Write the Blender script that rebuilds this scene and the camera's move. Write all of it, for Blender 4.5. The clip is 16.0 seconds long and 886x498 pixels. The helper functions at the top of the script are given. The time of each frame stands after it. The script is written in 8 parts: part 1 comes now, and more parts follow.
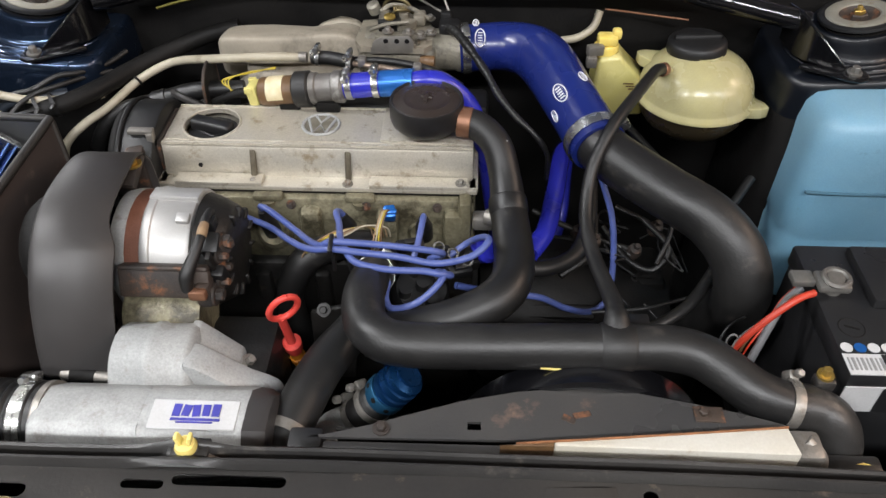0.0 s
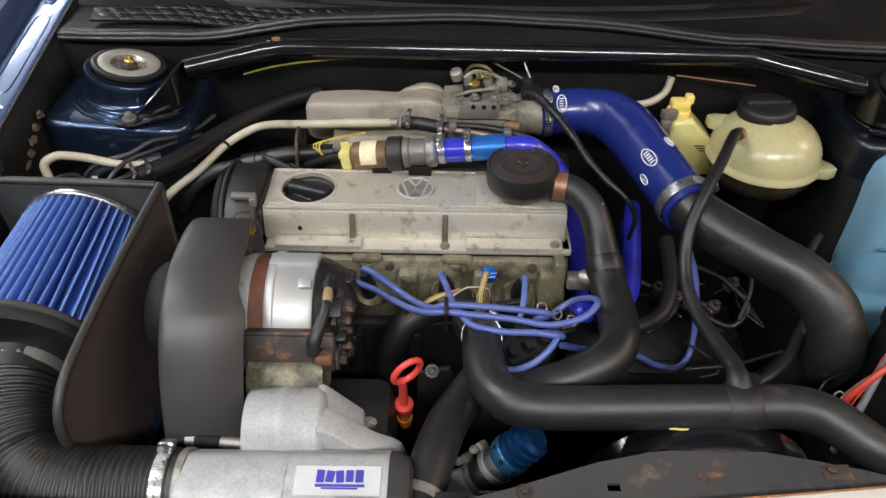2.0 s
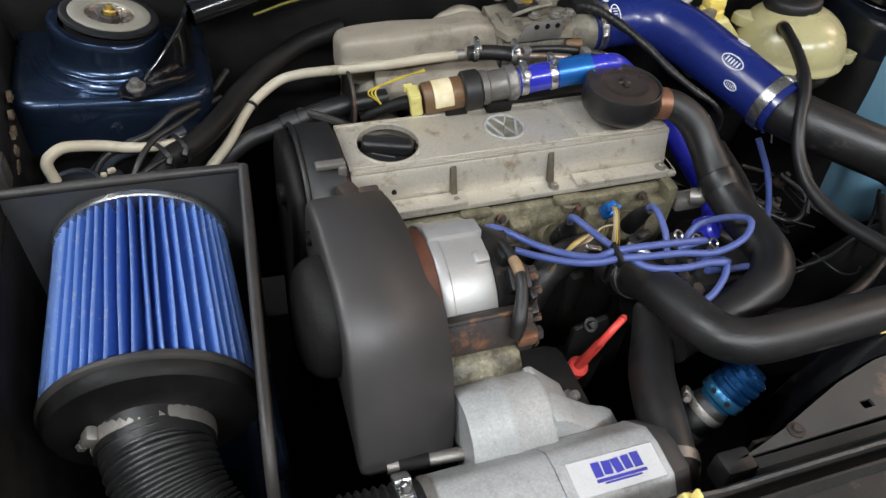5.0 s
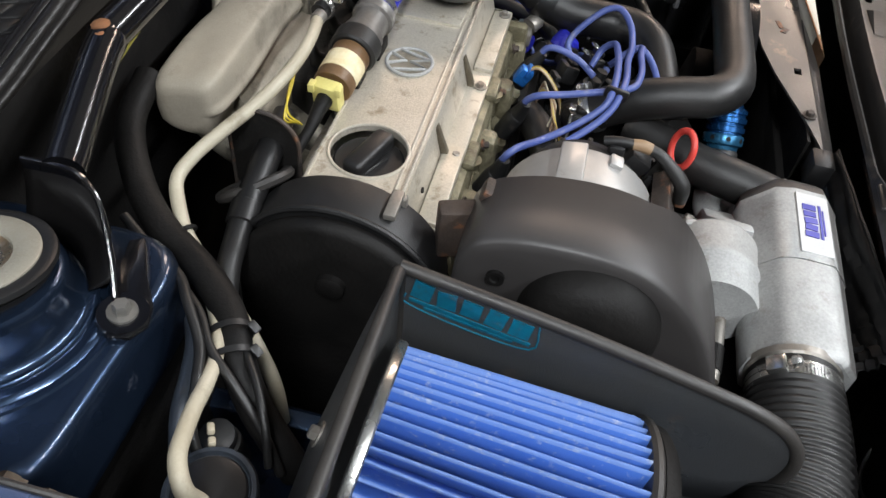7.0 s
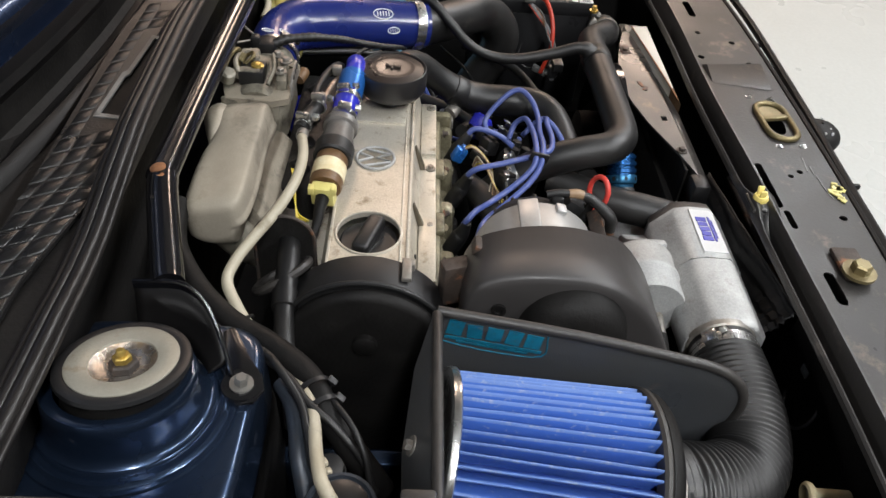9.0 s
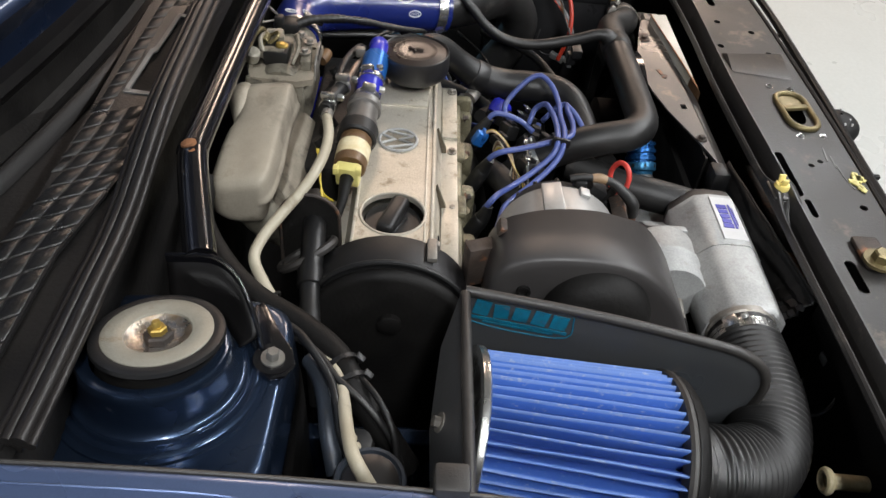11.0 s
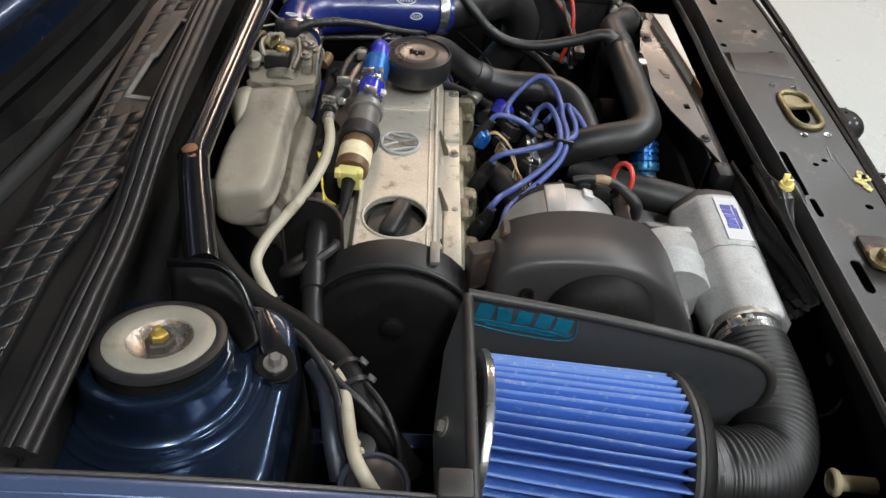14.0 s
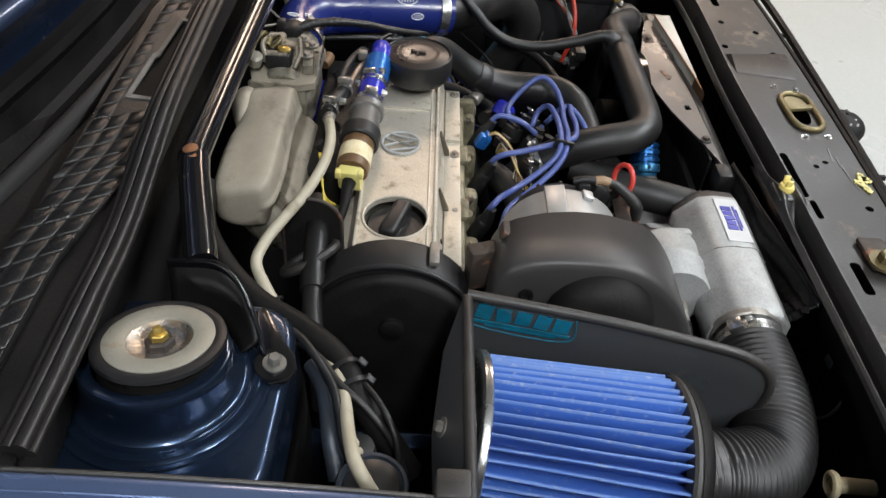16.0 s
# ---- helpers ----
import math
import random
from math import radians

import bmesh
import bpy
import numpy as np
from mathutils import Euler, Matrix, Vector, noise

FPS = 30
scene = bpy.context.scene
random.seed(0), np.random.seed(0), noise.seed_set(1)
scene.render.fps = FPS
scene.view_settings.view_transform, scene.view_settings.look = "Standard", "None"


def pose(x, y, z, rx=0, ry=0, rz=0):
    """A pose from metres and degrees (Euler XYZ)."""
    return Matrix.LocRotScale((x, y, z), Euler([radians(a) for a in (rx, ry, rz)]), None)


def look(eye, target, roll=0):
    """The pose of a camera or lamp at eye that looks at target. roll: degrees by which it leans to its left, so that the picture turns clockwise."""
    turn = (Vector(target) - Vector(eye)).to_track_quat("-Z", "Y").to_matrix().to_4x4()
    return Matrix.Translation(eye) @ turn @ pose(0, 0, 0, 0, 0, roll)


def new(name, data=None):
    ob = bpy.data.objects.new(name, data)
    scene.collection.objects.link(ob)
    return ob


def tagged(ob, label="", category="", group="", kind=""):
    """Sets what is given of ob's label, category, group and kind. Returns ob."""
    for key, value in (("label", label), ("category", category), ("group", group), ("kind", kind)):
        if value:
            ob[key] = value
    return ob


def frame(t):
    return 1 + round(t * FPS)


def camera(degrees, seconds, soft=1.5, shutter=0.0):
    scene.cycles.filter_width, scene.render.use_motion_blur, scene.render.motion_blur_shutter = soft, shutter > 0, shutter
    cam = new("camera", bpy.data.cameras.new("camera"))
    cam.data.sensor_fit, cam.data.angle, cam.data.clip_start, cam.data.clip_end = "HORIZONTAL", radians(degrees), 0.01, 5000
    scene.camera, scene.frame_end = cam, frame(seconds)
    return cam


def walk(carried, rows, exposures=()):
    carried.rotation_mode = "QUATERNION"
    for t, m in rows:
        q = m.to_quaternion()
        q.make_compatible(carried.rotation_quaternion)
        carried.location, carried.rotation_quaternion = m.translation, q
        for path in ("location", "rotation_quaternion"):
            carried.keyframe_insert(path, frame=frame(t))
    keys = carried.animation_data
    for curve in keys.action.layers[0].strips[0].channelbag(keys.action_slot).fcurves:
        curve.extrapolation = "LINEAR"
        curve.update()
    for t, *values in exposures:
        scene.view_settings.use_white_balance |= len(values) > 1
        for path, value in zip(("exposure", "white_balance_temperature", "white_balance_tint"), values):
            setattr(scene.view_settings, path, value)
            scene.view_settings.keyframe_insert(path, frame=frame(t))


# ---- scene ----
cam = camera(60.0, 16.0)

PATH = [
    (0, (0.179, -0.744, 1.368), (0.122, 0.724, 0.011), -0.1),
    (0.5, (0.093, -0.741, 1.386), (0.083, 0.767, 0.072), -0.4),
    (1, (0.06, -0.745, 1.402), (0.047, 0.773, 0.1), -0.5),
    (1.5, (0.043, -0.744, 1.403), (0.036, 0.782, 0.11), -0.0),
    (2, (0.033, -0.751, 1.4), (0.037, 0.791, 0.126), 1.0),
    (2.5, (0.021, -0.752, 1.399), (0.052, 0.784, 0.118), 1.8),
    (3, (0.002, -0.754, 1.389), (0.039, 0.756, 0.077), 1.8),
    (3.5, (0.001, -0.744, 1.371), (0.025, 0.759, 0.051), 1.6),
    (4, (-0.045, -0.7, 1.352), (0.063, 0.766, -0.004), 5.9),
    (4.5, (-0.21, -0.67, 1.353), (0.116, 0.701, -0.066), 2.5),
    (4.7, (-0.269, -0.637, 1.372), (0.199, 0.675, -0.063), 5.7),
    (5, (-0.327, -0.591, 1.336), (0.231, 0.728, -0.06), 6.6),
    (5.2, (-0.362, -0.541, 1.31), (0.205, 0.72, -0.136), 6.8),
    (7.3, (-0.641, -0.071, 1.276), (0.649, -0.046, -0.252), 7.4),
    (7.4, (-0.651, -0.062, 1.287), (0.619, -0.072, -0.258), 7.4),
    (7.5, (-0.665, -0.041, 1.284), (0.64, -0.112, -0.229), 8.4),
    (8, (-0.703, -0.015, 1.315), (0.661, -0.145, -0.141), 7.0),
    (8.5, (-0.737, -0.01, 1.358), (0.729, -0.123, 0.002), 6.3),
    (9, (-0.751, 0.003, 1.37), (0.741, -0.091, 0.041), 5.0),
    (9.2, (-0.754, 0.012, 1.366), (0.733, -0.084, 0.032), 5.3),
    (9.5, (-0.762, 0.021, 1.361), (0.718, -0.075, 0.02), 5.5),
    (9.7, (-0.765, 0.029, 1.362), (0.713, -0.06, 0.017), 5.9),
    (11.8, (-0.758, 0.026, 1.364), (0.717, -0.069, 0.017), 6.0),
    (12, (-0.759, 0.027, 1.364), (0.721, -0.058, 0.021), 5.8),
    (12.5, (-0.759, 0.025, 1.364), (0.726, -0.064, 0.027), 5.8),
    (13, (-0.76, 0.024, 1.364), (0.723, -0.055, 0.024), 5.4),
    (13.5, (-0.759, 0.024, 1.364), (0.719, -0.059, 0.02), 5.4),
    (14, (-0.757, 0.025, 1.363), (0.721, -0.057, 0.018), 5.2),
    (14.5, (-0.758, 0.02, 1.366), (0.721, -0.06, 0.023), 5.1),
    (15, (-0.759, 0.018, 1.366), (0.723, -0.059, 0.025), 4.8),
    (15.5, (-0.758, 0.019, 1.366), (0.72, -0.062, 0.02), 5.0),
    (16, (-0.757, 0.023, 1.365), (0.72, -0.054, 0.018), 5.3),
]
walk(cam, [(t, look(eye, target, roll)) for t, eye, target, roll in PATH], [(0, 0.14, 6700, 13), (2, 0.04, 6700, 13), (4.5, 0.05, 6550, 12), (5.2, -0.04, 6500, 11), (7.5, 0.22, 6550, 11), (8.5, 0.20, 6700, 12), (9.2, 0.03, 6700, 12), (12, 0.0, 6650, 11), (16, -0.02, 6550, 10)])


# ---- world and lamps ----
world = bpy.data.worlds.new("showroom_air")
scene.world = world
world.use_nodes = True
world.node_tree.nodes["Background"].inputs[0].default_value = (0.9, 0.95, 1.0, 1)
world.node_tree.nodes["Background"].inputs[1].default_value = 0.012
scene.view_settings.exposure = 0.0


def area_lamp(x, y, z, sx, sy, power, colour, tx=None):
    data = bpy.data.lights.new("ceiling_lamp_light", "AREA")
    data.shape, data.size, data.size_y, data.energy, data.color = "RECTANGLE", sx, sy, power, colour
    ob = new("ceiling_lamp_light", data)
    ob.matrix_world = look((x, y, z), tx or (x, y + 0.001, 0))
    return ob


# cool lamps over the front and one side, warm ones over the other side
COOL, WARM = (0.93, 0.97, 1.0), (1.0, 0.76, 0.60)
LAMPS = [(-1.7, -2.4, 3.1, COOL, 92), (0.5, -2.4, 3.1, COOL, 100), (2.6, -2.2, 3.1, COOL, 62), (-2.0, -0.3, 3.1, COOL, 74), (4.2, -1.6, 3.0, WARM, 64), (3.8, 0.2, 3.0, WARM, 54), (-3.1, 4.0, 3.1, COOL, 120), (-5.6, 3.6, 3.1, COOL, 170)]
for lx, ly, lz, col, power in LAMPS:
    area_lamp(lx, ly, lz, 1.5, 0.25 if col == COOL else 0.6, power, col)


# ---- mesh helpers ----
def thing(name, loc, label, category, group="", kind=""):
    ob = new(name)
    ob.empty_display_size = 0.02
    ob.location = loc
    return tagged(ob, label, category, group, kind)


def part(name, bm, material, parent=None, label="", angle=38, normals=True):
    me = bpy.data.meshes.new(name)
    if normals:
        bmesh.ops.recalc_face_normals(bm, faces=bm.faces)
    bm.to_mesh(me)
    bm.free()
    for m in (material if isinstance(material, (list, tuple)) else [material]):
        me.materials.append(m)
    me.polygons.foreach_set("use_smooth", [True] * len(me.polygons))
    me.set_sharp_from_angle(angle=radians(angle))
    ob = new(name, me)
    if parent is not None:
        ob.parent = parent
        if parent.type == "EMPTY":
            ob.matrix_parent_inverse = Matrix.Translation(-parent.location)
    if label:
        ob["label"] = label
    return ob


def solo(name, bm, material, label, category, group="", kind="", angle=38):
    return tagged(part(name, bm, material, angle=angle), label, category, group, kind)


def axis_m(origin, way):
    """The matrix that lays z along a way from an origin."""
    q = Vector(way).to_track_quat("Z", "Y")
    return Matrix.Translation(origin) @ q.to_matrix().to_4x4()


def smooth_line(pts, n=8):
    p = [Vector(a) for a in pts]
    if len(p) < 3:
        return p
    p = [2 * p[0] - p[1]] + p + [2 * p[-1] - p[-2]]
    out = []
    for i in range(1, len(p) - 2):
        a, b, c, d = p[i - 1:i + 3]
        for k in range(n):
            t = k / n
            out.append(0.5 * (2 * b + (c - a) * t + (2 * a - 5 * b + 4 * c - d) * t * t + (3 * b - a - 3 * c + d) * t ** 3))
    out.append(p[-2])
    return out


def tube(bm, pts, r, seg=16, n=8, smooth=True, cap=True, step=None, wave=None, hollow=0.0):
    """A tube along points. r: a radius or one for each point. wave(s) scales the radius along the length."""
    line = smooth_line(pts, n) if smooth else [Vector(a) for a in pts]
    m = len(line)
    if isinstance(r, (list, tuple)):
        rr = np.interp(np.linspace(0, 1, m), np.linspace(0, 1, len(r)), r)
    else:
        rr = [r] * m
    if step:
        cum = [0.0]
        for a, b in zip(line, line[1:]):
            cum.append(cum[-1] + (b - a).length)
        k = max(2, int(cum[-1] / step))
        pos = np.linspace(0, cum[-1], k)
        xs = [np.interp(pos, cum, [v[i] for v in line]) for i in range(3)]
        rr = np.interp(pos, cum, rr)
        line = [Vector((float(a), float(b), float(c))) for a, b, c in zip(*xs)]
        m = k
        if wave:
            rr = [a * wave(float(q)) for a, q in zip(rr, pos)]
    t0 = (line[1] - line[0]).normalized()
    up = Vector((0, 0, 1)) if abs(t0.z) < 0.9 else Vector((1, 0, 0))
    nrm = (up - t0 * up.dot(t0)).normalized()
    rings = []
    for i in range(m):
        t = (line[min(i + 1, m - 1)] - line[max(i - 1, 0)]).normalized()
        nrm = (nrm - t * nrm.dot(t)).normalized()
        bi = t.cross(nrm)
        rings.append([bm.verts.new(line[i] + (nrm * math.cos(a) + bi * math.sin(a)) * float(rr[i])) for a in (2 * math.pi * j / seg for j in range(seg))])
    for a, b in zip(rings, rings[1:]):
        for j in range(seg):
            bm.faces.new((a[j], a[(j + 1) % seg], b[(j + 1) % seg], b[j]))
    if cap:
        bm.faces.new(list(reversed(rings[0])))
        bm.faces.new(rings[-1])
    return bm


def lathe(bm, profile, m=Matrix(), seg=32, a0=0.0, a1=2 * math.pi):
    """Turn (radius, height) points round z, laid by m."""
    full = a1 - a0 > 6.28
    k = seg if full else seg + 1
    rings = []
    for r, h in profile:
        if r < 1e-6:
            rings.append([bm.verts.new(m @ Vector((0, 0, h)))])
        else:
            rings.append([bm.verts.new(m @ Vector((r * math.cos(a0 + (a1 - a0) * j / seg), r * math.sin(a0 + (a1 - a0) * j / seg), h))) for j in range(k)])
    for a, b in zip(rings, rings[1:]):
        for j in range(seg):
            j2 = (j + 1) % k
            if len(a) == 1 and len(b) == 1:
                continue
            if len(a) == 1:
                bm.faces.new((a[0], b[j2], b[j]))
            elif len(b) == 1:
                bm.faces.new((a[j], a[j2], b[0]))
            else:
                bm.faces.new((a[j], a[j2], b[j2], b[j]))
    return bm


def rbox(bm, c, s, bev=0.002, seg=2, m=None, taper=1.0):
    """A box of size s at c with rounded edges; taper scales its top."""
    m = m or Matrix()
    vs = []
    for z in (-1, 1):
        for y in (-1, 1):
            for x in (-1, 1):
                k = taper if z > 0 else 1.0
                vs.append(bm.verts.new(Vector((x * s[0] / 2 * k, y * s[1] / 2 * k, z * s[2] / 2))))
    fs = [bm.faces.new([vs[i] for i in f]) for f in ((0, 2, 3, 1), (4, 5, 7, 6), (0, 1, 5, 4), (2, 6, 7, 3), (0, 4, 6, 2), (1, 3, 7, 5))]
    if bev > 0:
        es = list({e for f in fs for e in f.edges})
        res = bmesh.ops.bevel(bm, geom=es, offset=min(bev, min(s) * 0.49), segments=seg, profile=0.5, affect="EDGES")
        vs = list({v for f in fs if f.is_valid for v in f.verts} | set(res["verts"]))
    bmesh.ops.transform(bm, matrix=Matrix.Translation(c) @ m, verts=vs)
    return bm


def prism(bm, outline, axis, a, b, bev=0.0, seg=2):
    """Extrude a closed outline along an axis from a to b. The outline holds the other two coordinates in x, y, z order."""
    def at(p, v):
        return {"x": (v, p[0], p[1]), "y": (p[0], v, p[1]), "z": (p[0], p[1], v)}[axis]
    lo = [bm.verts.new(at(p, a)) for p in outline]
    hi = [bm.verts.new(at(p, b)) for p in outline]
    n = len(outline)
    fs = [bm.faces.new(lo), bm.faces.new(hi)] + [bm.faces.new((lo[i], lo[(i + 1) % n], hi[(i + 1) % n], hi[i])) for i in range(n)]
    bmesh.ops.recalc_face_normals(bm, faces=fs)
    if bev > 0:
        es = [e for e in {e for f in fs for e in f.edges} if e.calc_face_angle(0) > 0.5]
        bmesh.ops.bevel(bm, geom=es, offset=bev, segments=seg, profile=0.5, affect="EDGES")
    return bm


def ribbon(bm, line, x0, x1, thick, steps=1, shape=None):
    """Sweep an open (y, z) line along x and give it thickness. shape(x, y, z) may bend it."""
    shape = shape or (lambda x, y, z: (x, y, z))
    pts = [Vector((0, *p)) for p in line]
    nor = []
    for i in range(len(pts)):
        t = (pts[min(i + 1, len(pts) - 1)] - pts[max(i - 1, 0)]).normalized()
        nor.append(Vector((0, -t.z, t.y)))
    rows = []
    for k in range(steps + 1):
        x = x0 + (x1 - x0) * k / steps
        top = [bm.verts.new(shape(x, p.y, p.z)) for p in pts]
        low = [bm.verts.new(shape(x, *(p - n * thick)[1:])) for p, n in zip(pts, nor)]
        rows.append(top + low[::-1])
    n = len(rows[0])
    for a, b in zip(rows, rows[1:]):
        for j in range(n):
            bm.faces.new((a[j], a[(j + 1) % n], b[(j + 1) % n], b[j]))
    bm.faces.new(rows[0])
    bm.faces.new(list(reversed(rows[-1])))
    return bm


def plate(bm, outer, holes, z, thick):
    """A flat plate at height z with holes through it, thick metres deep."""
    edges = []
    for loop in [outer] + holes:
        vs = [bm.verts.new((x, y, z)) for x, y in loop]
        edges += [bm.edges.new((vs[i], vs[(i + 1) % len(vs)])) for i in range(len(vs))]
    res = bmesh.ops.triangle_fill(bm, use_beauty=True, edges=edges)
    faces = [g for g in res["geom"] if isinstance(g, bmesh.types.BMFace)]
    ext = bmesh.ops.extrude_face_region(bm, geom=faces)
    bmesh.ops.translate(bm, vec=(0, 0, -thick), verts=[g for g in ext["geom"] if isinstance(g, bmesh.types.BMVert)])
    return bm


def ring_pts(cx, cy, rx, ry, n=24):
    return [(cx + rx * math.cos(2 * math.pi * i / n), cy + ry * math.sin(2 * math.pi * i / n)) for i in range(n)]


def slot_pts(cx, cy, lx, ly):
    """A rounded slot, long in x."""
    r = ly / 2
    return [(cx + lx / 2 - r + r * math.cos(a), cy + r * math.sin(a)) for a in np.linspace(-math.pi / 2, math.pi / 2, 7)] + \
           [(cx - lx / 2 + r + r * math.cos(a), cy + r * math.sin(a)) for a in np.linspace(math.pi / 2, 3 * math.pi / 2, 7)]


def torus(bm, m, big, small, seg=32, ring=8):
    prof = [(big + small * math.cos(2 * math.pi * i / ring), small * math.sin(2 * math.pi * i / ring)) for i in range(ring)]
    return lathe(bm, prof + [prof[0]], m, seg)


def bolt(bm, o, way, r=0.008, h=0.006, washer=True):
    m = axis_m(o, way)
    if washer:
        lathe(bm, [(0, 0), (r * 1.7, 0), (r * 1.7, h * 0.3), (0, h * 0.3)], m, 16)
    lathe(bm, [(0, h * 0.3), (r, h * 0.3), (r, h), (r * 0.8, h * 1.15), (0, h * 1.15)], m, 6)
    return bm


def clamp(name, parent, o, way, r, w=0.010, turn=0.0, material=None):
    """A clamp as a part: band with its screw housing and screw."""
    m = axis_m(o, way)
    if isinstance(turn, tuple):
        f = m.to_3x3().inverted() @ Vector(turn)
        turn = math.degrees(math.atan2(f.y, f.x))
    m = m @ pose(0, 0, 0, 0, 0, turn)
    bm = bmesh.new()
    lathe(bm, [(r, -w / 2), (r + 0.0010, -w / 2), (r + 0.0013, -w / 4), (r + 0.0013, w / 4), (r + 0.0010, w / 2), (r, w / 2)], m, 40)
    for k in range(9):
        a = 0.35 + 0.07 * k
        rbox(bm, m @ Vector(((r + 0.0016) * math.cos(a), (r + 0.0016) * math.sin(a), 0)), (0.0012, 0.0009, w * 0.7), 0, 1, (m.to_3x3() @ Matrix.Rotation(a, 3, "Z")).to_4x4())
    rbox(bm, m @ Vector((r + 0.005, 0, 0)), (0.009, 0.016, w * 1.05), 0.0025, 2, m.to_3x3().to_4x4())
    lathe(bm, [(0, 0.012), (0.0045, 0.012), (0.0045, 0.017), (0.003, 0.019), (0, 0.019)], m @ axis_m((r + 0.0055, 0, 0), (0, 1, 0)), 6)
    return part(name, bm, material or M_CLAMP, parent)


# ---- materials ----
def shade(name, base, rough=0.5, metal=0.0, second=None, mix=0.5, scale=12.0, fine=220.0, bump=0.15, coat=0.0, dirt=None, dirt_amount=0.0,
          dirt_scale=25.0, rough_var=0.12, spec=0.5, trans=0.0, sub=0.0, fine_amount=0.12, stretch=(1, 1, 1)):
    """A worn surface: two tones in large patches, fine grain, patches of dirt, uneven gloss and fine relief."""
    mat = bpy.data.materials.new(name)
    mat.use_nodes = True
    nt = mat.node_tree
    n, l = nt.nodes, nt.links
    bsdf = n["Principled BSDF"]
    tc = n.new("ShaderNodeTexCoord")
    mp = n.new("ShaderNodeMapping")
    mp.inputs["Scale"].default_value = stretch
    l.new(tc.outputs["Object"], mp.inputs["Vector"])

    def noise_tex(sc, det=4.0, rgh=0.6):
        t = n.new("ShaderNodeTexNoise")
        t.inputs["Scale"].default_value, t.inputs["Detail"].default_value, t.inputs["Roughness"].default_value = sc, det, rgh
        l.new(mp.outputs["Vector"], t.inputs["Vector"])
        return t

    def ramp(src, lo, hi):
        r = n.new("ShaderNodeMapRange")
        r.inputs["From Min"].default_value, r.inputs["From Max"].default_value = lo, hi
        l.new(src, r.inputs["Value"])
        return r.outputs["Result"]

    def blend(fac, a, b, mode="MIX"):
        m = n.new("ShaderNodeMix")
        m.data_type, m.blend_type = "RGBA", mode
        if isinstance(fac, float):
            m.inputs[0].default_value = fac
        else:
            l.new(fac, m.inputs[0])
        for sock, v in ((m.inputs[6], a), (m.inputs[7], b)):
            if isinstance(v, tuple):
                sock.default_value = (*v, 1)
            else:
                l.new(v, sock)
        return m.outputs[2]

    big = noise_tex(scale)
    small = noise_tex(fine, 3.0)
    second = second or tuple(c * 0.72 for c in base)
    col = blend(ramp(big.outputs["Fac"], 0.35 - 0.2 * mix, 0.75 - 0.2 * mix), base, second)
    grey = blend(1.0, (0.5, 0.5, 0.5), small.outputs["Fac"])
    col = blend(fine_amount, col, grey, "OVERLAY")
    rough_src = big.outputs["Fac"]
    if dirt and dirt_amount > 0:
        d = noise_tex(dirt_scale, 8.0, 0.68)
        fac = ramp(d.outputs["Fac"], 0.68 - 0.35 * dirt_amount, 0.80 - 0.25 * dirt_amount)
        col = blend(fac, col, dirt)
        if metal > 0:
            mm = n.new("ShaderNodeMapRange")
            l.new(fac, mm.inputs["Value"])
            mm.inputs["To Min"].default_value, mm.inputs["To Max"].default_value = metal, metal * 0.25
            l.new(mm.outputs["Result"], bsdf.inputs["Metallic"])
    l.new(col, bsdf.inputs["Base Color"])
    if not (dirt and dirt_amount > 0):
        bsdf.inputs["Metallic"].default_value = metal
    rr = n.new("ShaderNodeMapRange")
    rr.inputs["From Min"].default_value, rr.inputs["From Max"].default_value = 0.3, 0.7
    rr.inputs["To Min"].default_value, rr.inputs["To Max"].default_value = max(0.03, rough - rough_var), min(1.0, rough + rough_var)
    l.new(rough_src, rr.inputs["Value"])
    l.new(rr.outputs["Result"], bsdf.inputs["Roughness"])
    bsdf.inputs["Specular IOR Level"].default_value = spec
    bsdf.inputs["Coat Weight"].default_value = coat
    bsdf.inputs["Coat Roughness"].default_value = 0.08
    bsdf.inputs["Transmission Weight"].default_value = trans
    if sub > 0:
        bsdf.inputs["Subsurface Weight"].default_value = sub
        bsdf.inputs["Subsurface Radius"].default_value = (0.02, 0.02, 0.015)
        bsdf.inputs["Subsurface Scale"].default_value = 0.5
    if bump > 0:
        b = n.new("ShaderNodeBump")
        b.inputs["Strength"].default_value, b.inputs["Distance"].default_value = bump, 0.002
        l.new(small.outputs["Fac"], b.inputs["Height"])
        l.new(b.outputs["Normal"], bsdf.inputs["Normal"])
    return mat


M_RUBBER = shade("hose_rubber", (0.0062, 0.0062, 0.0066), 0.46, second=(0.011, 0.0106, 0.0102), scale=9, fine=500, bump=0.12, dirt=(0.05, 0.044, 0.038), dirt_amount=0.16, dirt_scale=40)
M_PIPE = shade("painted_pipe", (0.0085, 0.0085, 0.009), 0.42, second=(0.014, 0.0135, 0.013), scale=11, fine=350, bump=0.16, dirt=(0.055, 0.048, 0.042), dirt_amount=0.22, dirt_scale=34)
M_PLASTIC = shade("black_plastic", (0.010, 0.010, 0.0105), 0.45, scale=10, fine=600, bump=0.1, dirt=(0.045, 0.038, 0.033), dirt_amount=0.12)
M_GUARD = shade("satin_grey_plastic", (0.036, 0.034, 0.034), 0.44, second=(0.043, 0.040, 0.039), scale=6, fine=900, bump=0.12, dirt=(0.05, 0.047, 0.044), dirt_amount=0.08)
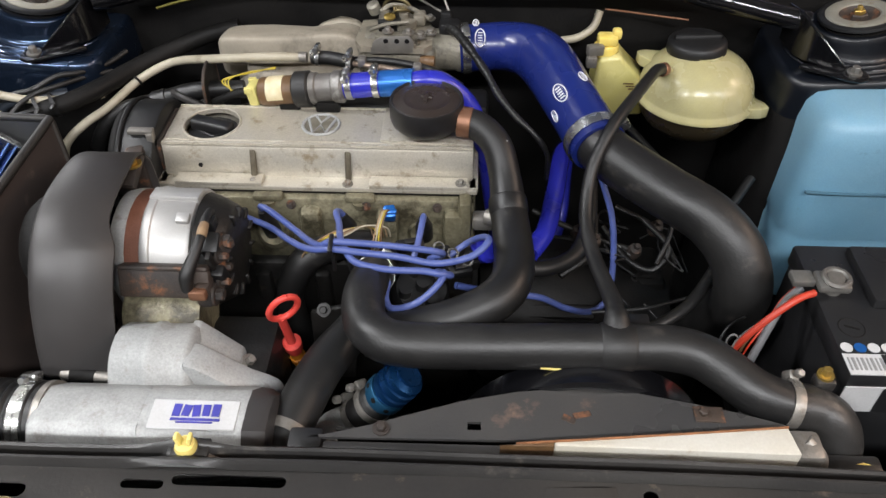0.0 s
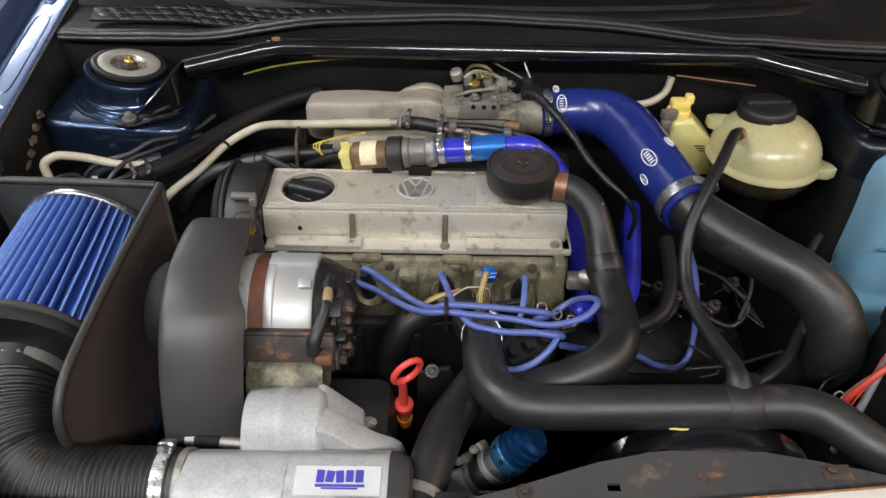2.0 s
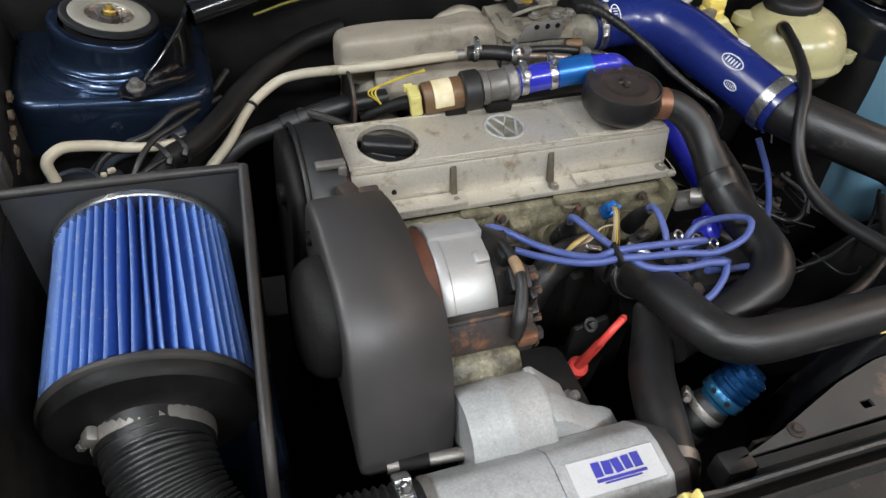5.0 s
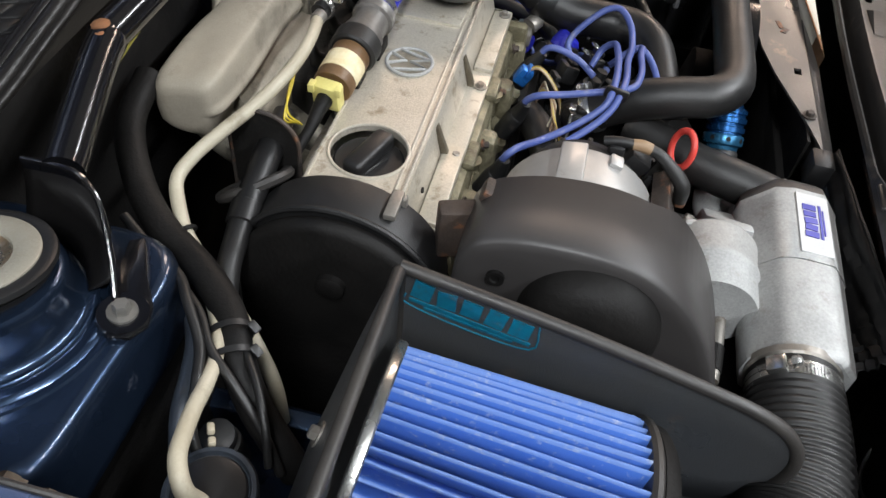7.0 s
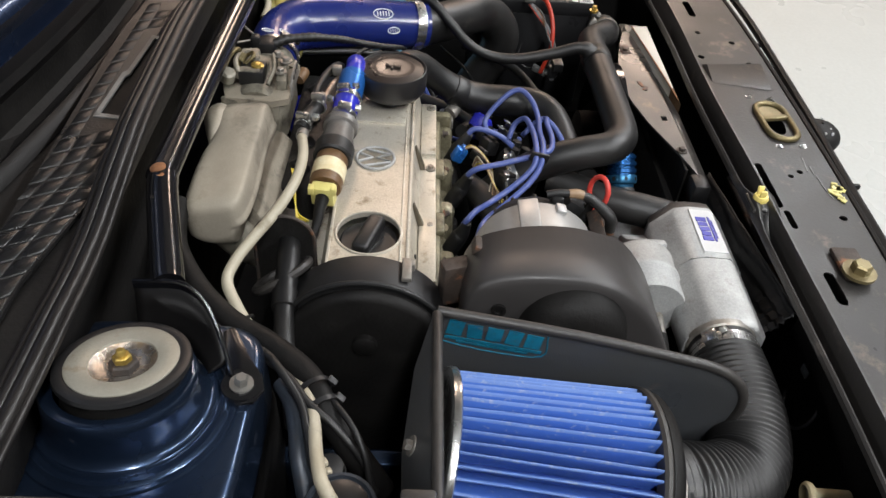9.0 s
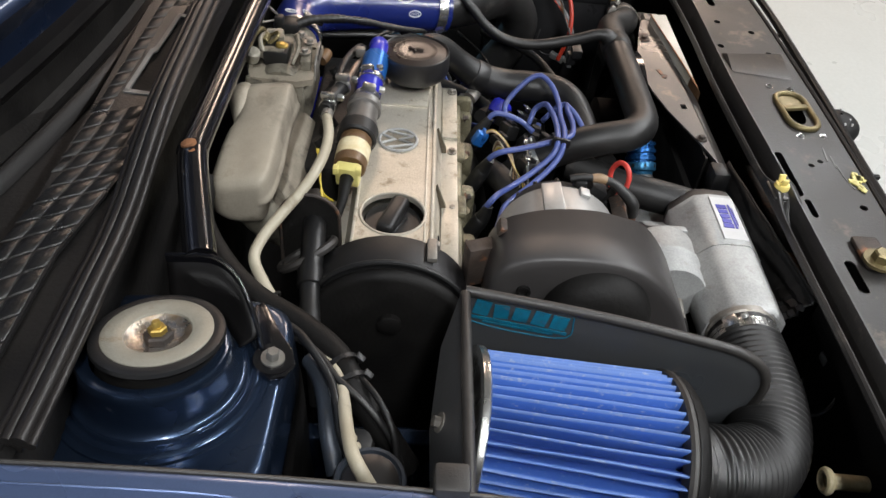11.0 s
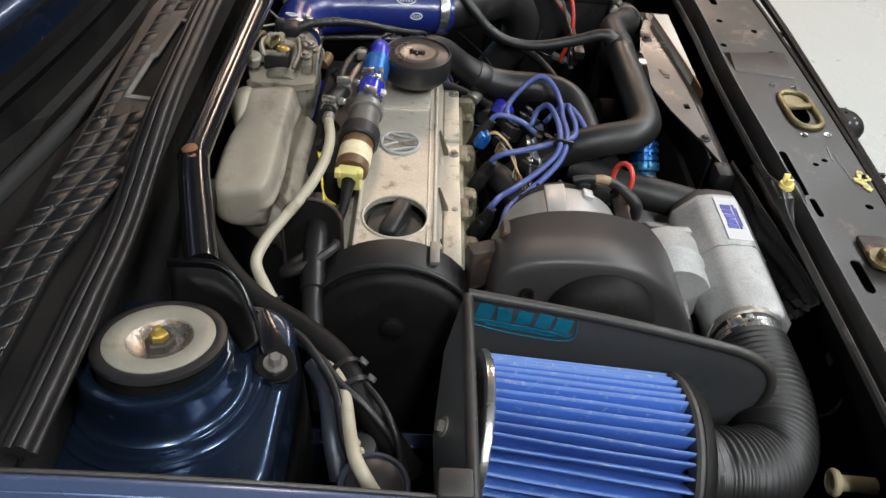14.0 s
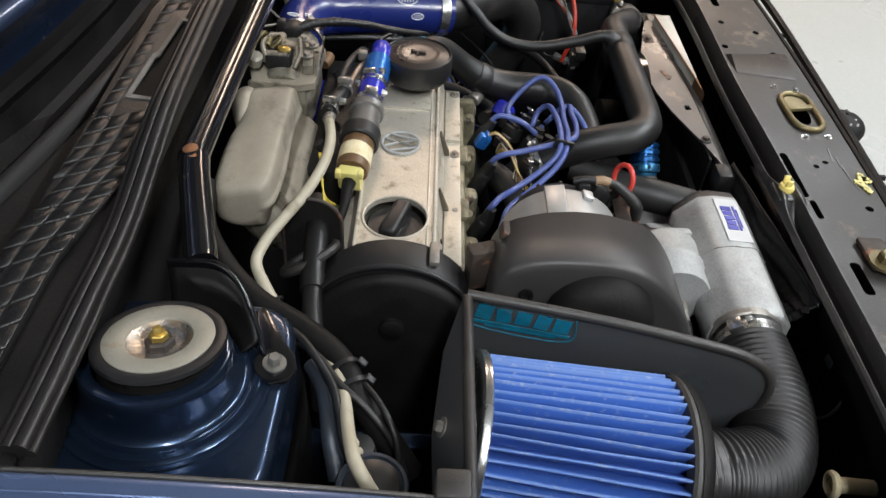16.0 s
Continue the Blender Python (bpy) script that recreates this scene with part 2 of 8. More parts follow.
M_GLOSS = shade("gloss_black_paint", (0.005, 0.005, 0.006), 0.16, scale=10, fine=420, bump=0.09, coat=0.5, dirt=(0.10, 0.085, 0.07), dirt_amount=0.1, dirt_scale=60)
M_DUSTY = shade("dusty_black_steel", (0.020, 0.0195, 0.0195), 0.42, second=(0.030, 0.028, 0.026), scale=6, fine=300, bump=0.15, dirt=(0.10, 0.088, 0.076), dirt_amount=0.24, dirt_scale=18)
M_PANEL = shade("front_panel_paint", (0.025, 0.0245, 0.0245), 0.38, second=(0.038, 0.035, 0.032), scale=6, fine=260, bump=0.14, spec=0.22, dirt=(0.15, 0.118, 0.092), dirt_amount=0.30, dirt_scale=20)
# base lighter than the dark paint itself, to carry the tower shoulder's ceiling sheen
M_BLUE = shade("dark_blue_car_paint", (0.040, 0.068, 0.125), 0.28, second=(0.019, 0.034, 0.068), scale=9, fine=700, bump=0.04, coat=0.5, dirt=(0.12, 0.115, 0.12), dirt_amount=0.14, dirt_scale=34, metal=0.85)
# darker copy of the car paint; the bonnet underside's shade is in it
M_BONNET = shade("shaded_bonnet_paint", (0.0155, 0.029, 0.066), 0.32, second=(0.008, 0.016, 0.040), scale=9, fine=700, bump=0.04, coat=0.35, dirt=(0.11, 0.105, 0.11), dirt_amount=0.12, dirt_scale=34, metal=0.7)
M_COVER = shade("aged_cast_alloy", (0.58, 0.55, 0.485), 0.40, 0.5, second=(0.45, 0.41, 0.335), scale=8, fine=500, bump=0.2, dirt=(0.21, 0.165, 0.105), dirt_amount=0.36, dirt_scale=44, fine_amount=0.28)
# darker copy of the cover alloy; the ribs' shadow lines are in its colour
M_RIBSHADE = shade("shaded_cast_rib", (0.16, 0.14, 0.10), 0.5, 0.4, second=(0.08, 0.065, 0.045), scale=40, fine=500, bump=0.3)
M_HEAD = shade("oily_cast_head", (0.30, 0.275, 0.19), 0.38, 0.3, second=(0.13, 0.115, 0.07), scale=17, fine=260, bump=0.6, dirt=(0.035, 0.030, 0.018), dirt_amount=0.58, dirt_scale=24, fine_amount=0.45)
M_BEIGE = shade("dusty_cast_manifold", (0.38, 0.335, 0.265), 0.62, 0.15, second=(0.28, 0.25, 0.20), scale=13, fine=700, bump=0.22, dirt=(0.13, 0.11, 0.085), dirt_amount=0.42, dirt_scale=15, fine_amount=0.2)
M_GRIMEBEIGE = shade("grimy_cast_beige", (0.30, 0.265, 0.21), 0.6, 0.15, second=(0.20, 0.175, 0.135), scale=24, fine=700, bump=0.25, dirt=(0.06, 0.05, 0.038), dirt_amount=0.42, dirt_scale=34, fine_amount=0.3)
M_SILVER = shade("cast_silver", (0.40, 0.405, 0.40), 0.56, 0.22, second=(0.31, 0.315, 0.31), scale=26, fine=420, bump=0.22, dirt=(0.22, 0.205, 0.185), dirt_amount=0.34, dirt_scale=46, fine_amount=0.30)
M_ALT = shade("alternator_alloy", (0.46, 0.46, 0.455), 0.44, 0.55, second=(0.38, 0.37, 0.355), scale=14, fine=900, bump=0.10, dirt=(0.24, 0.20, 0.16), dirt_amount=0.24, dirt_scale=40)
M_VALVE = shade("smoky_grey_alloy", (0.20, 0.19, 0.18), 0.42, 0.4, second=(0.12, 0.11, 0.10), scale=26, fine=600, bump=0.15, dirt=(0.34, 0.33, 0.31), dirt_amount=0.3, dirt_scale=30)
M_THROTTLE = shade("grimy_alloy", (0.30, 0.275, 0.225), 0.5, 0.4, second=(0.17, 0.155, 0.12), scale=30, fine=400, bump=0.35, dirt=(0.035, 0.03, 0.024), dirt_amount=0.52, dirt_scale=45)
M_RUSTBAND = shade("rust_brown_band", (0.19, 0.075, 0.045), 0.6, 0.15, second=(0.13, 0.05, 0.03), scale=30, fine=500, bump=0.25)
M_RUST = shade("rusty_steel", (0.065, 0.045, 0.034), 0.6, 0.2, second=(0.03, 0.026, 0.024), scale=28, fine=350, bump=0.4, dirt=(0.26, 0.10, 0.04), dirt_amount=0.4, dirt_scale=40)
M_BRONZE = shade("rust_spot", (0.32, 0.13, 0.05), 0.75, 0.1, second=(0.16, 0.07, 0.03), scale=60, fine=600, bump=0.4)
M_SILICONE = shade("blue_silicone", (0.0085, 0.016, 0.118), 0.28, second=(0.010, 0.021, 0.14), scale=5, fine=900, bump=0.05, coat=0.25)
M_SILICONE2 = shade("bright_blue_silicone", (0.025, 0.03, 0.42), 0.3, scale=6, fine=900, bump=0.05, coat=0.2)
M_TEEBLUE = shade("sky_blue_anodised", (0.02, 0.16, 0.55), 0.3, 0.5, scale=10, fine=900, bump=0.05)
M_DV = shade("blue_anodised_alloy", (0.010, 0.082, 0.24), 0.25, 0.8, second=(0.008, 0.05, 0.15), scale=12, fine=700, bump=0.08)
M_DVRING = shade("turquoise_anodised_alloy", (0.03, 0.15, 0.26), 0.28, 0.7, second=(0.02, 0.10, 0.20), scale=12, fine=700, bump=0.05)
M_LEAD = shade("blue_ignition_lead", (0.052, 0.080, 0.255), 0.40, second=(0.075, 0.105, 0.29), scale=15, fine=800, bump=0.06, dirt=(0.18, 0.18, 0.24), dirt_amount=0.22, dirt_scale=60)
M_FILTER = shade("blue_filter_cotton", (0.030, 0.110, 0.44), 0.8, second=(0.042, 0.13, 0.46), scale=22, fine=1400, bump=0.35, dirt=(0.22, 0.28, 0.44), dirt_amount=0.28, dirt_scale=160)
# pale ridge tone: dust on the crests plus their highlight, against darker folds
M_RIDGE = shade("dusty_lit_ridge", (0.085, 0.175, 0.46), 0.85, second=(0.12, 0.20, 0.44), scale=40, fine=1400, bump=0.35, dirt=(0.26, 0.31, 0.42), dirt_amount=0.36, dirt_scale=90)
M_CLAMP = shade("zinc_clamp", (0.62, 0.62, 0.6), 0.25, 0.95, scale=25, fine=500, bump=0.08, dirt=(0.25, 0.2, 0.15), dirt_amount=0.15)
M_CHROME = shade("bright_metal", (0.75, 0.75, 0.74), 0.16, 1.0, scale=25, fine=500, bump=0.04)
M_LATCH = shade("dull_olive_zinc", (0.22, 0.18, 0.09), 0.4, 0.6, second=(0.15, 0.12, 0.06), scale=40, fine=500, bump=0.15)
M_BRASS = shade("brass_yellow_zinc", (0.55, 0.40, 0.10), 0.35, 0.8, second=(0.4, 0.27, 0.08), scale=40, fine=500, bump=0.15)
M_STEEL = shade("dull_steel", (0.33, 0.31, 0.28), 0.45, 0.7, scale=40, fine=400, bump=0.2, dirt=(0.12, 0.08, 0.05), dirt_amount=0.3, dirt_scale=60)
M_YELLOWTANK = shade("yellowed_plastic", (0.45, 0.41, 0.21), 0.22, second=(0.38, 0.345, 0.19), scale=12, fine=500, bump=0.04, sub=0.35, dirt=(0.36, 0.25, 0.09), dirt_amount=0.16, dirt_scale=14)
M_BRAKE = shade("brake_reservoir_plastic", (0.56, 0.51, 0.23), 0.35, second=(0.50, 0.44, 0.12), scale=10, fine=500, bump=0.05, sub=0.25)
M_YELLOW = shade("yellow_plastic", (0.72, 0.55, 0.12), 0.4, second=(0.75, 0.62, 0.22), scale=20, fine=500, bump=0.05, sub=0.1)
M_PLUG = shade("pale_yellow_plug", (0.66, 0.60, 0.22), 0.45, second=(0.55, 0.48, 0.16), scale=40, fine=500, bump=0.1)
M_WASHER = shade("pale_blue_tank", (0.13, 0.29, 0.41), 0.4, second=(0.19, 0.35, 0.46), scale=6, fine=500, bump=0.05, sub=0.15, dirt=(0.09, 0.17, 0.20), dirt_amount=0.22)
M_RED = shade("red_plastic", (0.62, 0.06, 0.045), 0.4, second=(0.55, 0.05, 0.04), scale=20, fine=500, bump=0.05)
M_ORANGE = shade("orange_plastic", (0.62, 0.22, 0.02), 0.4, scale=20, fine=500, bump=0.05)
M_REDWIRE = shade("red_cable", (0.55, 0.05, 0.025), 0.4, scale=20, fine=500, bump=0.05)
M_GREYWIRE = shade("grey_cable", (0.16, 0.16, 0.165), 0.5, scale=20, fine=500, bump=0.05)
M_WHITEHOSE = shade("aged_white_hose", (0.43, 0.395, 0.31), 0.5, second=(0.34, 0.30, 0.22), scale=20, fine=500, bump=0.06, dirt=(0.2, 0.165, 0.11), dirt_amount=0.26)
M_YELLOWWIRE = shade("yellow_wire", (0.55, 0.42, 0.04), 0.45, scale=20, fine=500, bump=0.03)
M_TAN = shade("tan_sleeve", (0.30, 0.20, 0.11), 0.5, second=(0.22, 0.14, 0.08), scale=40, fine=500, bump=0.1)
M_COPPER = shade("copper_pipe", (0.36, 0.17, 0.09), 0.4, 0.6, second=(0.22, 0.11, 0.07), scale=40, fine=500, bump=0.15)
M_BROWN = shade("brown_sleeve", (0.16, 0.085, 0.035), 0.5, second=(0.10, 0.055, 0.025), scale=50, fine=500, bump=0.15)
M_LABEL = shade("white_label", (0.50, 0.50, 0.505), 0.5, second=(0.45, 0.45, 0.45), scale=30, fine=600, bump=0.03, dirt=(0.42, 0.41, 0.39), dirt_amount=0.12)
M_CREAM = shade("worn_cream_label", (0.72, 0.66, 0.48), 0.55, second=(0.55, 0.45, 0.25), scale=60, fine=600, bump=0.1)
M_INK = shade("blue_ink", (0.05, 0.05, 0.36), 0.5, scale=30, fine=600, bump=0.02)
M_TURQ = shade("turquoise_print", (0.0, 0.13, 0.21), 0.5, second=(0.0, 0.09, 0.15), scale=60, fine=600, bump=0.05, dirt=(0.05, 0.09, 0.11), dirt_amount=0.3, dirt_scale=120)
M_WHITEPRINT = shade("white_print", (0.75, 0.76, 0.80), 0.45, scale=30, fine=600, bump=0.0)
M_TEXTGREY = shade("grey_print", (0.24, 0.24, 0.24), 0.5, scale=30, fine=600, bump=0.0)
M_SHIELD = shade("shield_black_steel", (0.043, 0.048, 0.055), 0.36, second=(0.046, 0.046, 0.046), scale=6, fine=700, bump=0.25, dirt=(0.12, 0.09, 0.075), dirt_amount=0.26, dirt_scale=14)
# brown tint for the warm reflection on the shield's engine side
M_BROWNREFLECT = shade("brown_reflection_tint", (0.066, 0.050, 0.045), 0.42, second=(0.048, 0.038, 0.035), scale=8, fine=700, bump=0.12, dirt=(0.16, 0.12, 0.10), dirt_amount=0.18, dirt_scale=30)
M_TRIM = shade("rubber_edge_trim", (0.018, 0.017, 0.017), 0.5, second=(0.032, 0.029, 0.026), scale=20, fine=500, bump=0.15)
M_SEAL = shade("weathered_seal_rubber", (0.0065, 0.006, 0.0058), 0.46, second=(0.013, 0.0115, 0.0105), scale=10, fine=260, bump=0.25, dirt=(0.045, 0.034, 0.028), dirt_amount=0.2, stretch=(0.3, 1, 1))
M_FOIL = shade("grey_foil_edge", (0.16, 0.16, 0.155), 0.5, 0.2, scale=30, fine=400, bump=0.2)
M_SEALANT = shade("flaking_sealant", (0.17, 0.13, 0.09), 0.7, second=(0.07, 0.05, 0.035), scale=60, fine=500, bump=0.4)
# the tower blue taken almost to black, with the right tower's shade included
M_DEEP = shade("shaded_tower_paint", (0.003, 0.0045, 0.008), 0.4, scale=5, fine=700, bump=0.05, coat=0.15)
M_MAT = shade("quilted_black_mat", (0.0065, 0.0065, 0.0068), 0.36, second=(0.009, 0.009, 0.009), scale=12, fine=400, bump=0.2, spec=0.35, dirt=(0.03, 0.03, 0.03), dirt_amount=0.12)
M_DISC = shade("aged_mount_disc", (0.33, 0.315, 0.265), 0.42, 0.35, second=(0.27, 0.255, 0.21), scale=22, fine=500, bump=0.2, dirt=(0.17, 0.115, 0.06), dirt_amount=0.34, dirt_scale=38)
M_DISHSTEEL = shade("scratched_bright_steel", (0.55, 0.53, 0.50), 0.28, 0.9, second=(0.30, 0.22, 0.14), scale=60, fine=400, bump=0.3, dirt=(0.16, 0.09, 0.04), dirt_amount=0.45, dirt_scale=50)
# near black for grimy parts, and for bay walls whose shade it carries
M_DARK = shade("grimy_shade_black", (0.0048, 0.0047, 0.0048), 0.6, spec=0.2, second=(0.0085, 0.0078, 0.0072), scale=15, fine=200, bump=0.3)
M_OILY = shade("oily_block_iron", (0.012, 0.011, 0.010), 0.5, 0.1, second=(0.007, 0.0065, 0.006), scale=25, fine=200, bump=0.4, dirt=(0.05, 0.04, 0.028), dirt_amount=0.2)
M_RAD = shade("stained_white_tank", (0.56, 0.55, 0.51), 0.45, second=(0.46, 0.42, 0.34), scale=8, fine=400, bump=0.1, dirt=(0.22, 0.13, 0.06), dirt_amount=0.3, dirt_scale=16)
M_SHROUD = shade("dusty_shroud", (0.036, 0.036, 0.037), 0.34, second=(0.050, 0.048, 0.046), scale=8, fine=400, bump=0.12, dirt=(0.18, 0.12, 0.09), dirt_amount=0.2, dirt_scale=22)
M_FLOOR = shade("pale_epoxy_floor", (0.44, 0.46, 0.45), 0.3, second=(0.40, 0.42, 0.41), scale=1.2, fine=60, bump=0.03)
M_WALL = shade("white_wall_paint", (0.34, 0.335, 0.33), 0.8, scale=1.0, fine=60, bump=0.05)
M_BATTERY = shade("battery_black", (0.016, 0.016, 0.017), 0.35, scale=10, fine=600, bump=0.08)
M_LEADMETAL = shade("terminal_lead", (0.27, 0.26, 0.24), 0.45, 0.7, scale=40, fine=500, bump=0.25, dirt=(0.12, 0.10, 0.09), dirt_amount=0.36)
# brighter copy of the car paint, with the flange's reflected light in its base
M_WING = shade("sheen_wing_paint", (0.105, 0.150, 0.27), 0.28, second=(0.085, 0.125, 0.24), scale=5, fine=700, bump=0.02, coat=0.5, metal=0.6, dirt=(0.11, 0.10, 0.10), dirt_amount=0.05)
M_WIRE = shade("faded_green_cable", (0.22, 0.19, 0.03), 0.5, scale=20, fine=500, bump=0.03)
M_DARKBROWN = shade("dark_brown_plastic", (0.035, 0.026, 0.014), 0.3, second=(0.022, 0.017, 0.01), scale=20, fine=500, bump=0.05)
M_TAR = shade("dusty_black_paint", (0.0036, 0.0036, 0.0042), 0.34, second=(0.006, 0.0055, 0.0052), scale=9, fine=300, bump=0.1, spec=0.14, dirt=(0.02, 0.016, 0.014), dirt_amount=0.16, dirt_scale=18, stretch=(0.3, 1, 1))
M_BREATHER = shade("moulded_black_cap", (0.013, 0.0122, 0.012), 0.40, second=(0.015, 0.014, 0.014), scale=9, fine=600, bump=0.08, dirt=(0.05, 0.04, 0.034), dirt_amount=0.14)
# black cap top with the warm lamps' brown reflection mixed into the base
M_CAPSHEEN = shade("warm_sheen_cap", (0.034, 0.024, 0.020), 0.30, second=(0.028, 0.021, 0.018), scale=14, fine=500, bump=0.10, dirt=(0.09, 0.065, 0.05), dirt_amount=0.2, dirt_scale=50)
M_PINKPIPE = shade("coppery_steel_pipe", (0.36, 0.28, 0.22), 0.4, 0.6, second=(0.22, 0.16, 0.12), scale=40, fine=500, bump=0.12, dirt=(0.08, 0.06, 0.045), dirt_amount=0.3, dirt_scale=50)
M_SEAMBLUE = shade("shaded_blue_plastic", (0.07, 0.16, 0.22), 0.45, scale=20, fine=500, bump=0.05)
M_FLANGE = shade("dull_blue_grey_metal", (0.045, 0.055, 0.070), 0.4, 0.3, second=(0.03, 0.036, 0.046), scale=20, fine=500, bump=0.15, dirt=(0.05, 0.045, 0.04), dirt_amount=0.25, dirt_scale=50)


# ---- the room ----
bm = bmesh.new()
rbox(bm, (0, 0, -0.05), (16, 14, 0.1), 0)
solo("floor", bm, M_FLOOR, "pale grey glossy epoxy showroom floor", "floor", kind="structure")
for nm, c, s in (("wall_north", (0, 7.05, 1.7), (16, 0.1, 3.4)), ("wall_south", (0, -7.05, 1.7), (16, 0.1, 3.4)),
                 ("wall_east", (8.05, 0, 1.7), (0.1, 14.2, 3.4)), ("wall_west", (-8.05, 0, 1.7), (0.1, 14.2, 3.4))):
    bm = bmesh.new()
    rbox(bm, c, s, 0)
    solo(nm, bm, M_WALL, "plain white painted showroom wall", "wall", kind="structure")
bm = bmesh.new()
rbox(bm, (0, 0, 3.46), (16.2, 14.2, 0.1), 0)
solo("ceiling", bm, M_WALL, "plain white showroom ceiling", "ceiling", kind="structure")
for lx, ly, lz, col, power in LAMPS:
    lamp = thing("ceiling_lamp", (lx, ly, lz + 0.06), "white linear ceiling lamp housing", "lamp", "ceiling lamps")
    bm = bmesh.new()
    rbox(bm, (lx, ly, lz + (3.41 - lz) / 2 + 0.03), (1.5, 0.27 if col == COOL else 0.62, 3.41 - lz - 0.06), 0.01)
    part("housing", bm, M_WALL, lamp)

# ---- car body ----
body = thing("car_body", (0.1, 0, 0.3), "dark blue car body with open engine bay", "car body")

# front panel: top plate with slots, seal channel behind it, front edge
holes = [slot_pts(-0.067, -0.4395, 0.034, 0.008), slot_pts(-0.0, -0.4345, 0.09, 0.010), slot_pts(-0.18, -0.448, 0.05, 0.012),
         ring_pts(0.145, -0.4915, 0.030, 0.012), ring_pts(-0.30, -0.47, 0.012, 0.010, 16), ring_pts(0.326, -0.436, 0.006, 0.005, 12),
         ring_pts(0.41, -0.452, 0.006, 0.005, 12), ring_pts(0.31, -0.507, 0.006, 0.005, 12), ring_pts(0.38, -0.50, 0.006, 0.005, 12),
         ring_pts(-0.06, -0.505, 0.005, 0.005, 12),
         ring_pts(0.02, -0.47, 0.004, 0.004, 10), ring_pts(0.03, -0.485, 0.004, 0.004, 10), ring_pts(-0.22, -0.50, 0.008, 0.008, 12),
         slot_pts(0.5, -0.46, 0.06, 0.012), ring_pts(-0.34, -0.505, 0.006, 0.006, 12)]
outer = [(-0.62, -0.424), (0.84, -0.424), (0.84, -0.50), (0.70, -0.522), (0.45, -0.535), (0.1, -0.533), (-0.2, -0.522), (-0.45, -0.512), (-0.62, -0.495)]
bm = bmesh.new()
plate(bm, outer, holes, 0.831, 0.0016)
panel = part("front_panel", bm, M_PANEL, body, "dusty dark grey pressed front panel")
bm = bmesh.new()


def panel_lip(x, y, z):
    """The pressed channel wanders a little and fills to a hump under the stay clip."""
    hump = math.exp(-((x + 0.041) / 0.026) ** 2)
    rise = max(0.0, 0.8395 - z) * hump if y < -0.4005 else 0.0
    sag = 0.02 * max(0.0, x - 0.35)
    return (x, y + 0.0015 * math.sin(9 * x), z + rise - (sag if y > -0.415 else 0.0) + 0.001 * math.sin(17 * x + 1))


ribbon(bm, [(-0.4262, 0.8318), (-0.4240, 0.8365), (-0.4222, 0.8392), (-0.4200, 0.8392), (-0.4188, 0.836), (-0.4165, 0.808), (-0.412, 0.805), (-0.4085, 0.809), (-0.4065, 0.822), (-0.4045, 0.8262),
            (-0.4020, 0.8272), (-0.3998, 0.8252), (-0.3990, 0.8200)], -0.62, 0.84, 0.0016, 90, panel_lip)
part("seal_channel", bm, M_DUSTY, panel)
bm = bmesh.new()
lines = [(x, y) for x, y in outer[2:]]
tube(bm, [(x, y - 0.002, 0.830) for x, y in lines], 0.004, 8, 4)
for (xa, ya), (xb, yb) in zip(lines, lines[1:]):
    prism(bm, [(xa, ya - 0.004), (xb, yb - 0.004), (xb, yb - 0.0015), (xa, ya - 0.0015)], "z", 0.70, 0.828)
part("front_edge", bm, M_DARK, panel)
# latch plate with its raised oval rim
bm = bmesh.new()
pts = slot_pts(0.145, -0.4925, 0.092, 0.040)
tube(bm, [(x, y, 0.8335) for x, y in pts + [pts[0]]], 0.0042, 10, 1, smooth=False, cap=False)
rbox(bm, (0.152, -0.4925, 0.834), (0.010, 0.037, 0.006), 0.0022, 2, pose(0, 0, 0, 0, 0, 12))
prism(bm, [(x, y) for x, y in slot_pts(0.168, -0.4925, 0.036, 0.034)], "z", 0.8312, 0.8325)
part("latch_ring", bm, M_LATCH, panel, "brass-coloured bonnet latch ring")
for bx, by in ((0.205, -0.505), (0.21, -0.475), (0.085, -0.478), (0.088, -0.51)):
    bm = bmesh.new()
    bolt(bm, (bx, by, 0.831), (0, 0, 1), 0.0028, 0.003)
    part("rivet", bm, M_CHROME, panel)
bm = bmesh.new()
vs = [bm.verts.new(p) for p in ((0.300, -0.430, 0.8318), (0.312, -0.524, 0.8318), (0.232, -0.516, 0.8318), (0.246, -0.432, 0.8318), (0.290, -0.434, 0.8375), (0.300, -0.520, 0.8375))]
for f in ((0, 1, 5, 4), (4, 5, 2, 3), (0, 4, 3), (1, 2, 5), (0, 3, 2, 1)):
    bm.faces.new([vs[k] for k in f])
part("pressed_step", bm, M_PANEL, panel)
bm = bmesh.new()
for k in range(5):
    rbox(bm, (0.046 - 0.016 * k, -0.497 - 0.0028 * k + 0.002 * math.sin(5 * k), 0.8313), (0.030 - 0.004 * k, 0.0016, 0.0008), 0, 1, pose(0, 0, 0, 0, 0, -8 + 5 * k))
part("scratches", bm, M_FOIL, panel, "bare metal scratches")
bm = bmesh.new()
rbox(bm, (-0.145, -0.477, 0.835), (0.05, 0.03, 0.007), 0.003)
part("buffer_plate", bm, M_RUST, panel)
bm = bmesh.new()
bolt(bm, (-0.162, -0.477, 0.838), (0, 0, 1), 0.0105, 0.012)
part("buffer_bolt", bm, M_LATCH, panel)
bm = bmesh.new()
for q in range(14):
    a, r = random.uniform(0, 6.28), random.uniform(0, 0.016)
    rbox(bm, (-0.010 + r * math.cos(a) * 1.3, -0.519 + 0.5 * r * math.sin(a), 0.8325), (random.uniform(0.004, 0.012), random.uniform(0.004, 0.008), 0.002), 0.0006, 1, pose(0, 0, 0, 0, 0, random.uniform(0, 90)))
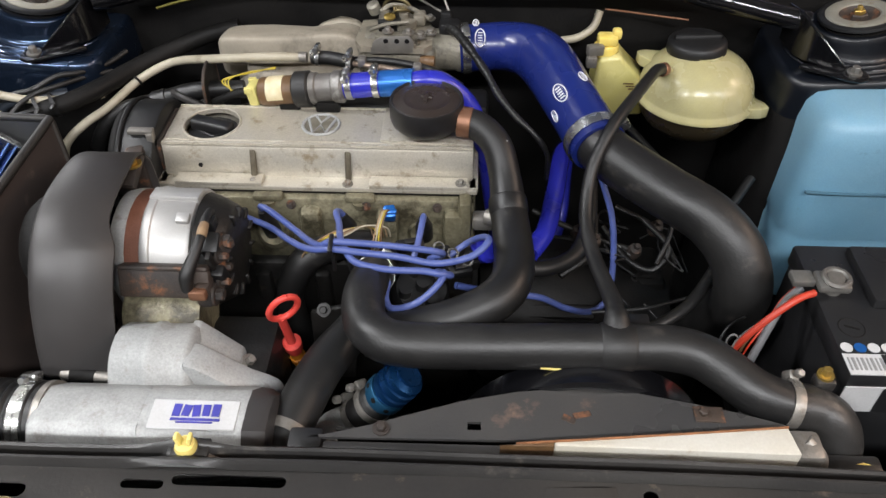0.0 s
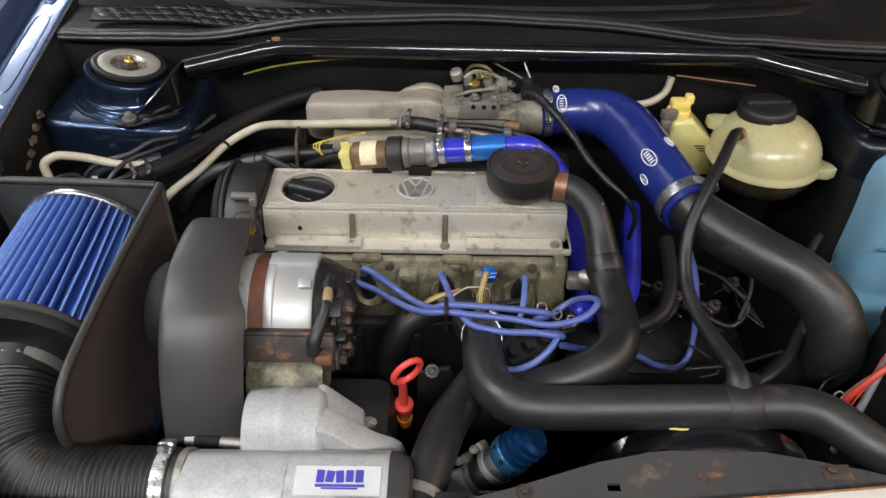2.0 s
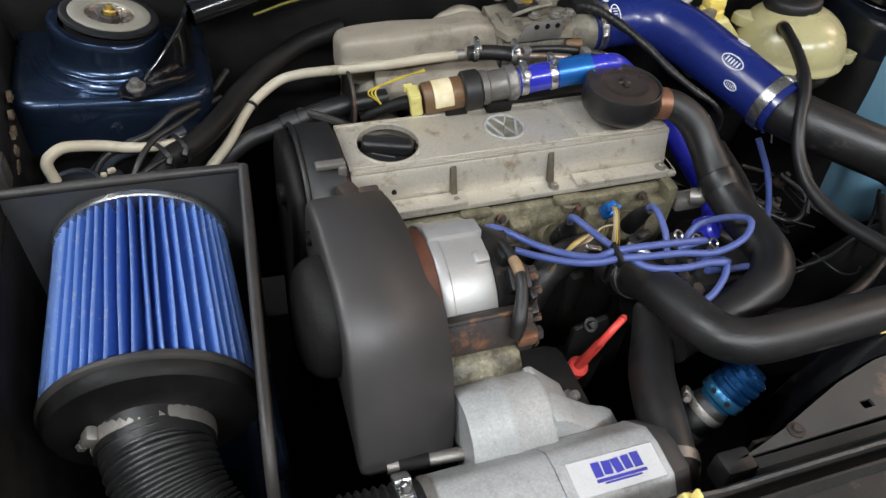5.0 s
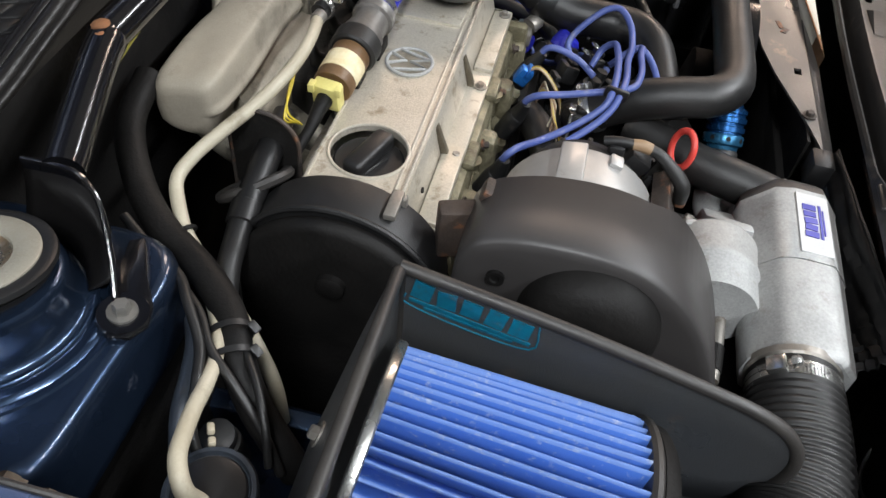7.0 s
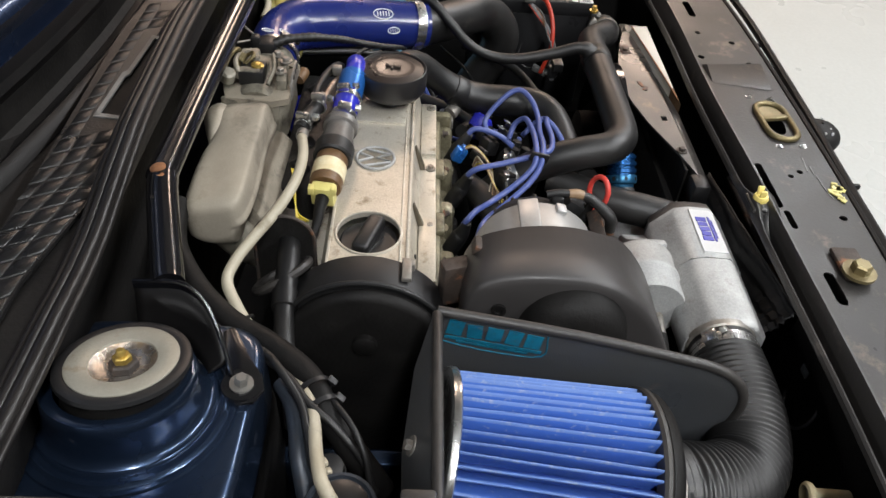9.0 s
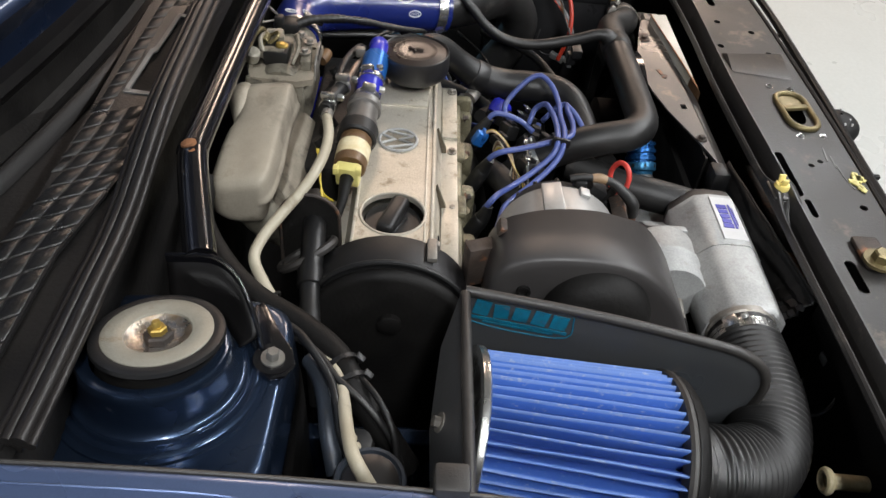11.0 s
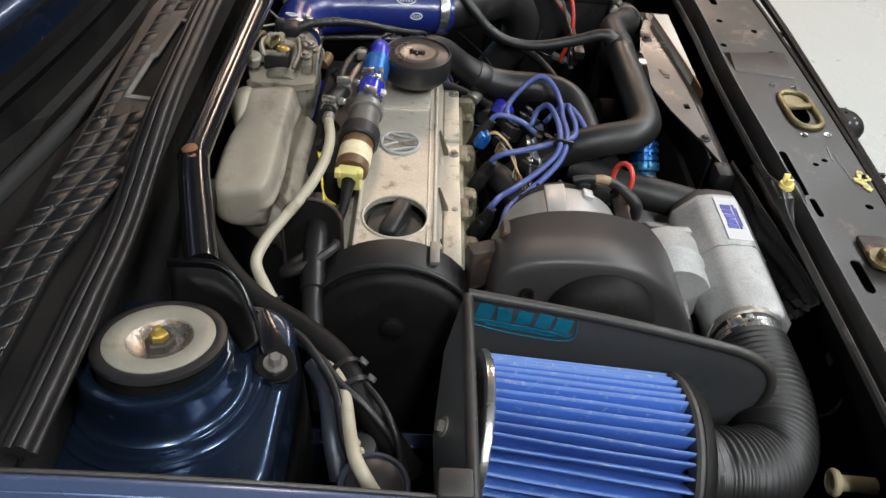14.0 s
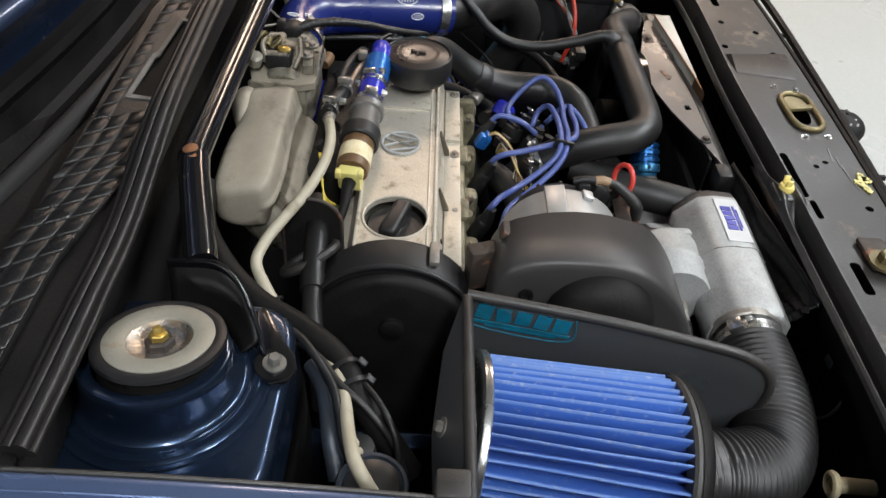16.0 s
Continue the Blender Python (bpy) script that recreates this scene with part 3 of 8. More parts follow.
part("sealant_blob", bm, M_PLUG, panel, "dried yellow sealant on the panel edge")

# slim grille strip before the panel, with a gap behind it
grille = thing("grille_strip", (0.2, -0.553, 0.82), "thin black plastic grille top strip with open gaps", "grille")
bm = bmesh.new()
tube(bm, [(0.80, -0.545, 0.822), (0.53, -0.562, 0.823), (0.24, -0.556, 0.823), (0.0, -0.545, 0.823), (-0.3, -0.533, 0.822), (-0.55, -0.515, 0.82)], 0.006, 8, 5)
part("strip", bm, M_DARK, grille)
for x in (0.40, 0.22, 0.20, 0.02, -0.1):
    bm = bmesh.new()
    rbox(bm, (x, -0.545, 0.820), (0.006, 0.035, 0.006), 0.001)
    part("tab", bm, M_DARK, grille)
spot = thing("lamp_cover", (0.17, -0.576, 0.796), "small black rounded lamp cover with white dots", "lamp cover")
bm = bmesh.new()
lathe(bm, [(0.032 * math.cos(a), 0.022 * math.sin(a)) for a in np.linspace(-1.5, 1.5, 11)], Matrix.Translation((0.172, -0.574, 0.796)), 24)
part("shell", bm, M_DARK, spot)
bm = bmesh.new()
for i in range(5):
    for j in range(3):
        rbox(bm, (0.152 + 0.010 * i, -0.583 + 0.010 * j, 0.8145 - 0.4 * (0.020 - 0.010 * i) ** 2 * 10), (0.003, 0.003, 0.004), 0.0008)
part("dots", bm, M_LABEL, spot)

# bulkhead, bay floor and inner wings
# bay walls and tray are near black, so the bay's shade is in their colour
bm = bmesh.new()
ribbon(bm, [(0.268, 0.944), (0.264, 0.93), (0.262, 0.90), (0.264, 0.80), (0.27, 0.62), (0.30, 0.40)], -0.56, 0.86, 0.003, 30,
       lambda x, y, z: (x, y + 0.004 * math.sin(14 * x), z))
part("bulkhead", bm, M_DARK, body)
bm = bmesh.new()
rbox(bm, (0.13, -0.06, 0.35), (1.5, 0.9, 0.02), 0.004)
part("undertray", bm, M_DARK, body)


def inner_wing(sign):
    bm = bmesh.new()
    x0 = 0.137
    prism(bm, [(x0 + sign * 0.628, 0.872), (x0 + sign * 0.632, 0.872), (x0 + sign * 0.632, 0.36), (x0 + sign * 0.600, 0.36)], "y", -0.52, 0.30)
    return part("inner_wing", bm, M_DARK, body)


inner_wing(-1)
inner_wing(1)


def strut_tower(cx, cy, mat, side):
    """A boxy tower: flat shoulder with pressed rings, a round collar standing on it."""
    bm = bmesh.new()
    prof = [(0.044, 0.0325), (0.0500, 0.0340), (0.0530, 0.0335), (0.0545, 0.0310), (0.0552, 0.0260), (0.0560, 0.0180), (0.0575, 0.0115), (0.0600, 0.0075), (0.0628, 0.0060), (0.0645, 0.0064), (0.0658, 0.0052), (0.0664, 0.0032),
            (0.0685, 0.0030), (0.0700, 0.0042), (0.0718, 0.0040), (0.0730, 0.0022), (0.0745, 0.0008), (0.0768, 0.0012), (0.0790, 0.0010), (0.0800, -0.0006)]
    tilt = 0.07 * side
    lathe(bm, prof, Matrix.Translation((cx, cy, 0.8822)) @ Matrix(((1, 0, 0, 0), (0, 1, 0, 0), (-tilt, 0, 1, 0), (0, 0, 0, 1))), 72)
    # the collar leans further than the shoulder, with the strut
    for v in bm.verts:
        h = min(1.0, max(0.0, (v.co.z - 0.892) / 0.022))
        v.co.z += h * (0.004 - 0.12 * side * (v.co.x - cx))

    def reach(a, inset):
        """How far the rounded box reaches from the middle along a way."""
        c, s_ = math.cos(a), math.sin(a)
        hx = (0.0975 if c * side < 0 else 0.098) - inset
        hy = 0.0915 - inset
        p = 9 if c * side < 0 else 5
        return ((abs(c) / hx) ** p + (abs(s_) / hy) ** p) ** (-1 / p)

    def skirt(bm, levels):
        rows = []
        for inset, z in levels:
            rows.append([bm.verts.new((cx + (inset if inset > 0.05 else reach(a, inset)) * math.cos(a), cy + (inset if inset > 0.05 else reach(a, inset)) * math.sin(a), z - (tilt if z > 0.87 else 0.3 * tilt) * (inset if inset > 0.05 else reach(a, inset)) * math.cos(a))) for a in (2 * math.pi * j / 72 for j in range(72))])
        for a, b in zip(rows, rows[1:]):
            for j in range(72):
                bm.faces.new((a[j], b[j], b[(j + 1) % 72], a[(j + 1) % 72]))
    skirt(bm, ((0.0800, 0.8816), (0.009, 0.8816), (0.005, 0.8808), (0.002, 0.8780), (0.0004, 0.873), (0.0, 0.862), (-0.002, 0.825)))
    tower = part("strut_tower", bm, mat, body, "", 50)
    # lower walls in near black: the shadow below the shoulder is coloured in
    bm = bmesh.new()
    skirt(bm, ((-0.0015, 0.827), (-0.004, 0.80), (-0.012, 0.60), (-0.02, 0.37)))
    part("tower_wall", bm, M_DARK, tower, "tower wall coloured near black for its shade", 50)


strut_tower(-0.398, 0.206, M_BLUE, 1)
# same car paint as the left tower; its shade is in the darker colour
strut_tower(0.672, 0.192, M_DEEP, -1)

rnd = random.Random(21)
for k, (y, z) in enumerate(((0.122, 0.893), (0.104, 0.884), (0.088, 0.876), (0.072, 0.866), (0.058, 0.857))):
    bm = bmesh.new()
    n = 11
    prism(bm, [(y + rnd.uniform(0.003, 0.011) * math.cos(2 * math.pi * q / n), z + rnd.uniform(0.002, 0.008) * math.sin(2 * math.pi * q / n)) for q in range(n)], "x", -0.4925, -0.4885)
    part("sealant_patch", bm, M_SEALANT, body, "flaking brown sealant on the inner wing")

# the wing's flange beside the bay, and its outer skin
def wing_shift(sign, y):
    """How far the wing's edge strays sideways and down along the bay."""
    if sign > 0:
        return 0.0, -0.044 * max(0.0, -0.05 - y)
    q = max(-0.15, y)
    return 0.0056 - 0.0345 * q - 0.0628 * q * q, -0.0264 + 0.1481 * q - 0.073 * q * q + 0.04 * min(0.0, y + 0.15)


for sign in (-1, 1):
    x0 = 0.137
    bm = bmesh.new()
    line = [(0.6415, 0.936), (0.644, 0.9380), (0.648, 0.9385), (0.660, 0.9382), (0.682, 0.9375), (0.688, 0.9350), (0.690, 0.924), (0.697, 0.922), (0.700, 0.940), (0.715, 0.957), (0.745, 0.948), (0.765, 0.92), (0.785, 0.82), (0.80, 0.55), (0.79, 0.3)]
    verts = []
    for k in range(25):
        y = -0.56 + 1.1 * k / 24
        dx, drop = wing_shift(sign, y)
        verts.append([bm.verts.new((x0 + sign * u + dx, y, v + drop)) for u, v in line])
    for a, b in zip(verts, verts[1:]):
        for j in range(len(line) - 1):
            bm.faces.new((a[j], a[j + 1], b[j + 1], b[j]))
    ob = part("wing", bm, M_WING, body, "glossy dark blue front wing")
    so = ob.modifiers.new("thickness", "SOLIDIFY")
    so.thickness = 0.0015
    for yy, uu in ((0.352, 0.673), (0.083, 0.661), (-0.10, 0.661), (-0.25, 0.661)):
        dx, dz = wing_shift(sign, yy)
        bm = bmesh.new()
        bolt(bm, (x0 + sign * uu + dx, yy, 0.9380 + dz), (0, 0, 1), 0.0055, 0.006)
        torus(bm, Matrix.Translation((x0 + sign * uu + dx, yy, 0.9382 + dz)), 0.0098, 0.0011, 28, 6)
        part("wing_bolt", bm, M_WING, ob)
    for ya, yb in ((0.38, 0.50), (0.115, 0.305), (0.005, 0.062), (-0.08, -0.02), (-0.23, -0.12)):
        bm = bmesh.new()
        loop = []
        for k in range(41):
            a = 2 * math.pi * k / 40
            cx_ = math.copysign(abs(math.cos(a)) ** 0.35, math.cos(a))
            sx_ = math.copysign(abs(math.sin(a)) ** 0.35, math.sin(a))
            yy = (ya + yb) / 2 + (yb - ya) / 2 * sx_
            dx, dz = wing_shift(sign, yy)
            loop.append((x0 + sign * (0.667 + 0.0120 * cx_) + dx, yy, 0.9380 - 0.0003 * cx_ + dz))
        tube(bm, loop, 0.0010, 6, 1, smooth=False, cap=False)
        part("pressed_bead", bm, M_WING, ob)
    # inner face in near black instead of the wing's blue
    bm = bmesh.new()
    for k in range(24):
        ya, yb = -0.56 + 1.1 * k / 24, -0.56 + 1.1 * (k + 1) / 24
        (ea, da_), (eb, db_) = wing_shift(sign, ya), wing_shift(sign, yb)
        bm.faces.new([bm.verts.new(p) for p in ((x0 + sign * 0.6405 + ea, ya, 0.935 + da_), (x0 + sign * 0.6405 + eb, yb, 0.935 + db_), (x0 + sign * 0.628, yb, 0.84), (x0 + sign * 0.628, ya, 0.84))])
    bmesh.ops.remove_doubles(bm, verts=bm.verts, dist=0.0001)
    lip = part("inner_lip", bm, M_DARK, ob, "near-black inner face of the wing flange")
    so = lip.modifiers.new("thickness", "SOLIDIFY")
    so.thickness = 0.0015
    bm = bmesh.new()
    tube(bm, [(x0 + sign * 0.6405 + wing_shift(sign, y)[0], y, 0.9365 + wing_shift(sign, y)[1]) for y in np.linspace(-0.56, 0.54, 25)], 0.0019, 8, 1, smooth=False)
    part("seam", bm, M_DUSTY, ob, "dull worn edge of the wing flange")

# cowl shelf, ribbed mat and rubber seal along the bulkhead
bm = bmesh.new()
ribbon(bm, [(0.258, 0.936), (0.262, 0.944), (0.36, 0.944), (0.40, 0.975), (0.43, 0.978)], -0.56, 0.86, 0.002, 20)
part("cowl_shelf", bm, M_DARK, body)
seal = thing("bonnet_seal", (0.15, 0.245, 0.945), "weathered black rubber seal along the bulkhead", "seal")


def arch(x):
    return 0.030 * max(0.0, 1 - ((x - 0.06) / 0.36) ** 2)


for nm, off, zz, rr in (("bulb", 0.0, 0.9535, 0.0058), ("rear_bead", 0.0072, 0.9545, 0.0042), ("front_bead", -0.0062, 0.9500, 0.0036), ("flat_lip", 0.0135, 0.9525, 0.0030)):
    bm = bmesh.new()
    tube(bm, [(x, 0.2535 + off + 0.15 * arch(x), zz - 0.007 * min(1.0, max(0.0, (-0.15 - x) / 0.15)) + 0.85 * arch(x) - 0.05 * max(0, x - 0.45) + 0.0008 * math.sin(31 * x + 40 * off)) for x in np.linspace(-0.50, 0.78, 30)], rr, 10, 3)
    part(nm, bm, M_SEAL, seal)
bm = bmesh.new()
ribbon(bm, [(0.2535, 0.936), (0.2535, 0.9535)], -0.50, 0.78, 0.003, 40, lambda x, y, z: (x, y + 0.15 * arch(x), z + (0.85 * arch(x) - 0.007 * min(1.0, max(0.0, (-0.15 - x) / 0.15)) if z > 0.945 else 0) - 0.05 * max(0, x - 0.45)))
part("web", bm, M_SEAL, seal)

mat_thing = thing("scuttle_mat", (-0.15, 0.30, 0.95), "black quilted scuttle mat with a cut-out slot", "mat")
bm = bmesh.new()
plate(bm, [(-0.47, 0.268), (-0.34, 0.268), (-0.20, 0.268), (0.14, 0.268), (0.16, 0.322), (0.05, 0.330), (-0.20, 0.322), (-0.36, 0.300), (-0.47, 0.296)], [[(-0.108, 0.272), (0.05, 0.272), (0.046, 0.296), (-0.03, 0.299), (-0.035, 0.302), (-0.116, 0.304)]], 0.954, 0.003)
part("mat_sheet", bm, M_MAT, mat_thing)
bm = bmesh.new()
rbox(bm, (-0.03, 0.285, 0.9485), (0.2, 0.04, 0.002), 0)
part("slot_floor", bm, M_DARK, mat_thing)
for pts in ([(-0.120, 0.3065), (-0.035, 0.3045), (-0.030, 0.3015), (0.050, 0.2985), (0.050, 0.2945), (-0.036, 0.2975), (-0.041, 0.3005), (-0.118, 0.3025)],
            [(-0.121, 0.3065), (-0.112, 0.271), (-0.107, 0.271), (-0.115, 0.3065)], [(0.046, 0.2985), (0.049, 0.271), (0.054, 0.271), (0.052, 0.2985)],
            [(-0.108, 0.2715), (0.045, 0.2715), (0.045, 0.2745), (-0.10, 0.2805)]):
    bm = bmesh.new()
    prism(bm, pts, "z", 0.9535, 0.9552)
    part("foil_edge", bm, M_FOIL, mat_thing, "pale grey torn foil edge")


def mat_edge(x):
    return 0.288 + 0.032 * min(1.0, max(0.0, (x + 0.5) / 0.3))


for row in range(4):
    ya, yb = 0.2700 + 0.0130 * row, 0.2815 + 0.0130 * row
    for k in range(29):
        x = -0.50 + 0.024 * k
        sl = -1.0 * (ya - 0.27)
        yc = min(yb, mat_edge(x + sl))
        xs = [x + sl + 0.0012, x + sl + 0.0228]
        if yc - ya < 0.004 or xs[0] < -0.465 or xs[1] > 0.14 or (xs[1] > -0.123 and xs[0] < 0.058 and ya < 0.305):
            continue
        dx = -1.0 * (yc - ya)
        bm = bmesh.new()
        vs = [bm.verts.new(p) for p in ((xs[0], ya, 0.9542), (xs[1], ya, 0.9542), (xs[1] + dx, yc, 0.9542), (xs[0] + dx, yc, 0.9542))]
        c = sum((v.co for v in vs), Vector()) / 4
        ring = [bm.verts.new(c + (v.co - c) * 0.86 + Vector((0, 0, 0.0009))) for v in vs]
        mid = bm.verts.new(c + Vector((0, 0, 0.0010)))
        for i in range(4):
            bm.faces.new((vs[i], vs[(i + 1) % 4], ring[(i + 1) % 4], ring[i]))
            bm.faces.new((ring[i], ring[(i + 1) % 4], mid))
        bm.faces.new(vs[::-1])
        part("quilt_tile", bm, M_MAT, mat_thing, angle=60)

for ob in mat_thing.children:
    for v in ob.data.vertices:
        v.co.y += 0.020 * min(1.0, max(0.0, (-0.20 - v.co.x) / 0.14))
        v.co.z += -0.006 + 0.24 * (v.co.y - 0.27)

# bonnet standing open behind the bay, with its hinge gutters
bonnet = thing("bonnet", (0.137, 0.36, 0.95), "open dark blue bonnet seen from its ribbed underside", "bonnet")


def bow(x, y, z):
    return (x, y + 0.09 * ((x - 0.137) / 0.6) ** 2, z)


def bonnet_strip(name, line, mat, thick=0.002, x0=-0.55, x1=0.82):
    bm = bmesh.new()
    ribbon(bm, line, x0, x1, thick, 28, bow)
    return part(name, bm, mat, bonnet)


bonnet_strip("hinge_gutter", [(0.318, 0.946), (0.324, 0.955), (0.329, 0.958), (0.334, 0.955), (0.338, 0.948), (0.346, 0.950)], M_TAR)
bonnet_strip("dark_channel", [(0.346, 0.948), (0.352, 0.956), (0.350, 0.985)], M_DARK)
bonnet_strip("lower_flange", [(0.352, 0.984), (0.344, 0.990), (0.340, 0.999), (0.344, 1.006), (0.354, 1.010)], M_TAR)
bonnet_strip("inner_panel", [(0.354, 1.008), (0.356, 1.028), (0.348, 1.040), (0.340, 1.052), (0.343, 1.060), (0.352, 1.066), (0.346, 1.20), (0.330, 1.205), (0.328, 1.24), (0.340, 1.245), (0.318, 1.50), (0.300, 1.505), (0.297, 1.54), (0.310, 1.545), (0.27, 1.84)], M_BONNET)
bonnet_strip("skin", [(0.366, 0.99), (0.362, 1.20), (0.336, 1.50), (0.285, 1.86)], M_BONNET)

# ---- strut brace and top mounts ----
brace = thing("strut_brace", (0.137, 0.22, 0.93), "gloss black tubular strut brace bolted between the towers", "strut brace")
bm = bmesh.new()
LINE = [(-0.313, 0.1915, 0.928), (-0.300, 0.1955, 0.9295), (-0.225, 0.217, 0.940), (-0.195, 0.224, 0.943), (-0.165, 0.226, 0.944), (0.10, 0.224, 0.944), (0.42, 0.219, 0.944), (0.455, 0.216, 0.942), (0.49, 0.206, 0.937), (0.575, 0.184, 0.925), (0.605, 0.178, 0.921)]
tube(bm, LINE, 0.0136, 24, 5)
tube_part = part("tube", bm, M_GLOSS, brace)
bm = bmesh.new()
lathe(bm, [(0, 0.0022), (0.004, 0.0018), (0.0068, 0.0002), (0.0072, -0.002), (0, -0.002)], axis_m((-0.194, 0.2268, 0.9563), (0.05, 0.22, 0.97)), 14)
lathe(bm, [(0, 0.0012), (0.003, 0.001), (0.0045, -0.0012), (0, -0.002)], axis_m((-0.204, 0.2218, 0.9548), (0.0, 0.05, 0.97)), 11)
part("rust_patch", bm, M_BRONZE, brace, "orange rust patch on the brace bend")
for sx, cx, cy in ((1, -0.398, 0.206), (-1, 0.672, 0.192)):
    bm = bmesh.new()
    # upright gusset that bends round the collar, from the tube's end down to the bolted foot
    plan = smooth_line([(0.084, 0.012, 0.932), (0.080, -0.026, 0.9365), (0.071, -0.045, 0.928), (0.056, -0.057, 0.914), (0.040, -0.066, 0.899), (0.029, -0.071, 0.8885)], 5)
    inner, outer_ = [], []
    for i, q in enumerate(plan):
        t = (plan[min(i + 1, len(plan) - 1)] - plan[max(i - 1, 0)])
        nv = Vector((-t.y, t.x, 0)).normalized() * 0.0018
        inner.append((q - nv, Vector((q.x - nv.x, q.y - nv.y, 0.8855))))
        outer_.append((q + nv, Vector((q.x + nv.x, q.y + nv.y, 0.8855))))
    strip = [[bm.verts.new((cx + sx * v.x, cy + v.y, v.z)) for v in (a[0], b[0], b[1], a[1])] for a, b in zip(inner, outer_)]
    for a, b in zip(strip, strip[1:]):
        for j in range(4):
            bm.faces.new((a[j], a[(j + 1) % 4], b[(j + 1) % 4], b[j]))
    bm.faces.new(strip[0]), bm.faces.new(strip[-1][::-1])
    tube(bm, [(cx + sx * q.x, cy + q.y, q.z) for q in plan], 0.0020, 8, 1, smooth=False)
    part("tower_bracket", bm, M_GLOSS, brace)
    bm = bmesh.new()
    web = []
    for q in plan[:-4]:
        c2 = Vector((q.x, q.y, 0))
        rim = c2.normalized() * 0.0605
        web.append([bm.verts.new((cx + sx * (q.x + (rim.x - q.x) * f), cy + q.y + (rim.y - q.y) * f, q.z - 0.002 + (0.8905 - q.z) * f ** 0.8)) for f in (0.0, 0.35, 0.7, 1.0)])
    for a, b in zip(web, web[1:]):
        for j in range(3):
            bm.faces.new((a[j], a[j + 1], b[j + 1], b[j]))
    ob = part("bracket_web", bm, M_TAR, brace)
    so = ob.modifiers.new("thickness", "SOLIDIFY")
    so.thickness = 0.002
    bm = bmesh.new()
    foot = [(0.002, -0.080), (0.006, -0.092), (0.018, -0.098), (0.032, -0.094), (0.052, -0.080), (0.074, -0.068), (0.082, -0.062), (0.076, -0.054), (0.052, -0.060), (0.030, -0.066), (0.012, -0.068)]
    prism(bm, [(cx + sx * u, cy + v) for u, v in foot], "z", 0.8822, 0.8860, 0.0012)
    part("foot_flange", bm, M_GLOSS, brace)
    bm = bmesh.new()
    m = axis_m((cx + sx * 0.021, cy - 0.080, 0.8835), (0, -0.08, 1))
    lathe(bm, [(0, 0), (0.0155, 0), (0.0165, 0.002), (0.0155, 0.004), (0, 0.004)], m, 28)
    part("foot_plate", bm, M_GLOSS, brace)
    bm = bmesh.new()
    bolt(bm, (cx + sx * 0.021, cy - 0.080, 0.8865), (0, -0.08, 1), 0.0055, 0.009)
    part("bolt", bm, M_LEADMETAL, brace, "dull corroded bolt head")

for cx, cy in ((-0.398, 0.206), (0.672, 0.192)):
    mount = thing("strut_top_mount", (cx, cy, 0.914), "round strut top mount with black rubber and aged metal disc", "strut mount", "strut top mounts")
    m = axis_m((cx + 0.004 if cx < 0 else cx, cy - 0.003, 0.9175), (0.20 if cx < 0 else -0.20, 0.03, 1)) @ Matrix.Diagonal((0.955, 0.955, 1.0, 1.0))
    bm = bmesh.new()
    lathe(bm, [(0, -0.006), (0.036, -0.006), (0.038, 0.002), (0.047, 0.0055), (0.0505, 0.008), (0.0498, 0.0112), (0.047, 0.0125), (0.0415, 0.0115), (0.0405, 0.002), (0, 0.002)], m, 48)
    part("rubber", bm, M_PLASTIC, mount)
    bm = bmesh.new()
    lathe(bm, [(0.0490, -0.012), (0.0460, -0.007), (0.0450, -0.003), (0.0458, 0.0010), (0.0468, 0.0038), (0.030, 0.0040)], m, 48)
    part("seat", bm, M_DARK, mount, "black rubber neck under the mount")
    bm = bmesh.new()
    lathe(bm, [(0.0415, 0.0105), (0.0415, 0.0125), (0.040, 0.0134), (0.030, 0.0132), (0.0255, 0.0122), (0.0245, 0.010), (0.0245, 0.006), (0.0405, 0.006)], m, 48)
    part("disc", bm, M_DISC, mount)
    bm = bmesh.new()
    lathe(bm, [(0.0253, 0.0110), (0.0225, 0.0085), (0.018, 0.0055), (0.013, 0.0048), (0, 0.0048)], m, 40)
    part("dish", bm, M_RUST if cx > 0 else M_DISHSTEEL, mount, "stained bright steel inner dish")
    bm = bmesh.new()
    lathe(bm, [(0, 0.005), (0.0115, 0.005), (0.0115, 0.010), (0.010, 0.0115), (0, 0.0115)], m, 6)
    part("nut", bm, M_RUST, mount)
    bm = bmesh.new()
    lathe(bm, [(0, 0.011), (0.0036, 0.011), (0.0036, 0.020), (0.0028, 0.0215), (0, 0.0215)], m, 12)
    lathe(bm, [(0, 0.011), (0.0072, 0.011), (0.0072, 0.0155), (0.0062, 0.0165), (0, 0.0165)], m, 6)
    part("spindle", bm, M_BRASS, mount, "yellow brass-coloured threaded spindle")

# ---- engine ----
engine = thing("engine", (0, 0.0, 0.45), "four-cylinder engine with aged alloy valve cover", "engine")
bm = bmesh.new()
rbox(bm, (0.0, 0.03, 0.58), (0.38, 0.17, 0.24), 0.012, 2)
rbox(bm, (0.0, 0.04, 0.46), (0.36, 0.20, 0.12), 0.02, 2)
block = part("block", bm, M_OILY, engine)
for x in np.linspace(-0.15, 0.15, 5):
    bm = bmesh.new()
    rbox(bm, (x, -0.056, 0.60), (0.02, 0.02, 0.18), 0.006)
    part("block_rib", bm, M_OILY, block)
bm = bmesh.new()
prism(bm, [(-0.036, 0.7900), (0.105, 0.7900), (0.105, 0.69), (-0.038, 0.69), (-0.046, 0.725), (-0.038, 0.745)], "x", -0.186, 0.19, 0.006, 2)
head = part("cylinder_head", bm, M_HEAD, engine, "oil-stained cast cylinder head")
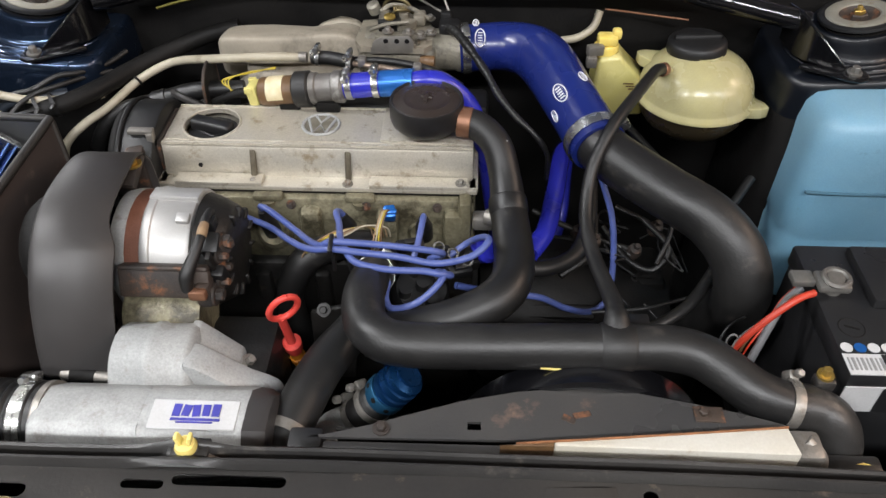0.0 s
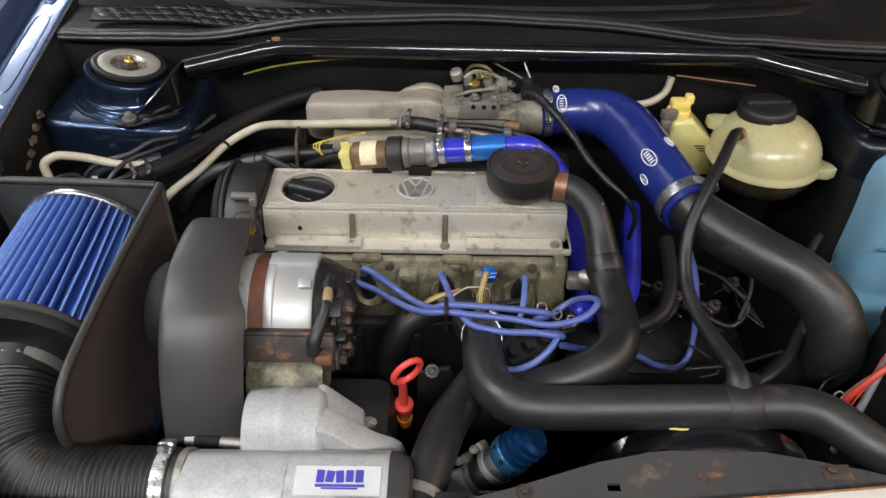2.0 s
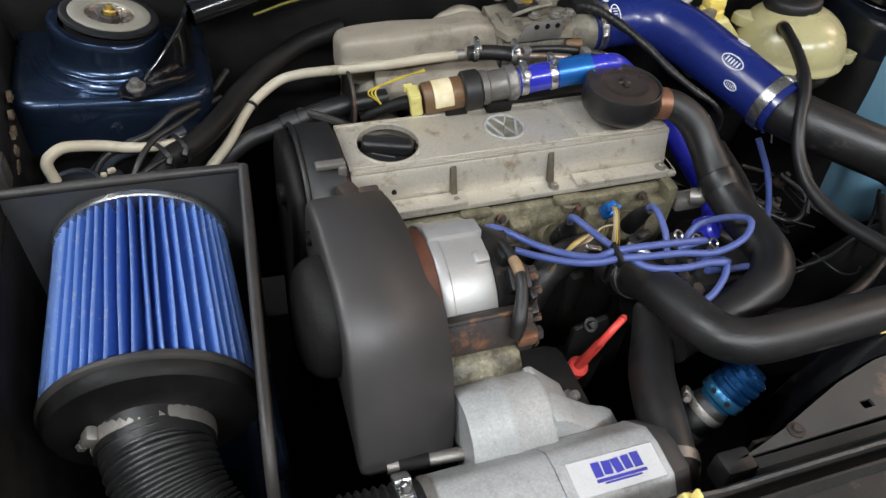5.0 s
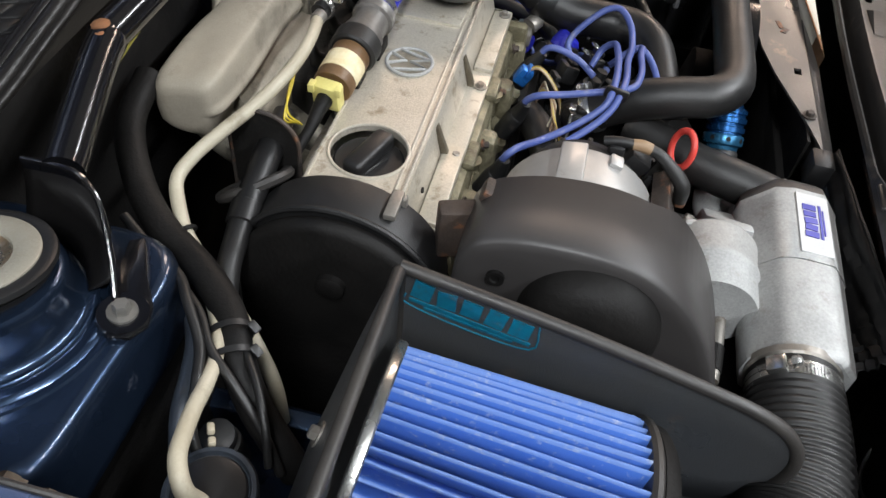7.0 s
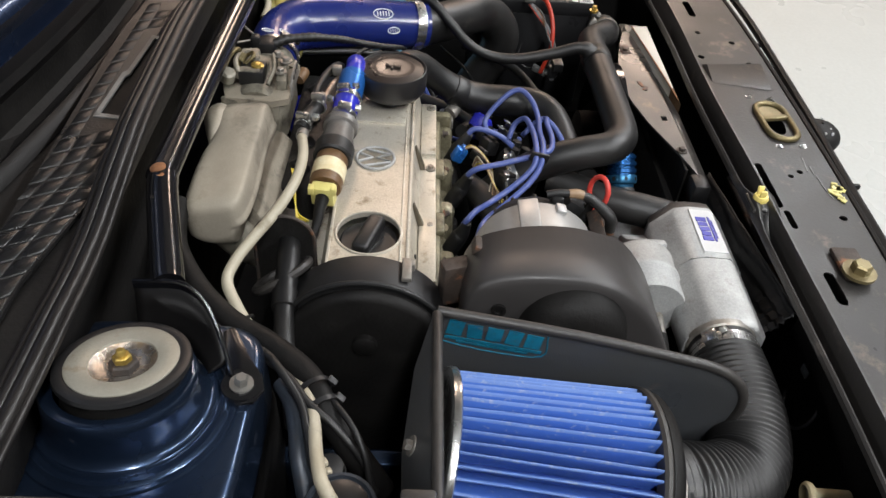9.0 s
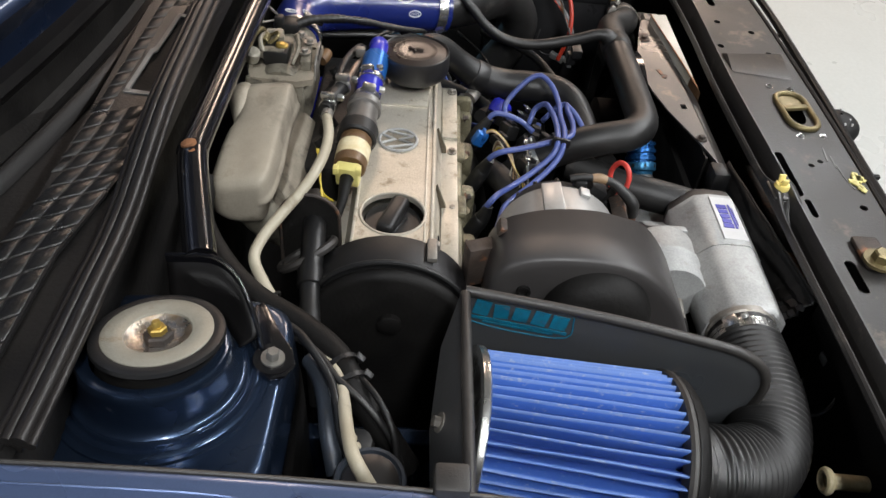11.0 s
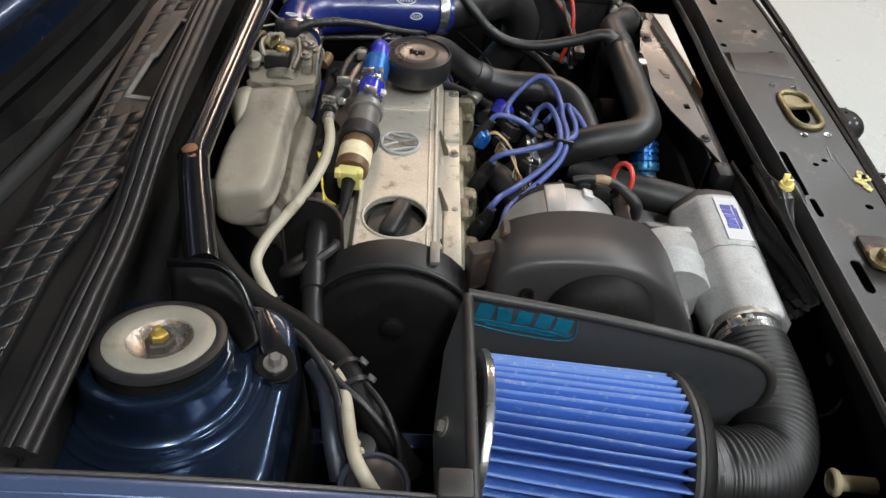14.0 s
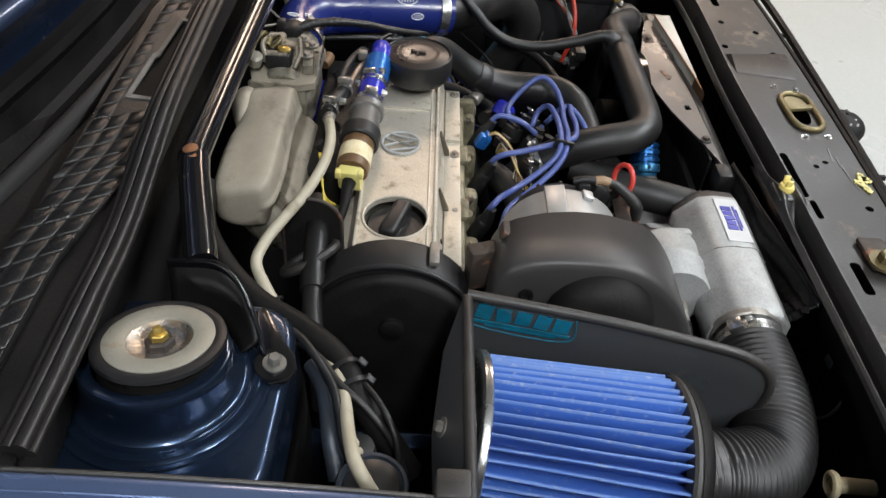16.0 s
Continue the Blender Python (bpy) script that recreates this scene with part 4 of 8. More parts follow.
for x in (-0.14, -0.055, 0.04, 0.13):
    bm = bmesh.new()
    lathe(bm, [(0, -0.02), (0.024, -0.02), (0.022, 0.004), (0.017, 0.010), (0.012, 0.006), (0, 0.004)], axis_m((x, -0.040, 0.742), (0, -0.75, 0.55)), 20)
    part("plug_boss", bm, M_HEAD, head)
for x in (-0.10, -0.008, 0.085, 0.165):
    bm = bmesh.new()
    rbox(bm, (x, -0.040, 0.745), (0.026, 0.026, 0.07), 0.008, 2)
    part("head_lug", bm, M_HEAD, head)
bm = bmesh.new()
rbox(bm, (0.178, -0.036, 0.765), (0.016, 0.03, 0.065), 0.006)
part("end_boss", bm, M_HEAD, head)
for x in (-0.115, -0.03, 0.06, 0.145):
    bm = bmesh.new()
    bolt(bm, (x, -0.040, 0.784), (0, -1, 0.3), 0.0034, 0.006)
    part("stud", bm, M_RUST, head)
bm = bmesh.new()
rbox(bm, (0.0, 0.038, 0.7925), (0.376, 0.128, 0.005), 0.001)
part("gasket", bm, M_DARK, engine)

bm = bmesh.new()
prism(bm, [(-0.0095, 0.800), (-0.0035, 0.8235), (-0.0005, 0.8380), (0.0855, 0.8380), (0.0885, 0.8235), (0.095, 0.800)], "x", -0.1865, 0.1865, 0.002, 2)
for f in [f for f in bm.faces if f.normal.z > 0.9 and f.calc_center_median().z > 0.83]:
    bm.faces.remove(f)
cover = part("valve_cover", bm, M_COVER, engine)
bm = bmesh.new()
plate(bm, [(-0.186, 0.000), (0.186, 0.000), (0.186, 0.0845), (-0.186, 0.0845)], [ring_pts(-0.136, 0.044, 0.0335, 0.0335, 40)], 0.8405, 0.0060)
rbox(bm, (0.0, 0.0025, 0.8410), (0.372, 0.0035, 0.0040), 0.0012)
part("top_plate", bm, M_COVER, cover)
for yy, w, h in ((0.0100, 0.0022, 0.0022), (0.0835, 0.003, 0.003)):
    bm = bmesh.new()
    rbox(bm, (0.0, yy, 0.8405), (0.372, w, h), 0.0007)
    part("cast_bead", bm, M_COVER, cover)
bm = bmesh.new()
prism(bm, [(0.075, 0.012), (0.186, 0.006), (0.186, 0.084), (0.075, 0.084)], "z", 0.838, 0.8435, 0.0012, 2)
part("raised_pad", bm, M_COVER, cover)
bm = bmesh.new()
torus(bm, Matrix.Translation((-0.136, 0.044, 0.8405)), 0.0345, 0.0016, 40, 8)
part("filler_rim", bm, M_COVER, cover)
bm = bmesh.new()
lathe(bm, [(0, 0), (0.0028, 0), (0.0028, 0.0012), (0, 0.0012)], axis_m((-0.142, -0.0058, 0.8145), (0, -0.97, 0.22)), 12)
part("drain_hole", bm, M_DARK, cover)
bm = bmesh.new()
rbox(bm, (0.0, -0.016, 0.7985), (0.384, 0.026, 0.0070), 0.0018, 2)
rbox(bm, (0.0, 0.098, 0.7985), (0.384, 0.02, 0.0070), 0.0018, 2)
for x, w in ((-0.118, 0.105), (0.122, 0.118)):
    rbox(bm, (x, -0.019, 0.8035), (w, 0.020, 0.0060), 0.0015, 2)
for x in (-0.187, 0.187):
    rbox(bm, (x, 0.04, 0.7985), (0.012, 0.13, 0.0070), 0.0018)
part("rim", bm, M_COVER, cover)
for x in (-0.077, 0.037):
    bm = bmesh.new()
    prism(bm, [(-0.0030, 0.8365), (-0.0150, 0.806), (-0.0150, 0.801), (-0.004, 0.801), (0.0, 0.83)], "x", x - 0.0035, x + 0.0035, 0.0012)
    part("rib", bm, M_RIBSHADE, cover)
for x, y, z in ((-0.077, -0.022, 0.8020), (0.037, -0.022, 0.8020), (0.172, -0.022, 0.8065), (-0.16, 0.100, 0.8020), (-0.055, 0.100, 0.8020), (0.055, 0.100, 0.8020), (0.16, 0.100, 0.8020)):
    bm = bmesh.new()
    bolt(bm, (x, y, z), (0, 0, 1), 0.0038, 0.005)
    part("cover_bolt", bm, M_STEEL, cover)
bm = bmesh.new()
torus(bm, Matrix.Translation((-0.001, 0.045, 0.8415)), 0.0222, 0.0018, 40, 8)
for ln in (((-0.0085, 0.0190), (0.0, 0.0035), (0.0085, 0.0190)), ((-0.0170, 0.0120), (-0.0078, -0.0185), (0.0, -0.0015), (0.0078, -0.0185), (0.0170, 0.0120))):
    tube(bm, [(-0.001 + u, 0.045 + v, 0.8418) for u, v in ln], 0.0019, 6, 1, smooth=False)
emblem = part("emblem", bm, M_SILVER, cover, "round raised metal emblem")
bm = bmesh.new()
lathe(bm, [(0, 0.8406), (0.0225, 0.8406), (0.0225, 0.8412), (0, 0.8412)], Matrix.Translation((-0.001, 0.045, 0)), 40)
part("emblem_field", bm, M_THROTTLE, emblem)
bm = bmesh.new()
lathe(bm, [(0, 0.8236), (0.030, 0.8236), (0.031, 0.829), (0.029, 0.831), (0.0, 0.8315)], Matrix.Translation((-0.136, 0.044, 0)), 36)
rbox(bm, (-0.136, 0.044, 0.8375), (0.019, 0.056, 0.016), 0.005, 3, pose(0, 0, 0, 0, 0, 72))
for k in (-1, 1):
    rbox(bm, (-0.136 + 0.012 * k, 0.044 + 0.006 * k, 0.8318), (0.003, 0.038, 0.003), 0.001, 1, pose(0, 0, 0, 0, 0, 62))
part("oil_filler_cap", bm, M_PLASTIC, engine, "black plastic oil filler cap with a grip bar")

bm = bmesh.new()
rbox(bm, (-0.1905, 0.004, 0.815), (0.005, 0.012, 0.046), 0.0015, 2)
rbox(bm, (-0.1900, 0.040, 0.838), (0.005, 0.075, 0.006), 0.0015, 2)
part("rusty_edge", bm, M_RUST, cover, "rust-brown edge beside the timing cover")
for x in (-0.058, 0.052):
    bm = bmesh.new()
    rbox(bm, (x, -0.034, 0.7915), (0.036, 0.012, 0.009), 0.003, 2)
    lathe(bm, [(0, 0), (0.009, 0), (0.007, -0.008), (0, -0.009)], Matrix.Translation((x, -0.036, 0.787)), 14)
    part("flange_lug", bm, M_HEAD, head)

# timing cover at the engine's end
timing = thing("timing_belt_cover", (-0.22, 0.04, 0.50), "black plastic timing belt cover on the engine's end", "timing cover")


def timing_outline(r, low):
    pts = [(0.041 + r * math.cos(a), 0.775 + r * math.sin(a)) for a in np.linspace(math.radians(-8), math.radians(188), 28)]
    return pts + [(0.041 - r * 1.02, 0.70), (0.041 - r * 0.85, low), (0.041 + r * 0.85, low), (0.041 + r * 1.02, 0.70)]


bm = bmesh.new()
prism(bm, timing_outline(0.086, 0.50), "x", -0.232, -0.192, 0.004, 2)
part("upper_shell", bm, M_PLASTIC, timing)
bm = bmesh.new()
prism(bm, timing_outline(0.083, 0.48), "x", -0.249, -0.2325, 0.008, 3)
lathe(bm, [(0.012, 0), (0.012, 0.006), (0.009, 0.008), (0, 0.008)], axis_m((-0.249, 0.04, 0.795), (-1, 0, 0)), 20)
part("front_shell", bm, M_DARK, timing)
bm = bmesh.new()
rbox(bm, (-0.207, 0.002, 0.856), (0.030, 0.010, 0.006), 0.0015)
rbox(bm, (-0.196, 0.000, 0.846), (0.008, 0.012, 0.020), 0.002)
part("clip", bm, M_STEEL, timing)
bm = bmesh.new()
pts = [(-0.2335, 0.041 + 0.0868 * math.cos(a), 0.775 + 0.0868 * math.sin(a)) for a in np.linspace(math.radians(-5), math.radians(185), 30)]
tube(bm, pts, 0.0028, 8, 1, smooth=False)
part("rolled_lip", bm, M_PLASTIC, timing)

# ---- intake manifold behind the cover ----
man = thing("intake_manifold", (-0.04, 0.19, 0.78), "dusty beige cast intake manifold with throttle body", "intake manifold")
bm = bmesh.new()
rows = []
# flat-topped casting: back edge, sloping shoulder, crease, near-upright front with a lower lip
PROFILE = [(0.230, 0.836), (0.2325, 0.860), (0.2305, 0.874), (0.2235, 0.8815), (0.205, 0.8858), (0.188, 0.8885), (0.1755, 0.8885), (0.1710, 0.8855), (0.1690, 0.876), (0.1680, 0.866), (0.1660, 0.8615), (0.1655, 0.857),
           (0.1680, 0.8535), (0.1715, 0.850), (0.1740, 0.836), (0.1775, 0.827), (0.200, 0.824), (0.219, 0.827)]
PROFILE = [(p.y, p.z) for p in smooth_line([(0, *q) for q in PROFILE + PROFILE[:1]], 3)][:-1]
SECT = [(-0.1565, 0.50, 0.0), (-0.1555, 0.68, 0.0), (-0.1530, 0.80, 0.0), (-0.1490, 0.89, 0.0), (-0.143, 0.95, 0.0), (-0.134, 0.985, 0.0), (-0.120, 1.0, 0.0), (-0.09, 1.0, 0.001), (-0.06, 0.985, 0.003), (-0.035, 0.95, 0.005), (-0.012, 0.95, 0.008), (0.006, 0.99, 0.008), (0.022, 1.0, 0.004), (0.034, 0.97, 0.0)]
for x, k, lift in SECT:
    ky = k if x < -0.12 else 1.0 - (1.0 - k) * 1.6
    rows.append([bm.verts.new((x, 0.172 + (y - 0.172) * ky + (0.172 - 0.197) * (1 - k) * (-1 if x < -0.12 else 0), 0.857 + (z - 0.857) * k + lift * max(0.0, (z - 0.86) / 0.028))) for y, z in PROFILE])
for a, b in zip(rows, rows[1:]):
    for j in range(len(PROFILE)):
        bm.faces.new((a[j], a[(j + 1) % len(PROFILE)], b[(j + 1) % len(PROFILE)], b[j]))
bm.faces.new(rows[0]), bm.faces.new(rows[-1][::-1])
for v in bm.verts:
    v.co.z += 0.0007 * math.sin(61 * v.co.x + 90 * v.co.y) + 0.0006 * math.sin(37 * v.co.x - 140 * v.co.y)
    v.co.y += 0.0008 * math.sin(53 * v.co.x + 70 * v.co.z)
part("plenum", bm, M_BEIGE, man, "dusty beige cast plenum", 60)
bm = bmesh.new()
tube(bm, [(-0.040, 0.219, 0.866), (-0.018, 0.224, 0.876), (0.004, 0.2275, 0.8795), (0.022, 0.226, 0.877), (0.036, 0.221, 0.868)], [0.006, 0.0105, 0.0135, 0.0125, 0.007], 18, 6)
part("plenum_boss", bm, M_BEIGE, man)
for x in (-0.115, -0.06, -0.005, 0.05):
    bm = bmesh.new()
    tube(bm, [(x, 0.20, 0.83), (x, 0.175, 0.80), (x + 0.01, 0.13, 0.77), (x + 0.01, 0.10, 0.765)], [0.024, 0.023, 0.021, 0.021], 16, 5)
    part("runner", bm, M_THROTTLE, man)
bm = bmesh.new()
rows = []
for x, k in ((-0.118, 0.55), (-0.112, 0.8), (-0.10, 0.95), (-0.06, 1.0), (-0.01, 1.05), (0.02, 1.1), (0.036, 1.1)):
    rows.append([bm.verts.new((x, y if z > 0.85 else 0.170 + (y - 0.170) * k, z + 0.0008 * math.sin(70 * x + 100 * y))) for y, z in ((0.1745, 0.858), (0.168, 0.852), (0.160, 0.846), (0.151, 0.836), (0.146, 0.822), (0.146, 0.806), (0.178, 0.806))])
for a, b in zip(rows, rows[1:]):
    for j in range(7):
        bm.faces.new((a[j], a[(j + 1) % 7], b[(j + 1) % 7], b[j]))
bm.faces.new(rows[0]), bm.faces.new(rows[-1][::-1])
part("plenum_flank", bm, M_GRIMEBEIGE, man, "grimy stained flank of the plenum", 60)
bm = bmesh.new()
rbox(bm, (0.075, 0.130, 0.787), (0.26, 0.050, 0.092), 0.008, 2)
for k in range(4):
    lathe(bm, [(0, 0), (0.009, 0), (0.009, 0.012), (0.006, 0.016), (0.006, 0.026), (0, 0.026)], axis_m((-0.02 + 0.055 * k, 0.126, 0.826), (0, 0.5, 0.85)), 16)
part("injector_block", bm, M_OILY, man, "oily black injector block behind the cover")
bm = bmesh.new()
plate(bm, [(0.038, 0.150), (0.030, 0.168), (0.034, 0.222), (0.060, 0.230), (0.122, 0.226), (0.130, 0.205), (0.130, 0.158), (0.120, 0.147)], [ring_pts(0.060, 0.160, 0.004, 0.004, 12), ring_pts(0.112, 0.158, 0.0035, 0.0035, 12)], 0.8915, 0.008)
part("throttle_flange", bm, M_GRIMEBEIGE, man, "flat dirty alloy throttle flange")
bm = bmesh.new()
rbox(bm, (0.087, 0.188, 0.858), (0.098, 0.070, 0.060), 0.014, 3)
lathe(bm, [(0, 0), (0.030, 0), (0.032, 0.01), (0.032, 0.085), (0.030, 0.09), (0, 0.09)], axis_m((0.042, 0.189, 0.866), (1, 0, 0)), 28)
lathe(bm, [(0.026, 0), (0.028, 0.01), (0.027, 0.03), (0.029, 0.034), (0.029, 0.040), (0, 0.040)], axis_m((0.13, 0.19, 0.868), (1, 0, 0)), 28)
rbox(bm, (0.037, 0.194, 0.860), (0.008, 0.068, 0.062), 0.003)
part("throttle_body", bm, M_THROTTLE, man)
bm = bmesh.new()
lathe(bm, [(0, 0), (0.017, 0), (0.017, 0.010), (0.006, 0.012), (0.006, 0.018), (0, 0.018)], axis_m((0.092, 0.196, 0.898), (0, 0, 1)), 24)
rbox(bm, (0.066, 0.20, 0.907), (0.012, 0.03, 0.012), 0.002)
rbox(bm, (0.112, 0.205, 0.905), (0.016, 0.022, 0.014), 0.003)
rbox(bm, (0.084, 0.163, 0.895), (0.055, 0.012, 0.018), 0.002, 2, pose(0, 0, 0, 0, 0, 6))
tube(bm, [(0.06, 0.21, 0.91), (0.075, 0.215, 0.918), (0.10, 0.212, 0.915), (0.125, 0.20, 0.906)], 0.003, 8)
tube(bm, [(0.05, 0.175, 0.902), (0.07, 0.17, 0.912), (0.10, 0.175, 0.914)], 0.0025, 8)
part("throttle_linkage", bm, M_THROTTLE, man)
bm = bmesh.new()
rbox(bm, (0.074, 0.196, 0.903), (0.030, 0.030, 0.018), 0.003, 2)
part("sensor_box", bm, M_PLASTIC, man)
bm = bmesh.new()
lathe(bm, [(0, 0), (0.0075, 0), (0.0075, 0.003), (0.005, 0.0045), (0, 0.0045)], axis_m((0.074, 0.190, 0.9115), (0, -0.15, 1)), 18)
part("sensor_screw", bm, M_BRASS, man)
bm = bmesh.new()
prism(bm, [(0.050, 0.882), (0.056, 0.900), (0.066, 0.906), (0.102, 0.908), (0.108, 0.900), (0.108, 0.884)], "y", 0.1475, 0.1500, 0.0008)
lever = part("lever_plate", bm, M_STEEL, man, "dull steel lever plate with holes")
for hx in (0.072, 0.086, 0.099):
    bm = bmesh.new()
    lathe(bm, [(0, 0), (0.0032, 0), (0.0032, 0.0006), (0, 0.0006)], axis_m((hx, 0.1475, 0.901), (0, -1, 0)), 12)
    part("hole", bm, M_DARK, lever)
bm = bmesh.new()
lathe(bm, [(0, 0), (0.0085, 0), (0.0085, 0.012), (0.006, 0.014), (0, 0.014)], axis_m((0.052, 0.222, 0.905), (-0.3, -0.3, 1)), 16)
part("cable_ball", bm, M_DISC, man, "pale worn cable end")
bm = bmesh.new()
tube(bm, [(0.058, 0.228, 0.902), (0.070, 0.222, 0.922), (0.085, 0.216, 0.926), (0.096, 0.214, 0.920), (0.105, 0.214, 0.904)], [0.002, 0.0026, 0.0028, 0.0026, 0.002], 10)
tube(bm, [(0.078, 0.205, 0.912), (0.084, 0.196, 0.919), (0.094, 0.198, 0.919), (0.098, 0.208, 0.912)], 0.0022, 8)
for k in range(6):
    torus(bm, axis_m((0.078 + 0.0032 * k, 0.212, 0.913), (1, 0.1, 0.1)), 0.0052, 0.0011, 14, 6)
part("spring_arm", bm, M_LATCH, man, "brown-yellow throttle return spring")
bm = bmesh.new()
tube(bm, [(0.118, 0.150, 0.872), (0.126, 0.146, 0.874), (0.134, 0.145, 0.874)], 0.0075, 14)
part("side_stub", bm, M_BROWN, man)
for bx, by, bz in ((0.115, 0.165, 0.899), (0.128, 0.175, 0.899), (0.070, 0.225, 0.90), (0.125, 0.215, 0.899), (0.074, 0.163, 0.906), (0.10, 0.16, 0.906)):
    bm = bmesh.new()
    bolt(bm, (bx, by, bz), (0, 0, 1), 0.0045, 0.005)
    part("bolt", bm, M_STEEL, man)
bm = bmesh.new()
arc = [(0.1285 + 0.0305 * math.cos(q), 0.8455 + 0.0305 * math.sin(q)) for q in np.linspace(0, math.pi, 19)]
prism(bm, [(0.159, 0.775)] + arc + [(0.098, 0.775)], "x", -0.1595, -0.1575)
part("support_bracket", bm, M_OILY, man, "round-topped dark steel support plate")
bm = bmesh.new()
tube(bm, [(-0.1585, 0.159, 0.775)] + [(-0.1585, y, z) for y, z in arc] + [(-0.1585, 0.098, 0.775)], 0.0021, 8, 1, smooth=False)
part("bracket_rim", bm, M_RUST, man, "rusty rolled rim of the support plate")

# ---- breather cap ----
br = thing("crankcase_breather", (0.130, 0.031, 0.843), "round black crankcase breather on the valve cover", "breather")
m = Matrix.Translation((0.130, 0.031, -0.0045)) @ Matrix.Diagonal((0.965, 0.965, 1.0, 1.0))
bm = bmesh.new()
lathe(bm, [(0, 0.843), (0.019, 0.843), (0.019, 0.8540), (0.028, 0.8580), (0.0395, 0.862), (0.0435, 0.8665), (0.0452, 0.872), (0.0455, 0.880), (0.0454, 0.8885), (0.0450, 0.8925), (0.0444, 0.8945), (0.0432, 0.8952), (0.0420, 0.8945), (0.0415, 0.8930), (0.0405, 0.8926)], m, 64)
part("body", bm, M_BREATHER, br)
bm = bmesh.new()
lathe(bm, [(0.0412, 0.8926), (0.0395, 0.8934), (0.030, 0.8946), (0.0290, 0.8952), (0.0275, 0.8952), (0.0265, 0.8946), (0.018, 0.8950), (0.010, 0.8948), (0, 0.8950)], m, 64)
part("top_disc", bm, M_CAPSHEEN, br, "satin black top of the breather cap, tinted brown for warm sheen")
bm = bmesh.new()
rbox(bm, (0.130, 0.031, 0.8918), (0.020, 0.0052, 0.0034), 0.0012, 2, pose(0, 0, 0, 0, 0, 80))
rbox(bm, (0.130, 0.031, 0.8916), (0.0032, 0.014, 0.0030), 0.001, 1, pose(0, 0, 0, 0, 0, 80))
part("moulded_bar", bm, M_CAPSHEEN, br)
bm = bmesh.new()
lathe(bm, [(0.0165, -0.008), (0.0182, -0.007), (0.0182, 0.007), (0.0165, 0.008)], axis_m((0.1755, 0.0185, 0.8665), (1, -0.16, -0.06)), 28)
part("spout_band", bm, M_COPPER, br, "copper-brown band on the breather spout")

# ---- idle valve across the back of the cover ----
iv = thing("idle_air_valve", (-0.03, 0.085, 0.845), "idle air valve with silver body and yellow plug", "idle valve")
O, W = Vector((-0.10, 0.0965, 0.853)), Vector((0.19, -0.015, 0.027))
W.normalize()


def on_valve(s):
    return O + W * s


def collar(name, s0, s1, prof, mat, label=""):
    bm = bmesh.new()
    L = s1 - s0
    pts = [(0, 0)] + [(r * 0.94, h * L) for r, h in prof] + [(0, L)]
    lathe(bm, pts, axis_m(on_valve(s0), W), 28)
    return part(name, bm, mat, iv, label)


bm = bmesh.new()
rbox(bm, on_valve(0.009), (0.014, 0.026, 0.026), 0.003, 2, pose(0, 0, 0, 0, -9, -8))
rbox(bm, on_valve(0.004) + Vector((0, -0.012, 0.010)), (0.010, 0.006, 0.008), 0.001)
rbox(bm, on_valve(0.004) + Vector((0, 0.012, 0.010)), (0.010, 0.006, 0.008), 0.001)
part("connector", bm, M_PLUG, iv, "pale yellow connector plug")
collar("sleeve", 0.018, 0.064, [(0.0181, 0.0), (0.0193, 0.04), (0.0193, 0.96), (0.0181, 1.0)], M_BROWN, "brown plastic sleeve")
bm = bmesh.new()
lathe(bm, [(0.0183, 0.0), (0.0187, 0.0005), (0.0187, 0.021), (0.0183, 0.0215)], axis_m(on_valve(0.029), W), 24, math.radians(-10), math.radians(190))
part("sticker", bm, M_CREAM, iv, "worn cream paper label")
collar("rubber_mount", 0.063, 0.084, [(0.0216, 0.0), (0.0240, 0.1), (0.0240, 0.9), (0.0216, 1.0)], M_RUBBER)
collar("body", 0.084, 0.128, [(0.0193, 0.0), (0.0211, 0.02), (0.0211, 0.18), (0.0187, 0.22), (0.0187, 0.66), (0.0216, 0.70), (0.0216, 0.92), (0.0175, 1.0)], M_VALVE)
bm = bmesh.new()
rbox(bm, on_valve(0.105) + Vector((0, -0.010, -0.020)), (0.030, 0.012, 0.014), 0.002)
part("rubber_foot", bm, M_DARK, iv)
bm = bmesh.new()
rbox(bm, on_valve(0.055) + Vector((0, -0.008, -0.018)), (0.026, 0.012, 0.012), 0.002)
part("rubber_foot", bm, M_DARK, iv)
bm = bmesh.new()
tube(bm, [on_valve(0.004), on_valve(-0.012), on_valve(-0.03) + Vector((0, 0, -0.004)), on_valve(-0.05) + Vector((0, 0.004, -0.012))], [0.008, 0.0065, 0.005, 0.005], 12)
part("plug_boot", bm, M_DARK, iv)

bh = thing("blue_silicone_joiner", (0.07, 0.075, 0.87), "bright blue silicone hose with clamps and tee", "hose")
bm = bmesh.new()
tube(bm, [on_valve(0.124), on_valve(0.178)], 0.0158, 24, 1, smooth=False)
part("hose", bm, M_SILICONE2, bh)
clamp("clamp", bh, on_valve(0.134), W, 0.0158, 0.008, 100)
clamp("clamp", bh, on_valve(0.168), W, 0.0158, 0.008, 80)
bm = bmesh.new()
tube(bm, [on_valve(0.174), on_valve(0.215)], 0.0165, 20, 1, smooth=False)
part("tee", bm, M_TEEBLUE, bh, "light blue anodised tee piece")
bm = bmesh.new()
